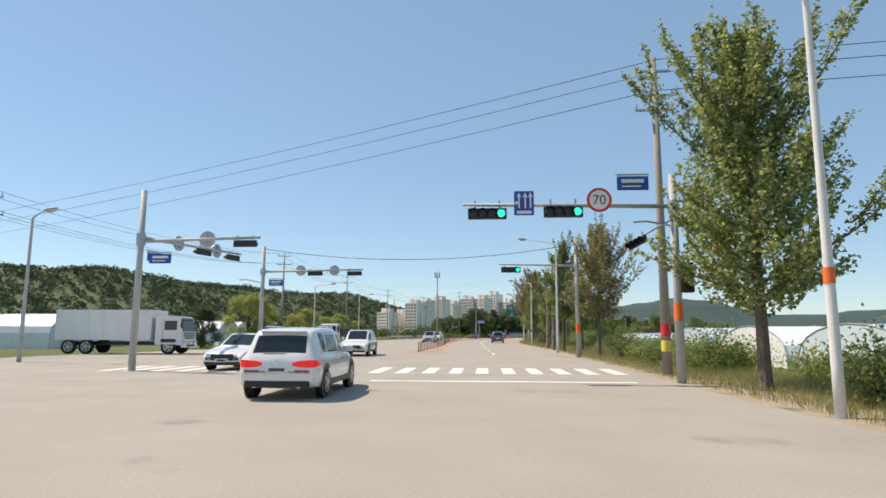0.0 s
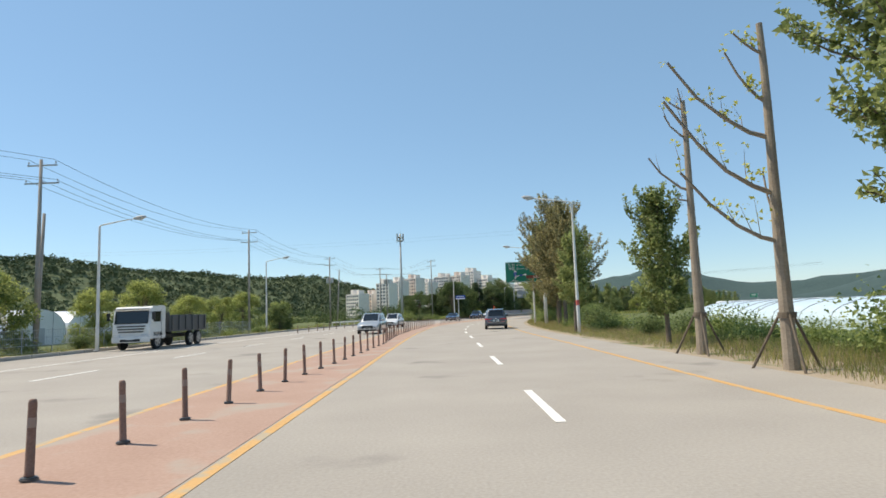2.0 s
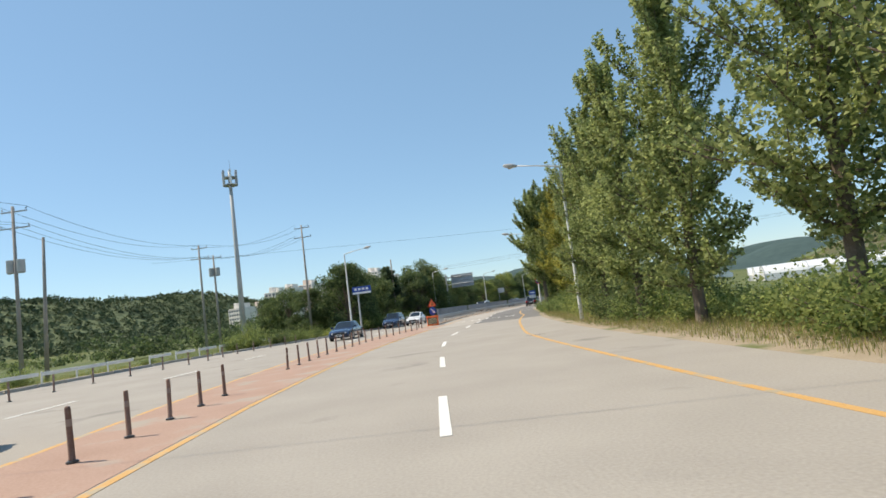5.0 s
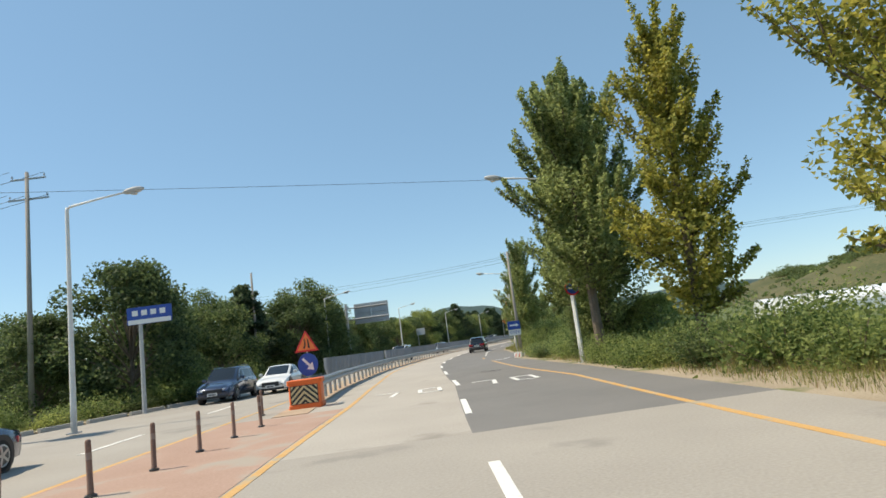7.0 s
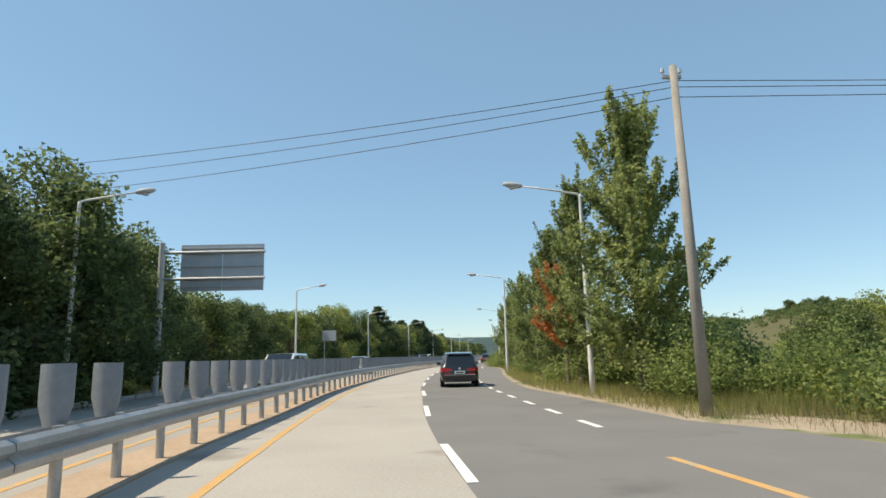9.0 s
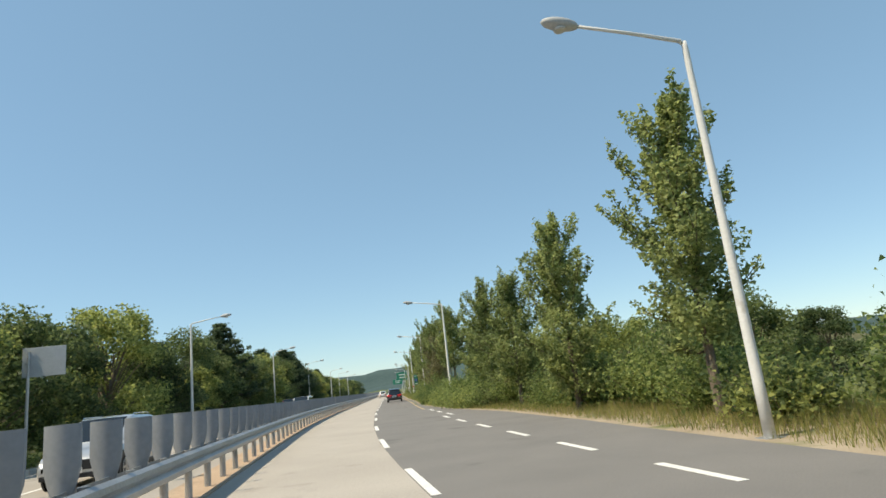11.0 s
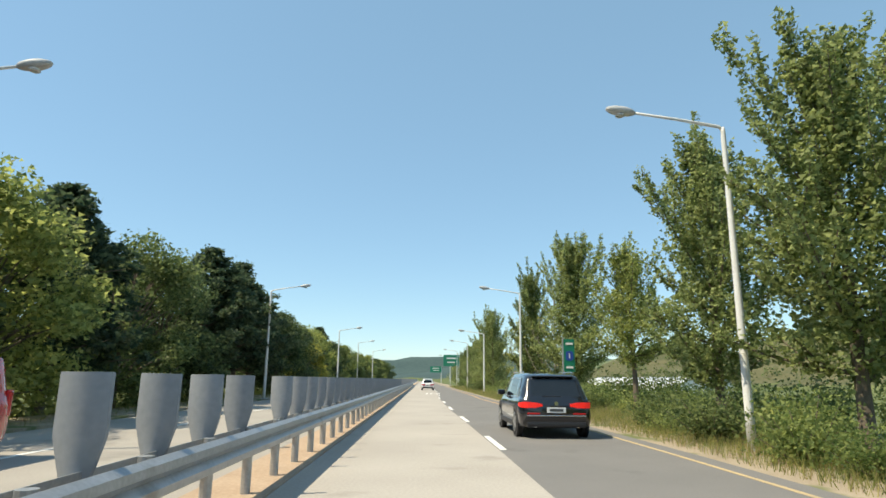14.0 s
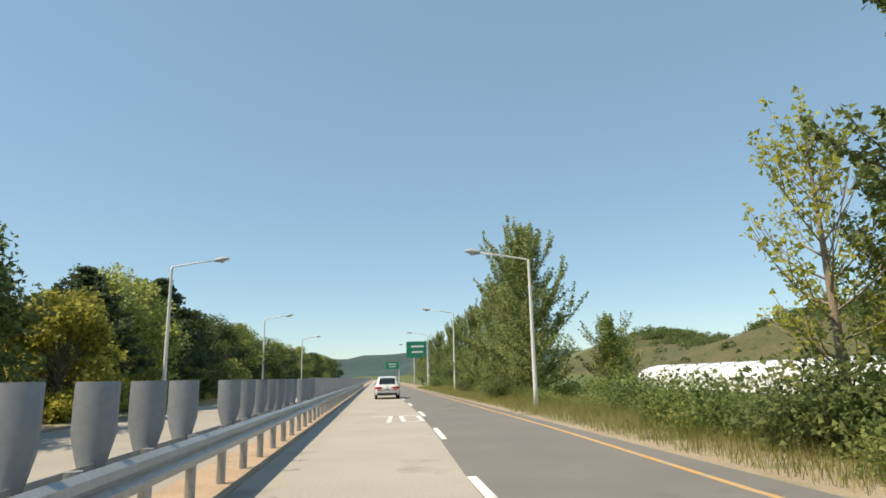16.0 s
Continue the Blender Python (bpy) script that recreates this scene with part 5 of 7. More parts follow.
def truck(m, cab_paint, label, length, height, bed):
    """A lorry: cab in front, then a white box or an open tipper bed."""
    c = root("truck", m, label, "truck", "vehicles on the road")
    L = length / 2
    part("chassis", box((0.9, length - 0.4, 0.24), (0, 0, 0.72), 0.03), BLACK, c)
    cab = bmesh.new()
    side = [(L - 1.90, 0.62), (L - 0.04, 0.62), (L, 0.95), (L - 0.02, 1.50), (L - 0.16, 2.36), (L - 0.34, 2.56), (L - 1.70, 2.66), (L - 1.90, 2.56)]
    walls = [[cab.verts.new((x, y, z)) for y, z in side] for x in (-1.14, 1.14)]
    cab.faces.new(walls[0])
    cab.faces.new(walls[1][::-1])
    for k in range(len(side)):
        j = (k + 1) % len(side)
        cab.faces.new((walls[0][k], walls[1][k], walls[1][j], walls[0][j]))
    bmesh.ops.recalc_face_normals(cab, faces=cab.faces)
    bmesh.ops.bevel(cab, geom=list(cab.edges), offset=0.05, segments=2, affect="EDGES")
    soft_normals(part("cab", cab, cab_paint, c), 40)
    lean = Euler((0.16, 0, 0)).to_matrix()
    part("windscreen", box((2.02, 0.04, 0.78), (0, L - 0.075, 1.93), 0.04, lean), GLASS, c)
    part("visor", box((2.1, 0.22, 0.05), (0, L - 0.06, 2.42), 0.02), DARK_STEEL, c)
    part("wiper", box((0.9, 0.02, 0.02), (-0.3, L + 0.0, 1.56), 0.004), BLACK, c)
    for k in range(3):
        part("grille_bar", box((1.7 - 0.1 * k, 0.05, 0.075), (0, L + 0.012, 1.40 - 0.16 * k), 0.015), BLACK, c)
    part("bumper", box((2.26, 0.20, 0.34), (0, L + 0.0, 0.62), 0.06), cab_paint, c)
    part("bumper_intake", box((1.2, 0.05, 0.14), (0, L + 0.10, 0.58), 0.02), BLACK, c)
    part("number_plate", box((0.5, 0.02, 0.2), (0, L + 0.12, 0.72), 0.004), PLATE, c)
    for sx in (1, -1):
        part("side_window", box((0.03, 0.86, 0.62), (sx * 1.142, L - 0.82, 1.95), 0.012), GLASS, c)
        part("door_seam", box((0.012, 0.02, 1.7), (sx * 1.142, L - 1.36, 1.55)), BLACK, c)
        part("mirror", box((0.18, 0.1, 0.46), (sx * 1.36, L + 0.02, 2.0), 0.03), BLACK, c)
        part("mirror_arm", box((0.26, 0.03, 0.03), (sx * 1.24, L - 0.02, 2.2)), BLACK, c)
        part("head_light", box((0.40, 0.1, 0.17), (sx * 0.86, L + 0.06, 0.84), 0.04), HEAD_LENS, c)
        part("wheel_arch", box((0.10, 1.14, 0.34), (sx * 1.09, L - 0.95, 0.92), 0.05), BLACK, c)
        for y in (L - 0.95, -L + 1.0, -L + 2.2):
            wheel(c, sx * 1.02, y, 0.5, sx)
    blen = length - 2.2
    if bed == "box":
        part("cargo_box", box((2.4, blen, height - 0.95), (0, -L + blen / 2 + 0.05, 0.95 + (height - 0.95) / 2), 0.03), PAINT_WHITE, c, "white cargo box")
        for k in range(7):
            part("box_rib", box((2.44, 0.05, height - 1.0), (0, -L + 0.3 + k * (blen - 0.5) / 6, 0.95 + (height - 0.95) / 2), 0.005), SIGN_WHITE, c)
    else:
        tb = bmesh.new()
        add_box(tb, (2.4, blen, 0.12), (0, -L + blen / 2, 1.05), 0.01)
        for sx in (1, -1):
            add_box(tb, (0.1, blen, 1.0), (sx * 1.17, -L + blen / 2, 1.55), 0.01)
            for k in range(6):
                add_box(tb, (0.08, 0.1, 0.95), (sx * 1.25, -L + 0.3 + k * (blen - 0.6) / 5, 1.55), 0.01)
        add_box(tb, (2.4, 0.1, 1.15), (0, -L + blen - 0.05, 1.62), 0.01)
        add_box(tb, (2.4, 0.1, 0.9), (0, -L + 0.05, 1.5), 0.01)
        part("tipper_bed", tb, DARK_STEEL, c, "dark steel tipper bed")
    return c


car(stand(95.6, 3.2), PAINT_GREY, "blue-grey family SUV with slim red tail lights", 4.65, 1.86, 1.70, lamp=0.8)
car(stand(305.8, 3.3), PAINT_BLACK, "glossy black large SUV with lit red tail lights", 5.05, 1.98, 1.74, braking=True, wheel_r=0.39, lamp=1.2)
car(stand(377, 0.5), PAINT_WHITE, "white compact SUV ahead in the concrete lane", 4.3, 1.8, 1.62)
car(stand(213, 3.2), PAINT_BLACK, "black SUV ahead on the bend", 4.6, 1.88, 1.70)
car(stand(15.7, -4.0), PAINT_WHITE, "white people carrier waiting with lit brake lights", 4.65, 1.84, 1.64, braking=True)
car(stand(25.5, -9.6, 0, 180), PAINT_WHITE, "white saloon waiting across the median", 4.4, 1.8, 1.46, "sedan")
car(stand(40.5, -7.6, 0, 180), PAINT_WHITE, "white oncoming SUV past the median", 4.5, 1.84, 1.68)
car(stand(94.2, -7.3, 0, 180), PAINT_SILVER, "silver oncoming SUV beside the bollards", 4.7, 1.88, 1.72)
car(stand(114.5, -9.3, 0, 180), PAINT_WHITE, "white oncoming SUV beside the bollards", 4.5, 1.84, 1.66)
car(stand(154, -9.6, 0, 180), PAINT_NAVY, "dark navy oncoming saloon on the bend", 4.8, 1.86, 1.47, "sedan")
car(stand(176.8, -7.9, 0, 180), PAINT_WHITE, "white oncoming saloon behind the guard rail", 4.5, 1.8, 1.48, "sedan")
car(stand(216, -6.6, 0, 180), PAINT_WHITE, "white oncoming van behind the guard rail", 4.9, 1.9, 1.9, "van")
car(stand(240, -6.6, 0, 180), PAINT_SILVER, "silver oncoming SUV behind the guard rail", 4.6, 1.85, 1.68)
car(stand(289.0, -6.5, 0, 180), PAINT_WHITE, "white oncoming van behind the glare blades", 5.0, 1.92, 1.95, "van")
car(stand(296.5, -9.0, 0, 180), PAINT_RED, "red oncoming van behind the glare blades", 4.9, 1.9, 1.9, "van")
car(stand(322.5, -6.3, 0, 180), PAINT_WHITE, "white oncoming saloon behind the glare blades", 4.6, 1.82, 1.5, "sedan")
truck(stand(41.5, -24.2, 0, -88), PAINT_WHITE, "white box lorry on the side road", 8.8, 3.0, "box")
truck(stand(82, -18.9, 0, 180), PAINT_WHITE, "white tipper lorry with a dark steel bed", 7.6, 3.0, "tipper")
car(stand(174.6, -10.1, 0, 180), PAINT_NAVY, "dark navy oncoming SUV beside the crash cushion", 4.7, 1.88, 1.72)


# ---- trees ----
def leaf_cards(rng, centres, size, stretch=1.0, droop=0.0):
    """One small fan-shaped leaf at each centre; returns the corners."""
    n = len(centres)
    a = rng.normal(size=(n, 3))
    a[:, 2] *= 0.6
    a /= np.linalg.norm(a, axis=1)[:, None]
    b = np.cross(a, rng.normal(size=(n, 3)))
    b /= np.linalg.norm(b, axis=1)[:, None]
    c = np.cross(a, b)
    s = size * rng.uniform(0.6, 1.35, size=(n, 1))
    p = np.empty((n, 3, 3))
    p[:, 0] = centres - a * s * stretch
    p[:, 1] = centres + a * s * 0.75 + b * s * 0.78 + c * s * 0.15
    p[:, 2] = centres + a * s * 0.75 - b * s * 0.78
    p[:, :, 2] -= droop * s
    return p.reshape(-1, 3)


def leaf_mesh(name, points, material, parent):
    n = len(points) // 3
    me = bpy.data.meshes.new(name)
    me.vertices.add(3 * n)
    me.vertices.foreach_set("co", points.astype(np.float32).ravel())
    me.loops.add(3 * n)
    me.loops.foreach_set("vertex_index", np.arange(3 * n, dtype=np.int32))
    me.polygons.add(n)
    me.polygons.foreach_set("loop_start", np.arange(0, 3 * n, 3, dtype=np.int32))
    me.materials.append(material)
    me.update(calc_edges=True)
    me.validate()
    ob = new(name, me)
    ob.parent = parent
    return ob


def ginkgo(seed, m, height, radius, leaves, material, label, base=0.22, density=1.0, open_=0.0, bark=BARK):
    """An upright tree whose limbs rise like fingers, each sleeved in leaves."""
    rng = np.random.default_rng(seed)
    t = root("tree", m, label, "tree", "roadside trees")
    wood = bmesh.new()
    bend = rng.uniform(-0.25, 0.25, 2)
    trunk = [(bend[0] * u * u, bend[1] * u * u, height * u) for u in (0, 0.03, 0.2, 0.45, 0.7, 0.95)]
    add_tube(wood, trunk, [height * k for k in (0.022, 0.017, 0.0145, 0.011, 0.006, 0.002)], 9)
    count = int(22 + 3.6 * radius)
    cards, limbs = [], []

    def finger(start, az, rise, length, thick, curl):
        out = np.array([math.cos(az), math.sin(az), 0.0])
        pts = [start + out * length * math.cos(rise) * (q - 0.12 * q * q) + np.array([0, 0, length * (math.sin(rise) * q + curl * q * q)]) for q in (0, 0.3, 0.65, 1.0)]
        limbs.append((pts, thick))
        return pts

    for i in range(count):
        v = (i + rng.uniform(0, 0.9)) / count
        u = base + (0.90 - base) * v
        az = i * 2.399 + rng.uniform(-0.5, 0.5)
        rise = math.radians(6 + 56 * v + rng.uniform(-9, 12))
        reach = radius * (min(1.0, 0.72 + 1.6 * v) if v < 0.3 else (1.03 - v) ** 0.55 * 1.18) * rng.uniform(0.62, 1.2)
        length = min(reach / math.cos(rise), (height * rng.uniform(0.90, 1.04) - height * u) / max(0.25, math.sin(rise) + 0.16))
        length = max(length, 0.5)
        start = np.array([bend[0] * u * u, bend[1] * u * u, height * u])
        pts = finger(start, az, rise, length, 0.0055 * height * (1 - 0.6 * v), 0.16)
        for k in range(4):
            q = (0.22, 0.4, 0.58, 0.75)[k] + rng.uniform(-0.08, 0.08)
            p0 = pts[0] * (1 - q) + pts[3] * q
            finger(p0, az + (-1) ** k * rng.uniform(0.25, 0.85), rise + rng.uniform(0.1, 0.5), length * (1 - 0.65 * q) * rng.uniform(0.35, 0.65) + 0.2, 0.0026 * height * (1 - 0.5 * v), 0.22)
    for k in range(9):
        s0 = np.array([bend[0] * 0.6, bend[1] * 0.6, height * rng.uniform(0.60, 0.86)])
        finger(s0, rng.uniform(0, 6.28), math.radians(rng.uniform(58, 84)), height * rng.uniform(0.12, 0.26), 0.012, 0.1)
    total = sum(np.linalg.norm(np.array(p[-1]) - np.array(p[0])) for p, _ in limbs)
    for pts, r in limbs:
        add_tube(wood, pts, [r * (1 - 0.8 * k / (len(pts) - 1)) for k in range(len(pts))], 4 if r > 0.02 else 3, cap=False)
        span = np.linalg.norm(np.array(pts[-1]) - np.array(pts[0]))
        if rng.uniform() < open_:
            continue
        n = max(4, int((0.82 if open_ == 0.0 else 1.0) * leaves * density * span / total))
        q = rng.uniform(0.04, 1.03, n)
        idx = np.clip((q * (len(pts) - 1)).astype(int), 0, len(pts) - 2)
        P = np.array(pts)
        f = (q * (len(pts) - 1) - idx)[:, None]
        c = P[idx] * (1 - f) + P[idx + 1] * f
        spread = (0.050 + 0.070 * (1 - q))[:, None] * (0.80 + 0.09 * radius)
        cards.append(c + rng.normal(size=(n, 3)) * spread)
    part("trunk", wood, bark, t, "brown bark trunk with rising limbs")
    if open_ == 0.0:
        n = int(0.40 * leaves)
        v = rng.beta(1.35, 1.9, n)
        wide = 0.80 * radius * np.where(v < 0.22, 0.55 + 1.9 * v, (1.02 - v) ** 0.75 * 1.18)
        lobes = 0.80 + 0.20 * np.sin(5 * v * math.tau / 1.6 + seed)
        az = rng.uniform(0, math.tau, n)
        lobes *= 0.84 + 0.16 * np.sin(3 * az + 9 * v + seed)
        rad = wide * lobes * np.sqrt(rng.uniform(0.15, 1.0, n))
        z = height * (base + (0.97 - base) * v)
        lean = (z / height) ** 2
        cards.append(np.stack([bend[0] * lean + rad * np.cos(az), bend[1] * lean + rad * np.sin(az), z + 0.25 * rad], -1))
    pts = np.concatenate(cards)
    leaf_mesh("crown", leaf_cards(rng, pts, 0.050 + 0.002 * height), material, t)
    return t


def broadleaf(seed, m, height, radius, leaves, material, label, base=0.05):
    """A full crown of many clumps on spreading limbs, its outline uneven."""
    rng = np.random.default_rng(seed)
    t = root("tree", m, label, "tree", "trees behind the far lanes")
    wood = bmesh.new()
    add_tube(wood, [(0, 0, 0), (0.05, 0, height * 0.25), (0.1, 0.05, height * 0.6)], [0.022 * height, 0.016 * height, 0.007 * height], 9)
    cards = []
    clumps = 46
    for i in range(clumps):
        v = rng.uniform(0, 1) ** 0.8
        z = height * (base + (0.97 - base) * v)
        wide = radius * math.sqrt(max(0.05, 1 - ((v - 0.38) / 0.66) ** 2)) * rng.uniform(0.55, 1.1)
        az = i * 2.399 + rng.uniform(-0.6, 0.6)
        c = np.array([wide * math.cos(az), wide * math.sin(az), z])
        add_tube(wood, [(0.05, 0, max(0.15 * height, z * 0.45)), tuple(c * 0.6 + np.array([0, 0, z * 0.25])), tuple(c)], [0.006 * height, 0.004 * height, 0.001 * height], 4, cap=False)
        size = radius * rng.uniform(0.22, 0.40)
        n = int(1.65 * leaves / clumps * (size / (0.31 * radius)) ** 2)
        d = rng.normal(size=(n, 3))
        d /= np.linalg.norm(d, axis=1)[:, None]
        rad = size * rng.uniform(0.35, 1.12, size=(n, 1))
        cards.append(c + d * rad * np.array([1.05, 1.05, 0.82]))
    part("trunk", wood, BARK, t, "dark bark trunk with spreading limbs")
    leaf_mesh("crown", leaf_cards(rng, np.concatenate(cards), 0.112), material, t)
    return t


def pine(seed, m, height, radius, leaves, label):
    """Flat tiers of needle tufts on level limbs round a straight trunk."""
    rng = np.random.default_rng(seed)
    t = root("tree", m, label, "tree", "trees behind the far lanes")
    wood = bmesh.new()
    add_tube(wood, [(0, 0, 0), (0.05, 0.05, height * 0.5), (0, 0, height * 0.98)], [0.020 * height, 0.013 * height, 0.003 * height], 9)
    cards = []
    tiers = 15
    for i in range(tiers):
        v = i / (tiers - 1)
        z = height * (0.2 + 0.76 * v)
        for k in range(6):
            az = k * 1.05 + i * 0.7 + rng.uniform(-0.3, 0.3)
            reach = radius * (1.0 - 0.88 * v ** 1.5) * rng.uniform(0.65, 1.25)
            tip = np.array([reach * math.cos(az), reach * math.sin(az), z + reach * rng.uniform(0.10, 0.36)])
            add_tube(wood, [(0, 0, z), tuple(tip * 0.6 + np.array([0, 0, z * 0.4])), tuple(tip)], [0.005 * height, 0.003 * height, 0.001 * height], 4, cap=False)
            n = int(1.7 * leaves / (tiers * 6) * (0.4 + 1.2 * reach / radius))
            at = rng.uniform(0.25, 1.05, (7, 1))
            hub = np.array([0, 0, z]) * (1 - at) + tip * at + rng.normal(size=(7, 3)) * np.array([0.34, 0.34, 0.12]) * (0.25 + 0.75 * (1 - v))
            c = hub[rng.integers(0, 7, n)]
            cards.append(c + rng.normal(size=(n, 3)) * np.array([0.15, 0.15, 0.10]) * (0.75 + 0.12 * radius))
    part("trunk", wood, BARK, t, "reddish brown pine trunk")
    leaf_mesh("crown", leaf_cards(rng, np.concatenate(cards), 0.112, 1.8), NEEDLE, t)
    return t


def pruned(seed, m, height, label, limbs, tufts=0, stout=0.175, staked=True):
    """A lopped tree: bare trunk, a few bare limbs curving up to one side, stakes at its foot."""
    rng = np.random.default_rng(seed)
    t = root("tree", m, label, "tree", "roadside trees")
    wood = bmesh.new()
    trunk = [(0.02 * math.sin(9 * u) * u, 0.02 * math.sin(7 * u), height * u) for u in np.linspace(0, 1, 9)]
    add_tube(wood, trunk, [stout * (1 - 0.6 * (k / 8) ** 0.8) for k in range(9)], 11)
    ends_ = []
    for at, reach, rise, az in limbs:
        az = math.radians(az)
        out = np.array([math.cos(az), math.sin(az), 0.0])
        base_ = np.array([0, 0, at * height])
        pts = [base_ + out * reach * height * q + np.array([0, 0, rise * height * (0.35 * q + 0.65 * q ** 2.2)]) + rng.normal(size=3) * 0.02 * (0 < q < 1) for q in (0, 0.2, 0.45, 0.7, 1.0)]
        thick = (0.035 + 0.10 * reach) * stout / 0.175
        add_tube(wood, [tuple(v) for v in pts], [thick * k for k in (1.0, 0.8, 0.68, 0.58, 0.5)], 7)
        for k in range(2 + int(16 * reach)):
            q = rng.uniform(0.25, 1.0)
            p0 = pts[0] * (1 - q) + pts[4] * q if q > 0.85 else pts[int(q * 4)] * (1 - (q * 4) % 1) + pts[int(q * 4) + 1] * ((q * 4) % 1)
            tip = p0 + out * rng.uniform(-0.05, 0.25) + np.array([0, rng.normal() * 0.08, rng.uniform(0.15, 0.75) * (0.4 + 3 * reach)])
            add_tube(wood, [tuple(p0), tuple((p0 + tip) / 2 + rng.normal(size=3) * 0.03), tuple(tip)], [0.011, 0.008, 0.004], 4)
            ends_ += [tip, (p0 + tip) / 2]
        ends_.append(pts[4])
    part("trunk", wood, BARK_PALE, t, "pale bare trunk with lopped limbs")
    for k in range(3 if staked else 0):
        a = k * 2.1 + 0.3
        part("stake", tube([(0.85 * math.cos(a), 0.85 * math.sin(a), 0), (0.13 * math.cos(a), 0.13 * math.sin(a), 1.35)], [0.035, 0.03], 7), BARK, t)
    if staked:
        part("tie", tube([(0, 0, 1.22), (0, 0, 1.34)], [0.19, 0.19], 12), BARK, t, "binding that holds the stakes")
    if tufts:
        c = np.concatenate([np.array(p) + rng.normal(size=(tufts, 3)) * (0.05 + 0.004 * tufts) for p in ends_])
        leaf_mesh("crown", leaf_cards(rng, c, 0.055), LEAF_LIME, t)
    return t


GREEN_T, TURN_T, YELL_T = "tall upright green ginkgo with finger-like rising branches", "upright ginkgo with green and browning leaves", "upright ginkgo with yellowing leaves"
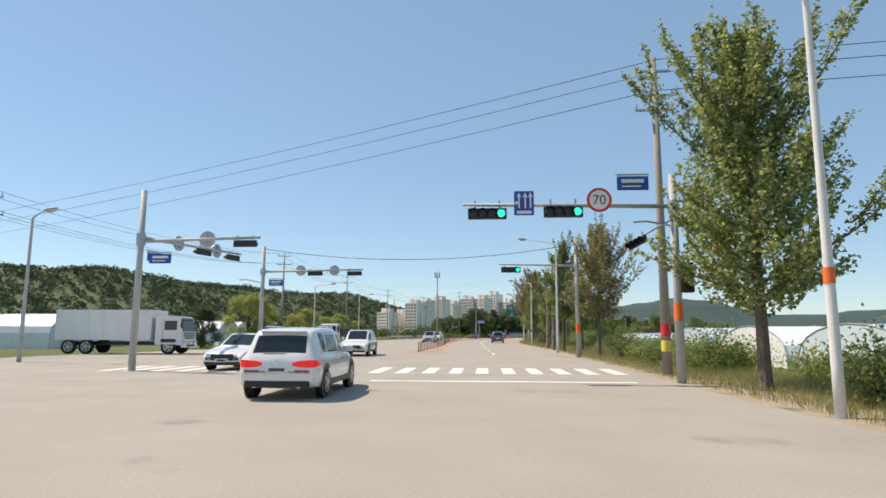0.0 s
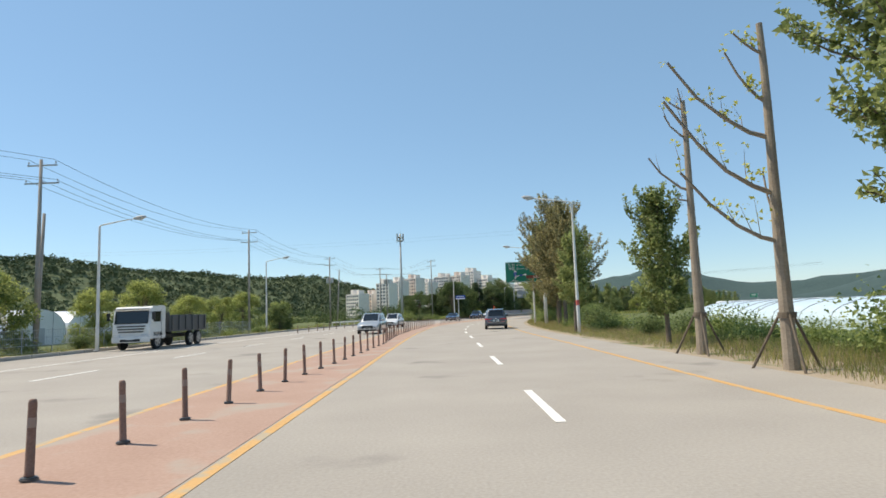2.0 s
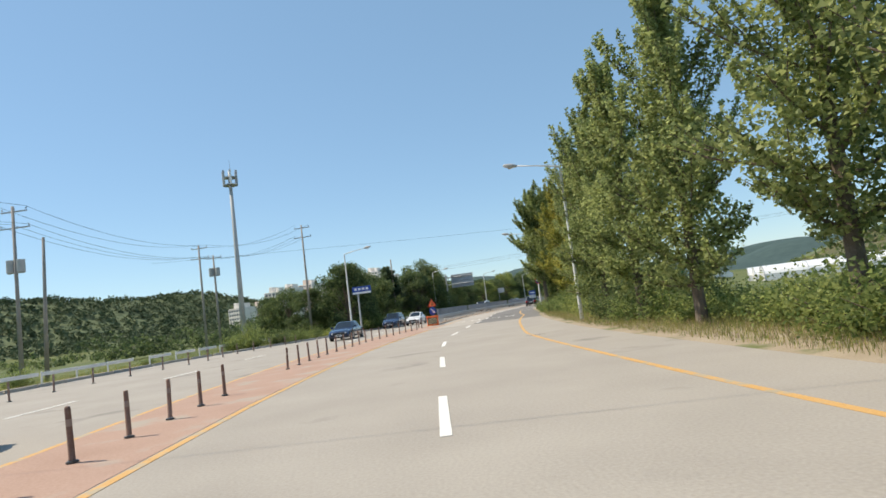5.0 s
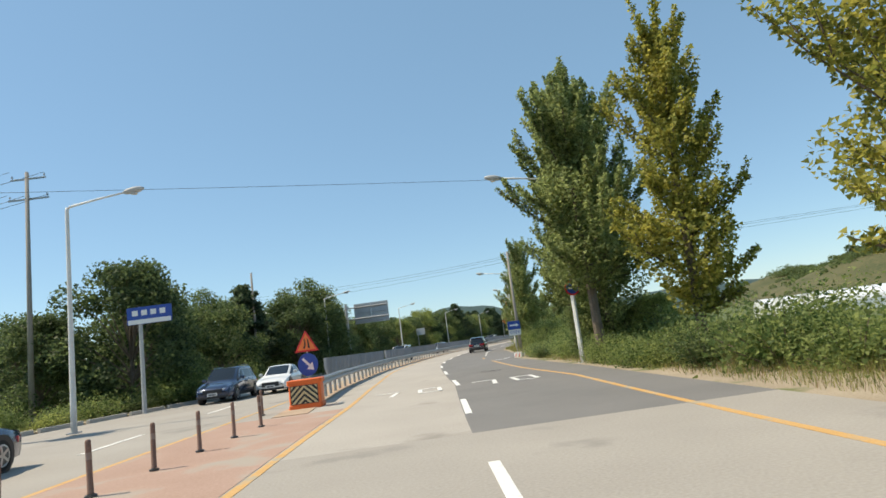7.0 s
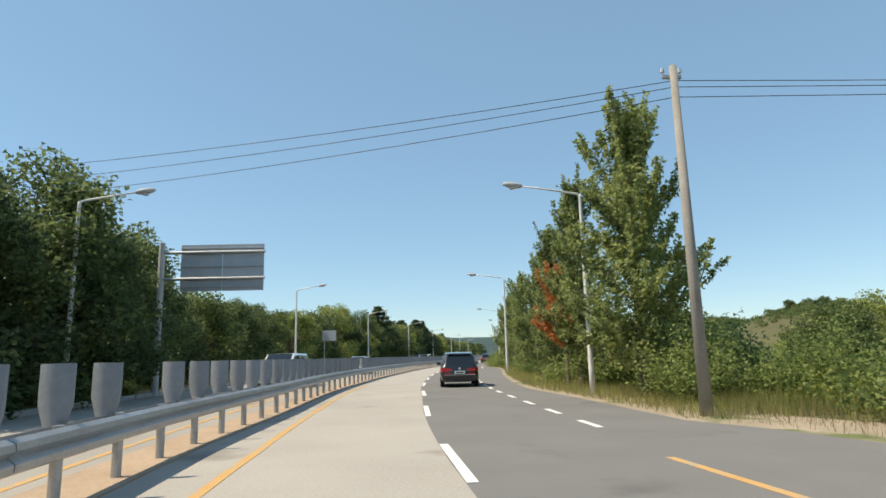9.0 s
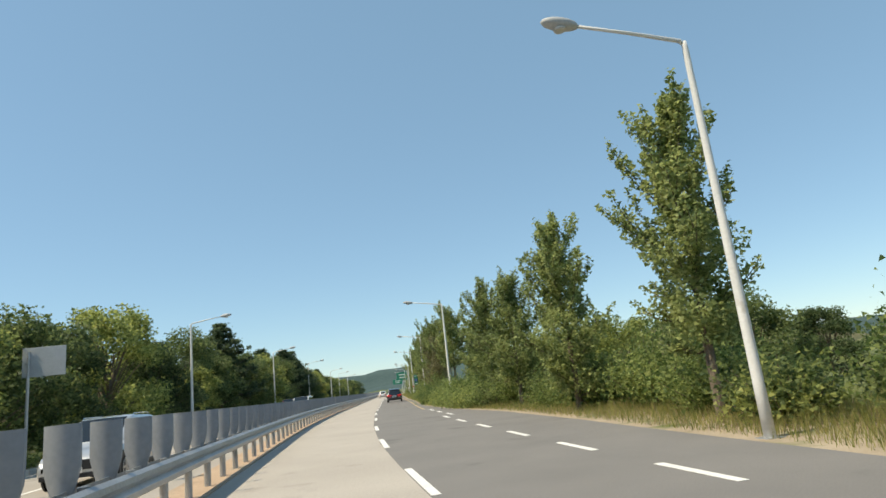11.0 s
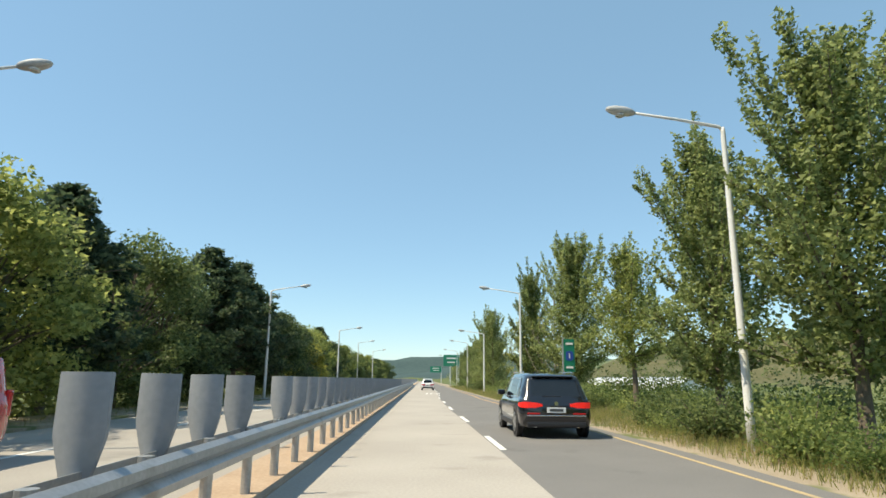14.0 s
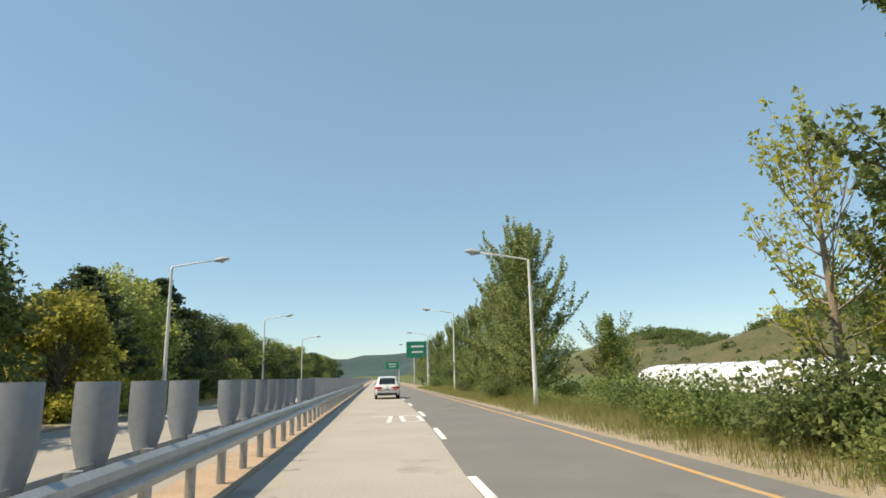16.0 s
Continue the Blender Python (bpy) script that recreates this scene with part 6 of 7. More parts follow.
# distance, offset, height, radius, leaf count, leaf colour, foot of crown, density
RIGHT_TREES = [
    (17.0, 8.2, 10.8, 3.1, 12000, LEAF_GINKGO, 0.20, 1.0), (2.0, 10.0, 9.0, 2.4, 5000, LEAF_GINKGO, 0.2, 0.9),
    (40.0, 8.2, 8.7, 2.65, 8500, LEAF_BROWN, 0.28, 0.9), (51.6, 7.7, 9.5, 2.0, 7500, LEAF_GINKGO, 0.28, 0.9), (53.4, 9.6, 7.4, 1.4, 4500, LEAF_GINKGO, 0.3, 0.9),
    (66.0, 8.3, 6.2, 1.4, 5200, LEAF_GINKGO, 0.2, 1.0), (80.8, 7.7, 6.7, 1.25, 5500, LEAF_GINKGO, 0.3, 0.9), (90.8, 8.6, 9.9, 2.9, 11000, LEAF_BROWN, 0.28, 1.0),
    (97.8, 8.9, 11.6, 3.7, 13000, LEAF_BROWN, 0.2, 1.0), (104.5, 9.4, 8.6, 3.0, 9000, LEAF_BROWN, 0.2, 1.0), (110.9, 8.7, 11.7, 2.8, 9500, LEAF_GINKGO, 0.12, 1.1), (116.8, 8.8, 12.1, 2.7, 9500, LEAF_GINKGO, 0.15, 1.1),
    (123.8, 8.5, 11.6, 2.5, 10000, LEAF_GINKGO, 0.1, 1.2), (129.5, 8.4, 11.6, 2.3, 10000, LEAF_GINKGO, 0.08, 1.2), (136.0, 8.4, 11.4, 2.4, 9000, LEAF_GINKGO, 0.08, 1.1), (143.5, 9.2, 11.2, 2.6, 9000, LEAF_GINKGO, 0.08, 1.1), (151.0, 9.4, 11.0, 2.4, 8000, LEAF_YELLOW, 0.12, 1.0),
    (160.6, 9.3, 11.8, 2.4, 10000, LEAF_YELLOW, 0.12, 1.15), (169.2, 9.0, 13.2, 3.1, 15000, LEAF_GINKGO, 0.08, 1.3), (166.1, 7.6, 12.9, 3.0, 16000, LEAF_GINKGO, 0.23, 1.25),
    (172.4, 8.1, 7.6, 1.9, 9000, LEAF_GINKGO, 0.34, 1.1), (201.2, 8.7, 10.6, 2.6, 13000, LEAF_GINKGO, 0.08, 1.2), (207.0, 8.2, 9.6, 1.7, 6000, LEAF_GINKGO, 0.12, 1.1), (208.6, 8.0, 5.6, 1.4, 5000, LEAF_ORANGE, 0.35, 1.1), (214.5, 8.6, 9.0, 1.7, 6000, LEAF_GINKGO, 0.1, 1.0), (222, 8.8, 8.0, 1.9, 6000, LEAF_GINKGO, 0.1, 1.0),
    (235.0, 9.0, 8.6, 1.9, 6500, LEAF_GINKGO, 0.2, 1.0), (243.4, 8.6, 7.8, 2.1, 7500, LEAF_GINKGO, 0.08, 1.1), (252.0, 8.7, 7.1, 2.2, 7500, LEAF_GINKGO, 0.15, 0.8), (258.6, 8.7, 7.8, 2.1, 8000, LEAF_GINKGO, 0.15, 0.9),
    (268.6, 9.8, 5.6, 1.5, 4500, LEAF_GINKGO, 0.2, 0.9), (275.3, 8.7, 8.6, 2.3, 7500, LEAF_GINKGO, 0.36, 0.9), (285.2, 8.1, 6.5, 2.4, 6000, LEAF_BROWN, 0.15, 0.65), (286.8, 12.0, 5.6, 1.5, 3500, LEAF_LIGHT, 0.45, 0.8),
    (299.4, 8.9, 10.0, 2.9, 12000, LEAF_GINKGO, 0.16, 1.0), (305.6, 8.9, 9.8, 2.8, 10500, LEAF_GINKGO, 0.14, 1.0), (314.0, 9.2, 8.1, 2.4, 6500, LEAF_LIGHT, 0.28, 0.75), (323.3, 8.9, 10.4, 3.0, 12500, LEAF_GINKGO, 0.14, 1.0),
    (337.5, 8.9, 11.0, 2.2, 10000, LEAF_GINKGO, 0.15, 1.1), (340.6, 9.6, 5.0, 1.3, 3000, LEAF_LIGHT, 0.15, 0.7), (341.0, 8.4, 6.9, 1.5, 1300, LEAF_LIME, 0.12, 0.7), (364.0, 13.2, 4.8, 1.8, 4500, LEAF_LIGHT, 0.15, 0.8),
    (365.4, 8.8, 10.9, 3.2, 10000, LEAF_GINKGO, 0.05, 1.1), (371.0, 9.0, 10.0, 2.9, 9000, LEAF_GINKGO, 0.05, 1.1), (378, 9.0, 9.2, 2.6, 8000, LEAF_GINKGO, 0.05, 1.0), (388, 9.2, 8.4, 2.4, 7000, LEAF_GINKGO, 0.05, 1.0), (398, 9.2, 8.2, 2.4, 6000, LEAF_GINKGO, 0.05, 1.0),
    (410, 9.4, 8.2, 2.6, 6000, LEAF_GINKGO, 0.05, 1.0), (424, 9.4, 8.4, 2.6, 6000, LEAF_GINKGO, 0.05, 1.0), (440, 9.4, 8.0, 2.8, 6000, LEAF_GINKGO, 0.05, 1.0), (460, 9.4, 8.0, 3.0, 6000, LEAF_GINKGO, 0.05, 1.0),
]
rng0 = random.Random(7)
for i, (s, lat, h, r, n, leaf, foot, dens) in enumerate(RIGHT_TREES):
    text = TURN_T if leaf is LEAF_BROWN else YELL_T if leaf is LEAF_YELLOW else "sparse young tree with lime yellow leaves and a bare top" if leaf is LEAF_LIME else "small tree with dead orange leaves beside a lamp" if leaf is LEAF_ORANGE else "young light green tree with loose branches" if leaf is LEAF_LIGHT else GREEN_T
    ginkgo(100 + i, stand(s, lat, -0.1, rng0.uniform(0, 360)), h * 0.97, r * (1.24 if s < 150 else 1.14), int(n * (3.4 if n == 1300 else 2.15)), leaf, text, foot, dens, 0.3 if n == 1300 else 0.0, BARK_PALE if n == 1300 else BARK)
pruned(31, stand(61.2, 7.6, -0.1, 0), 7.9, "lopped bare tree held by wooden stakes", ((0.64, 0.145, 0.14, 172), (0.85, 0.08, 0.09, 185), (0.965, 0.07, 0.06, 165), (0.98, 0.02, 0.07, 200), (0.60, 0.05, 0.005, 190)))
pruned(32, stand(56.3, 7.5, -0.1, 0), 8.0, "lopped bare tree with long rising limbs and stakes", ((0.363, 0.255, 0.21, 176), (0.497, 0.30, 0.275, 183), (0.66, 0.27, 0.236, 178), (0.764, 0.10, 0.16, 170), (0.91, 0.083, 0.06, 186), (0.42, 0.03, 0.15, 120)), 5)
pruned(33, stand(329.4, 9.0, -0.1, 20), 7.6, "nearly bare tree with a few yellow leaves", tuple((0.10 + 0.026 * k, 0.30 - 0.009 * k, 0.42 - 0.007 * k, 137 * k) for k in range(26)), 2, 0.10, False)

# left side: a wall of pines and broad trees behind the far lanes
seeds = [broadleaf(201, stand(177.0, -16.4, -0.1), 8.2, 3.2, 9500, LEAF_DARK, "dark green broad tree behind the far kerb"),
         broadleaf(202, stand(183.5, -18.5, -0.1, 70), 8.0, 3.4, 9500, LEAF_MID, "green broad tree behind the far kerb"),
         broadleaf(203, stand(206.5, -15.0, -0.1, 20), 10.6, 3.6, 11000, LEAF_MID, "tall green broad tree behind the far kerb"),
         pine(204, stand(195.5, -16.6, -0.1), 9.2, 3.2, 9000, "dark green pine behind the far kerb"),
         pine(205, stand(290.0, -15.2, -0.1, 50), 11.0, 3.9, 11000, "tall dark pine behind the far kerb"),
         broadleaf(206, stand(357.8, -13.6, -0.1), 5.6, 2.1, 6500, LEAF_YELLOW, "low tree with yellowing orange crown behind the far kerb"),
         broadleaf(207, stand(263.0, -15.4, -0.1), 8.8, 3.3, 9500, LEAF_LIGHT, "light green broad tree behind the far kerb")]
D1, D2, D3, P1, P2, YL, LG = seeds
ROW = [(189, -16, D2, 0.95), (199.5, -13.4, D1, 1.05), (204.0, -13.4, D2, 1.02), (208.6, -13.2, D1, 0.98), (201.5, -19, P1, 1.0), (213.5, -15.0, D3, 1.0), (219, -16.5, D1, 0.98), (225, -15.6, D2, 0.92), (231.5, -15.4, D1, 0.86), (238, -15.8, D3, 0.75), (244.5, -15, LG, 0.86), (251, -15.6, D2, 0.98), (257, -15.8, D1, 0.96),
       (269.5, -15.0, D1, 0.92), (273.5, -15.8, P1, 0.95), (277.8, -14.8, LG, 0.72), (281, -16.4, D3, 1.04), (285.5, -15.4, D2, 1.02), (296, -14.6, D3, 0.90), (301, -15.2, D2, 1.1), (306.5, -14.8, LG, 1.05), (311.8, -15.4, P1, 1.2), (317.5, -15.4, D3, 0.96), (323.5, -16, D1, 1.1), (329.5, -15.4, P2, 1.12), (335, -15.0, P2, 1.12), (340.5, -15.4, P2, 1.0), (345.5, -14.8, D1, 1.04), (351, -15.4, D2, 1.1), (363, -15.2, P2, 0.8), (368, -15.2, LG, 1.05), (374, -15.2, P1, 1.1), (380, -15.4, D1, 0.94), (386.5, -15.4, D3, 0.82), (393, -15.2, LG, 0.95), (399.5, -15.6, D1, 0.9), (407, -15.4, D2, 1.0), (415, -15.2, LG, 0.9), (424, -15.4, P2, 0.75), (434, -15.4, D1, 0.9), (445, -15.4, LG, 1.0), (458, -15.4, D2, 1.0), (472, -15.4, D1, 1.0), (490, -15.4, LG, 1.0), (510, -15.4, D2, 1.1), (535, -15.4, D1, 1.1)]
for i, (s, lat, of, k) in enumerate(ROW):
    copy_thing(of, stand(s, lat, -0.1, 67 * i)).scale = (0.94 * k, 0.94 * k, 0.87 * k)
for i in range(20):
    s = 188 + i * 10.4
    of = (P1, D3, D1, P2, D2)[i % 5]
    k = 0.86 + 0.10 * math.sin(i * 2.1)
    copy_thing(of, stand(s, -21.5 - 1.4 * math.sin(i * 1.3), -0.3, 40 * i)).scale = (k, k, k)
# small field trees behind the verge after the side entry
for i in range(16):
    s, lat = 203 + 3.4 * i, 17 + 5 * math.sin(i * 1.9) + 0.25 * i
    k = 0.50 + 0.12 * math.sin(i * 2.7)
    copy_thing((D2, LG, D1)[i % 3], stand(s, lat, -0.6, 80 * i)).scale = (k, k, 0.9 * k)
for i, (s, lat) in enumerate(((263, 12.5), (266, 15), (270, 13.5), (273.5, 16.5), (277, 13.5), (281, 15.5), (259, 14.5), (249, 13.5))):
    k = 0.56 + 0.07 * math.sin(i * 2.3)
    copy_thing((D2, LG, D1)[i % 3], stand(s, lat, -0.5, 70 * i)).scale = (k, k, 0.9 * k)
# vines and saplings round the lamp on the bend
for i, (s, lat, k, h) in enumerate(((170.2, 8.6, 0.36, 0.46), (168.4, 10.8, 0.3, 0.34))):
    copy_thing((D2, LG)[i % 2], stand(s, lat, -0.5, 70 * i)).scale = (k, k, h)
# trees along the crest of the dry slope
for i in range(18):
    x, y = 300 + 2.4 * i + 5 * math.sin(i * 2.2), 326 + 2.6 * i + 7 * math.cos(i * 1.7)
    k = 0.62 + 0.16 * math.sin(i * 3.1)
    copy_thing((D1, D2, LG, D3)[i % 4], pose(x, y, height_at(x, y) - 0.3, 0, 0, 50 * i)).scale = (k, k, k)
# trees past the median bend and beyond the side fields
for i, (s, lat, of, k) in enumerate([(181, -26, D3, 0.68), (186, -31, D1, 0.75), (190.5, -24, D2, 0.75), (205, -29, D3, 0.75), (213, -30, D1, 0.8), (196, -37, D2, 0.75), (176, -21, D1, 0.72), (120, -26, D2, 0.45), (92, -26.5, LG, 0.62), (99.5, -26.5, LG, 0.5), (106, -26.5, LG, 0.5), (86, -26, LG, 0.5), (78, -27, LG, 0.6), (72, -27, LG, 0.72), (128, -30, LG, 0.5), (66, -30, D1, 0.55), (118.5, -30.5, LG, 0.62)]):
    copy_thing(of, stand(s, lat, -0.3, 50 * i)).scale = (k, k, k)

# ---- hedges and grass of the verge ----
def shrub(seed, m, height, radius, leaves, material, label, group="verge shrubs", leaf=0.053):
    rng = np.random.default_rng(seed)
    t = root("shrub", m, label, "shrub", group)
    wood = bmesh.new()
    cards = []
    for i in range(16):
        az, q = i * 2.399, math.sqrt((i + 0.5) / 16)
        tip = np.array([radius * q * math.cos(az), radius * q * math.sin(az), height * (1 - 0.5 * q * q) * rng.uniform(0.55, 1.05)])
        add_tube(wood, [(0.1 * math.cos(az), 0.1 * math.sin(az), 0), tuple(tip * 0.6), tuple(tip)], [0.022, 0.014, 0.005], 4, cap=False)
        n = leaves // 16
        u = rng.uniform(0.12, 1.05, (n, 1))
        cards.append(tip * u + rng.normal(size=(n, 3)) * (0.13 + 0.16 * u) * np.array([1, 1, 0.8]))
    pts = np.concatenate(cards)
    pts[:, 2] = np.maximum(pts[:, 2], 0.03)
    part("stem", wood, BARK, t)
    leaf_mesh("leaves", leaf_cards(rng, pts, leaf), material, t)
    return t


hedges = [shrub(301, stand(30, 9.2, -0.1), 1.5, 1.3, 3700, SHRUB, "dense green verge shrub"), shrub(302, stand(33, 9.4, -0.1), 1.15, 1.4, 3700, SHRUB, "low green verge shrub"),
          shrub(303, stand(36, 9.0, -0.1), 1.9, 1.2, 3900, LEAF_MID, "tall dark green verge shrub"), shrub(304, stand(27, 9.6, -0.1), 1.0, 1.1, 3200, LEAF_LIGHT, "low light green weeds on the verge")]
tall = shrub(305, stand(201, 11.5, -0.1), 2.7, 1.9, 7600, SHRUB, "tall dense green thicket on the verge", leaf=0.055)
rng1 = random.Random(11)
# distance from, to, first and last offset, scale, spacing
HEDGES = [(160, 167, 6.3, 7.1, 0.55, 0.5), (158, 181, 6.9, 9.6, 0.72, 0.75), (112, 160, 7.4, 9.6, 0.9, 1.5), (-8, 178, 8.0, 11.5, 0.85, 2.3), (8, 60, 8.6, 13, 1.0, 2.6), (60, 104, 8.2, 11.5, 0.78, 2.6), (104, 176, 8.0, 12.0, 1.0, 2.6), (183, 190, 10.2, 13.0, 1.0, 1.8), (166, 178, 7.5, 10.5, 0.6, 0.8), (183, 193, 10.0, 14.5, 0.85, 0.7), (192, 214, 8.2, 12.5, 1.35, 1.0), (198, 262, 7.9, 11, 1.15, 1.9), (226, 297, 7.3, 9.5, 1.28, 1.7), (256, 286, 6.45, 7.5, 0.8, 0.75), (262, 297, 7.0, 9.2, 1.12, 1.7), (297, 308, 7.0, 8.4, 0.7, 1.2), (306, 400, 7.6, 12, 0.72, 2.2), (318, 352, 7.3, 10.5, 0.62, 0.8), (303, 336, 9.5, 15, 0.95, 1.1), (330, 420, 8.2, 13, 0.9, 2.6)]
BEHIND = []
for s0, s1, l0, l1, size, gap in HEDGES:
    s = s0
    while s < s1:
        k = 1.16 * size * rng1.uniform(0.72, 1.25)
        lat = RIGHT_EDGE(s) - 5.7 + rng1.uniform(l0, l1)
        if not (178.5 < s < 193.5 and lat < 9.6):
            of, k = (tall, 0.6 * k) if k > 1.3 else (rng1.choice(hedges), k)
            m, size_ = stand(s, lat, -0.12, rng1.uniform(0, 360)), (k, k, k * rng1.uniform(0.85, 1.15))
            if lat - RIGHT_EDGE(s) + 5.7 > 9.3:
                BEHIND.append((of, m @ Matrix.Diagonal((*size_, 1))))
            else:
                copy_thing(of, m).scale = size_
        s += 1.75 * gap * rng1.uniform(0.7, 1.35)
# the shrubs behind the front row stand so close that they are one thicket
points, slots, paints = [], [], [SHRUB, LEAF_MID, LEAF_LIGHT]
for of, m in BEHIND:
    leaves_ = next(ch for ch in of.children if ch.name.startswith("leaves")).data
    co = np.empty(3 * len(leaves_.vertices), np.float32)
    leaves_.vertices.foreach_get("co", co)
    m = np.array(m)
    points.append(co.reshape(-1, 3) @ m[:3, :3].T + m[:3, 3])
    slots.append(np.full(len(leaves_.polygons), paints.index(leaves_.materials[0]), np.int32))
thicket = leaf_mesh("thicket", np.concatenate(points), SHRUB, None)
for paint in paints[1:]:
    thicket.data.materials.append(paint)
thicket.data.polygons.foreach_set("material_index", np.concatenate(slots))
tagged(thicket, "unbroken green thicket behind the verge shrubs", "thicket", kind="stuff")
for i, (s, lat) in enumerate(((181.9, 7.3), (182.6, 8.3), (180.6, 8.1), (179.2, 7.4), (177.6, 7.2), (178.2, 8.4), (176.2, 7.0), (183.6, 9.3))):
    k = 0.72 + 0.14 * math.sin(i * 2.9)
    copy_thing(hedges[i % 4], stand(s, lat, -0.12, 63 * i)).scale = (k, k, 0.9 * k)
for i in range(34):
    s = 159 + i * 1.55 + rng1.uniform(-0.4, 0.4)
    k = rng1.uniform(0.6, 1.15)
    copy_thing(tall if i % 5 == 1 else hedges[i % 4], stand(s, LEFT_EDGE(s) - rng1.uniform(1.0, 3.2), -0.05, rng1.uniform(0, 360))).scale = (k, k, k * 0.9)
for i in range(32):
    s = 62 + i * 9.8 + rng1.uniform(-1, 1)
    k = rng1.uniform(0.5, 0.95)
    copy_thing(hedges[i % 4], stand(s, LEFT_EDGE(s) - rng1.uniform(2.2, 4.5), -0.05, rng1.uniform(0, 360))).scale = (k, k, k * 0.85)


def grass_band(name, seed, s0, s1, left, right, count, height, material, label):
    rng = np.random.default_rng(seed)
    s = rng.uniform(s0, s1, count)
    q = rng.uniform(0, 1, count) ** 0.8
    pts = np.empty((count, 3, 3))
    lat = np.array([left(a) for a in s]) * (1 - q) + np.array([right(a) for a in s]) * q
    hx, lx, ly = np.interp(s, LINE_S, LINE_H), np.interp(s, LINE_S, LINE_X), np.interp(s, LINE_S, LINE_Y)
    x, y = lx + np.cos(hx) * lat, ly - np.sin(hx) * lat
    az, h = rng.uniform(0, 6.28, count), height * rng.uniform(0.45, 1.3, count) * (0.45 + 0.55 * q)
    w = 0.004 + 0.006 * rng.uniform(0, 1, count)
    pts[:, 0] = np.stack([x - w * np.cos(az), y - w * np.sin(az), np.full(count, -0.03)], -1)
    pts[:, 1] = np.stack([x + w * np.cos(az), y + w * np.sin(az), np.full(count, -0.03)], -1)
    lean = rng.normal(size=(count, 2)) * 0.28 * h[:, None]
    pts[:, 2] = np.stack([x + lean[:, 0], y + lean[:, 1], h], -1)
    me = bpy.data.meshes.new(name)
    me.vertices.add(3 * count)
    me.vertices.foreach_set("co", pts.astype(np.float32).ravel())
    me.loops.add(3 * count)
    me.loops.foreach_set("vertex_index", np.arange(3 * count, dtype=np.int32))
    me.polygons.add(count)
    me.polygons.foreach_set("loop_start", np.arange(0, 3 * count, 3, dtype=np.int32))
    me.materials.append(material)
    me.update(calc_edges=True)
    return tagged(new(name, me), label, "grass", kind="stuff")


EDGE_R = lambda s: RIGHT_EDGE(s) + 0.35
grass_band("verge_grass", 41, -10, 178, EDGE_R, lambda s: RIGHT_EDGE(s) + 4.5, 110000, 0.38, GRASS, "green and yellow roadside grass")
grass_band("verge_grass", 42, 194, 420, lambda s: RIGHT_EDGE(s) + 0.25, lambda s: RIGHT_EDGE(s) + 4.5, 150000, 0.55, GRASS, "tall roadside grass and weeds")
grass_band("dry_grass", 43, -10, 420, EDGE_R, lambda s: RIGHT_EDGE(s) + 3.5, 60000, 0.42, DRY_GRASS, "dry straw-coloured roadside grass")
grass_band("far_verge_grass", 44, 62, 400, lambda s: LEFT_EDGE(s) - 0.4, lambda s: LEFT_EDGE(s) - 6, 70000, 0.45, GRASS, "grass beyond the far kerb")
grass_band("island_grass", 45, 43, 57, lambda s: -13.3, lambda s: -14.6, 2500, 0.2, DRY_GRASS, "dry grass on the traffic island")
grass_band("field_grass", 46, 178, 196, lambda s: 10.5, lambda s: 24.0, 16000, 0.5, GRASS, "tall field grass past the side entry")


# ---- greenhouses, fence, flats, far woods ----
def greenhouse(m, width, length, height, film, label):
    g = root("greenhouse", m, label, "greenhouse", "greenhouses")
    bm = bmesh.new()
    arc = [(-width / 2, 0), (-width / 2, height * 0.45)] + [(-width / 2 * math.cos(a), height * 0.45 + height * 0.55 * math.sin(a)) for a in np.linspace(0.35, math.pi - 0.35, 9)] + [(width / 2, height * 0.45), (width / 2, 0)]
    rows = [[bm.verts.new((x, y, z)) for x, z in arc] for y in (-length / 2, length / 2)]
    for k in range(len(arc) - 1):
        bm.faces.new((rows[0][k], rows[0][k + 1], rows[1][k + 1], rows[1][k]))
    bm.faces.new(rows[0])
    bm.faces.new(rows[1][::-1])
    bmesh.ops.recalc_face_normals(bm, faces=bm.faces)
    part("film_cover", bm, film, g)
    for k in range(5):
        y = -length / 2 + k * length / 4
        part("hoop", tube([(x * 1.005, y, z * 1.005) for x, z in arc], [0.035] * len(arc), 6), GALV, g)
    for x in (-width / 4, 0, width / 4):
        part("end_post", tube([(x, -length / 2 - 0.03, 0), (x, -length / 2 - 0.03, height * 0.9)], [0.03, 0.03], 6), GALV, g)
    part("door", box((1.4, 0.06, 1.9), (0, -length / 2 - 0.06, 0.95), 0.01), SIGN_BACK, g)
    return g


for k in range(7):
    greenhouse(stand(66 + k * 9.2, -60 - 2 * (k % 2), -0.4, 92), 8.2, 30, 3.9, FILM, "white film greenhouse with a rounded roof")
for k in range(5):
    greenhouse(stand(20 + k * 8.5, -74, -0.4, 91), 8.0, 34, 3.8, FILM, "white film greenhouse with a rounded roof")
for k in range(5):
    greenhouse(stand(42 + k * 13.5, 26.0, -0.7, 0), 7.6, 13.44, 2.25, BLUE_FILM, "low pale blue film greenhouse beyond the verge")
for k in range(4):
    greenhouse(stand(16 + 9 * k, 22.0, -0.7, 90), 8.0, 14.0, 2.6, BLUE_FILM if k % 2 else FILM, "low film greenhouse behind the shrubs")
for k in range(3):
    greenhouse(stand(368 + 12 * k, 34.0, -0.4, 12), 8.0, 11.5, 2.6, FILM, "low white greenhouse below the slope")
for k in range(3):
    greenhouse(stand(214 + 9 * k, 52, -0.6, 85), 8.0, 24, 2.4, FILM, "white greenhouse across the field")

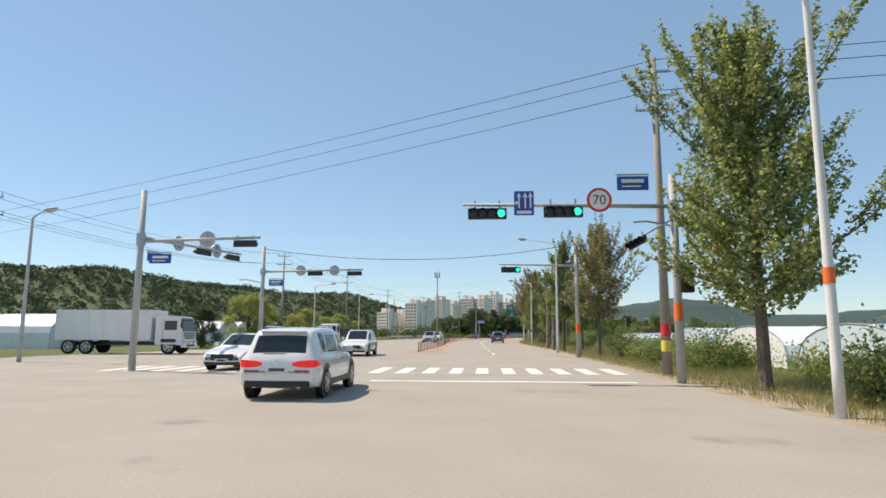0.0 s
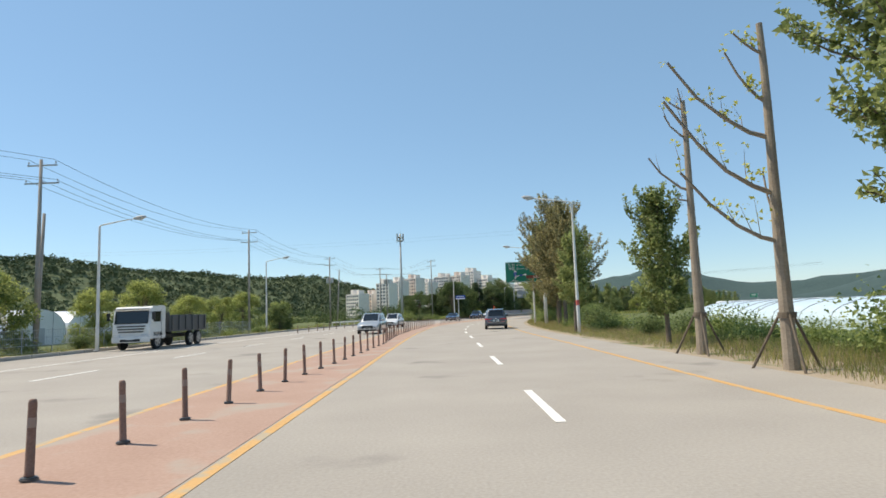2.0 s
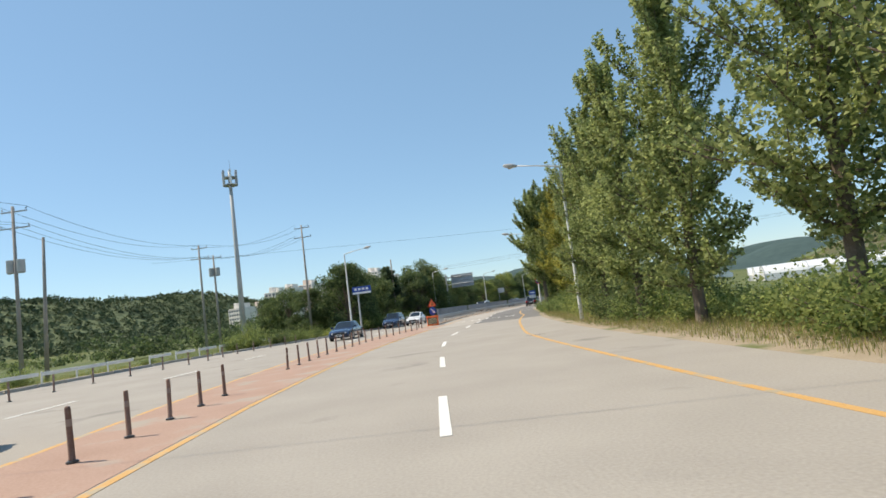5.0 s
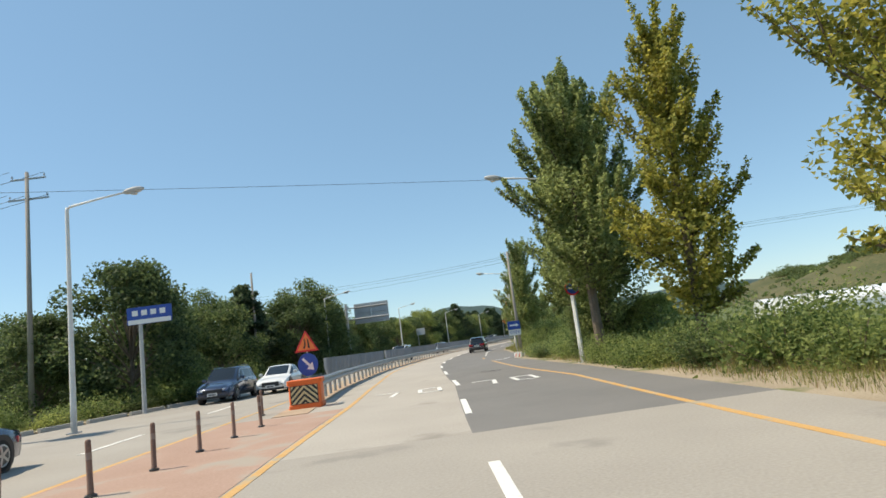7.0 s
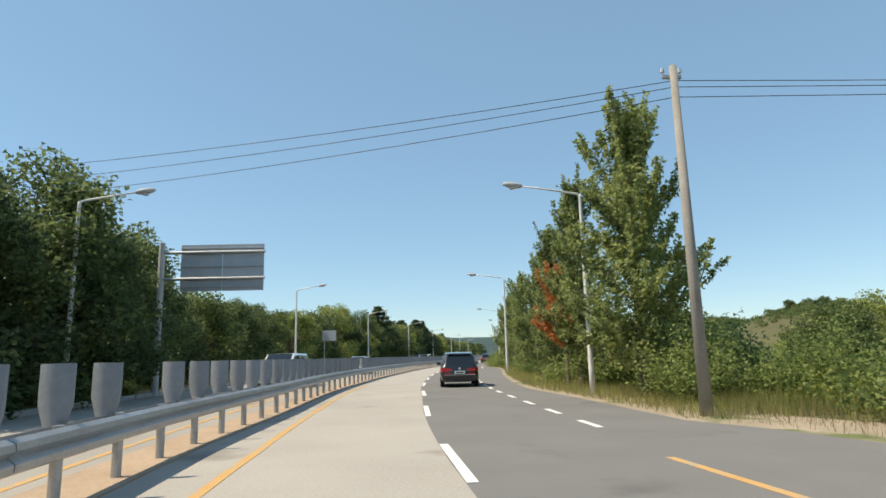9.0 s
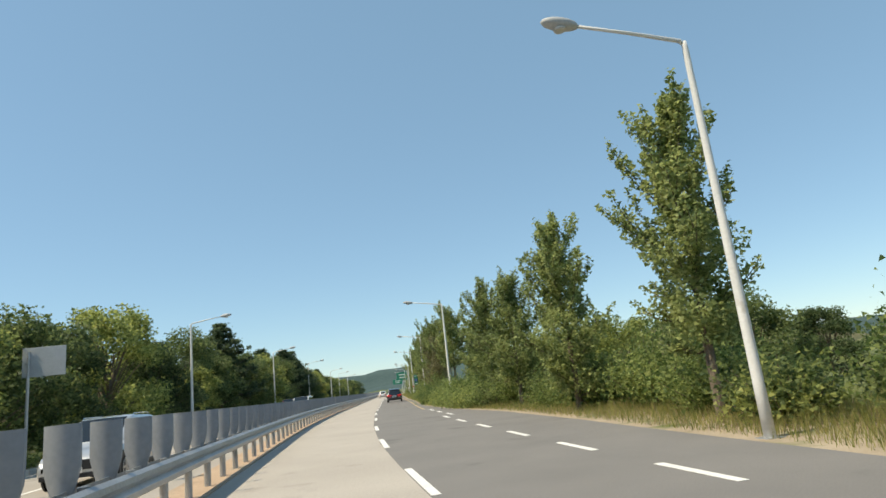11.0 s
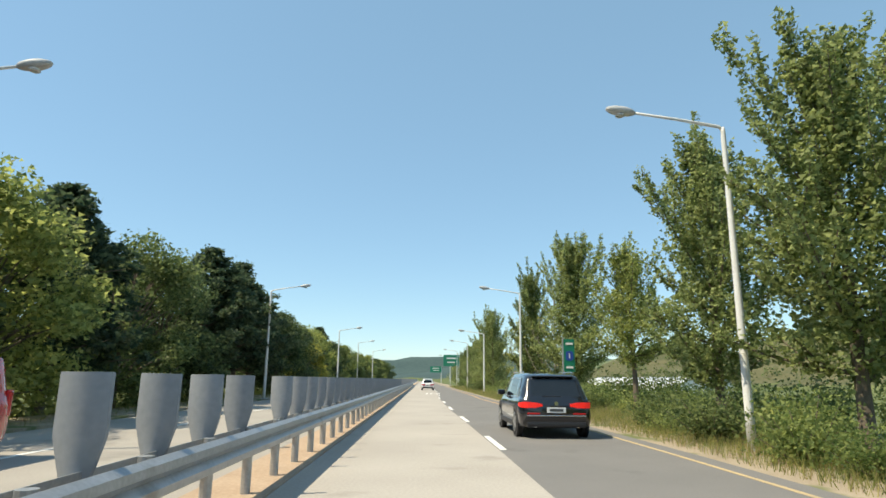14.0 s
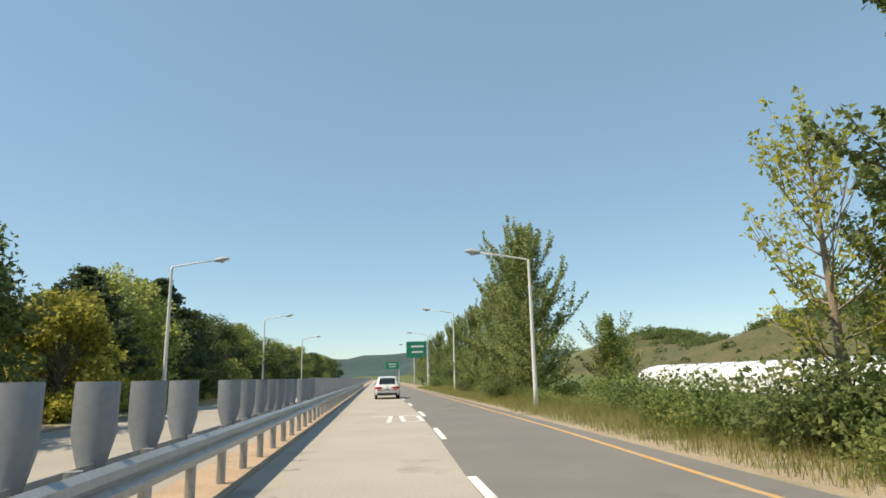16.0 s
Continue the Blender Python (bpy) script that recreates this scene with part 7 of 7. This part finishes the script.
fence = root("fence", pose(0, 0, 0), "pale green mesh fence along the far pavement", "fence")
fpost = part("fence_post", tube([(0, 0, 0), (0, 0, 1.5)], [0.03, 0.03], 8), SIGN_BACK, fence)
fmesh = bmesh.new()
for k in range(17):
    add_tube(fmesh, [(0, k * 0.15, 0.1), (0, k * 0.15, 1.4)], [0.008, 0.008], 4)
for z in (0.1, 0.5, 0.95, 1.4):
    add_tube(fmesh, [(0, 0, z), (0, 2.5, z)], [0.012, 0.012], 4)
fpanel = part("fence_panel", fmesh, SIGN_BACK, fence)
fpost.matrix_basis, fpanel.matrix_basis = stand(60, -24.8), stand(60, -24.8)
for k in range(1, 20):
    again(fpost, fence, stand(60 + k * 2.5, -24.8))
    again(fpanel, fence, stand(60 + k * 2.5, -24.8))
railing = root("guard_fence", pose(0, 0, 0), "low pale steel rail at the far road edge", "railing")
rpost = None
for k in range(12):
    s = 133 + k * 3.0
    m = stand(s, -24.0 + 0.22 * k * (k > 4))
    if rpost is None:
        rpost = part("rail_post", tube([(0, 0, 0), (0, 0, 0.8)], [0.05, 0.05], 8), SIGN_WHITE, railing)
        rbar = part("rail_bar", box((0.05, 3.0, 0.22), (0, 1.5, 0.66), 0.015), SIGN_WHITE, railing)
        rpost.matrix_basis = rbar.matrix_basis = m
    else:
        again(rpost, railing, m)
        again(rbar, railing, m)


def flats(m, width, depth, floors, bays, wall, label):
    """A slab block: storeys with windows, balconies' bands, a stair head on the roof."""
    b = root("apartment_block", m, label, "apartment block", "apartment blocks")
    h = floors * 2.9
    part("wall", box((width, depth, h), (0, 0, h / 2), 0.1), wall, b)
    roof = part("roof", box((width + 0.4, depth + 0.4, 0.7), (0, 0, h + 0.35), 0.1), FLAT_WALL, b)
    part("stair_head", box((width * 0.22, depth * 0.6, 4.0), (-width * 0.2, 0, h + 2.6), 0.1), wall, roof)
    part("stair_head", box((width * 0.16, depth * 0.5, 3.2), (width * 0.25, 0, h + 2.2), 0.1), FLAT_WALL, roof)
    pane = None
    for f in range(floors):
        for k in range(bays):
            x = -width / 2 + (k + 0.5) * width / bays
            place = (x, -depth / 2 - 0.02, f * 2.9 + 1.6)
            if pane is None:
                pane = part("window", box((width / bays * 0.62, 0.12, 1.5), (0, 0, 0), 0.02), WINDOW, b)
                pane.location = place
            else:
                o = again(pane, b)
                o.location = place
    for f in range(0, floors, 1):
        if f % 3 == 0:
            part("floor_band", box((width + 0.1, 0.25, 0.3), (0, -depth / 2 - 0.05, f * 2.9 + 0.15)), FLAT_WALL, b)
    for x in (-width / 2 - 0.1, width / 2 + 0.1, 0):
        part("pier", box((0.8, depth + 0.3, h), (x, 0, h / 2), 0.05), FLAT_WALL, b)
    return b


# bearing in degrees, distance, width, storeys
for k, (way, far_, w, floors) in enumerate(((-6.9, 520, 18, 7), (-5.4, 535, 16, 7), (-4.1, 520, 14, 10), (-2.9, 545, 15, 11), (-1.4, 560, 16, 12), (0.0, 590, 15, 11), (1.5, 600, 18, 13), (3.0, 590, 16, 13), (4.1, 620, 17, 15), (5.6, 610, 18, 12), (7.2, 620, 18, 10), (8.8, 640, 18, 10))):
    a = radians(way)
    flats(pose(1.8 + far_ * math.sin(a), 53 + far_ * math.cos(a), -0.5, 0, 0, (-48, -60, -38, -54)[k % 4]), w, 11, floors, max(4, int(w / 3)), FLAT_PINK if k % 3 == 1 else FLAT_WALL, "pale high apartment block with rows of windows")


def far_woods(name, seed, spots, size, material, label, tufts=60):
    """Woods too far to tell trees apart: domes of many small leafy tufts in one mesh."""
    rng = np.random.default_rng(seed)
    pts = []
    for x, y, z, k in spots:
        r = size * k * rng.uniform(0.7, 1.35)
        d = rng.normal(size=(tufts, 3))
        d /= np.linalg.norm(d, axis=1)[:, None]
        d[:, 2] = np.abs(d[:, 2]) * rng.uniform(0.9, 1.5) - 0.15
        pts.append(np.array([x, y, z + 0.35 * r]) + d * r * rng.uniform(0.65, 1.08, (tufts, 1)))
    leafy = leaf_cards(rng, np.concatenate(pts), size * 1.55 / math.sqrt(tufts))
    return tagged(leaf_mesh(name, leafy, material, None), label, "woods", kind="stuff")


rng2 = random.Random(5)
spots = []
while len(spots) < 9500:
    x, y = rng2.uniform(-620, 160), rng2.uniform(120, 900)
    z = height_at(x, y)
    if z > 2.5:
        spots.append((x, y, z - 0.5, 1.0))
# these woods share the hill's haze-paled colour
far_woods("hill_woods", 51, spots, 3.1, HAZED_HILL, "dense woods covering the hill, their green paled for haze", 22)
spots = []
while len(spots) < 420:
    x, y = rng2.uniform(-330, -45), rng2.uniform(60, 420)
    d = float(far_from_road(np.array([x]), np.array([y]))[0][0])
    if d > 62:
        spots.append((x, y, height_at(x, y) - 0.4, rng2.uniform(0.5, 1.2)))
far_woods("field_woods", 52, spots, 1.9, LEAF_MID, "scrub and small woods beyond the fields", 110)
spots = []
while len(spots) < 620:
    x, y = rng2.uniform(60, 560), rng2.uniform(40, 620)
    d, side, at = (float(v[0]) for v in far_from_road(np.array([x]), np.array([y])))
    if side > 0 and d > 75:
        spots.append((x, y, height_at(x, y) - 0.4, rng2.uniform(0.6, 1.2)))
far_woods("plain_woods", 53, spots, 2.2, LEAF_MID, "scattered woods across the plain", 90)
spots = [(*spot(rng2.uniform(236, 560), rng2.uniform(-30, -21))[:2], -0.3, rng2.uniform(0.9, 1.4)) for _ in range(190)]
far_woods("backing_woods", 54, spots, 2.8, LEAF_DARK, "dark woods behind the first row of trees", 220)
spots = [(*spot(rng2.uniform(182, 235), rng2.uniform(-60, -26))[:2], -0.3, rng2.uniform(0.7, 1.2)) for _ in range(90)]
slope = []
while len(slope) < 820:
    q = rng2.uniform(0, 1)
    x, y = 300 + 130 * q + rng2.gauss(4, 9), 322 + 165 * q + rng2.gauss(4, 9)
    slope.append((x, y, height_at(x, y) - 0.4, rng2.uniform(0.6, 1.2)))
far_woods("slope_woods", 56, slope, 2.5, LEAF_MID, "trees along the top of the dry slope", 80)
far_woods("bend_woods", 55, spots, 2.3, LEAF_DARK, "dark woods on the outside of the bend", 260)
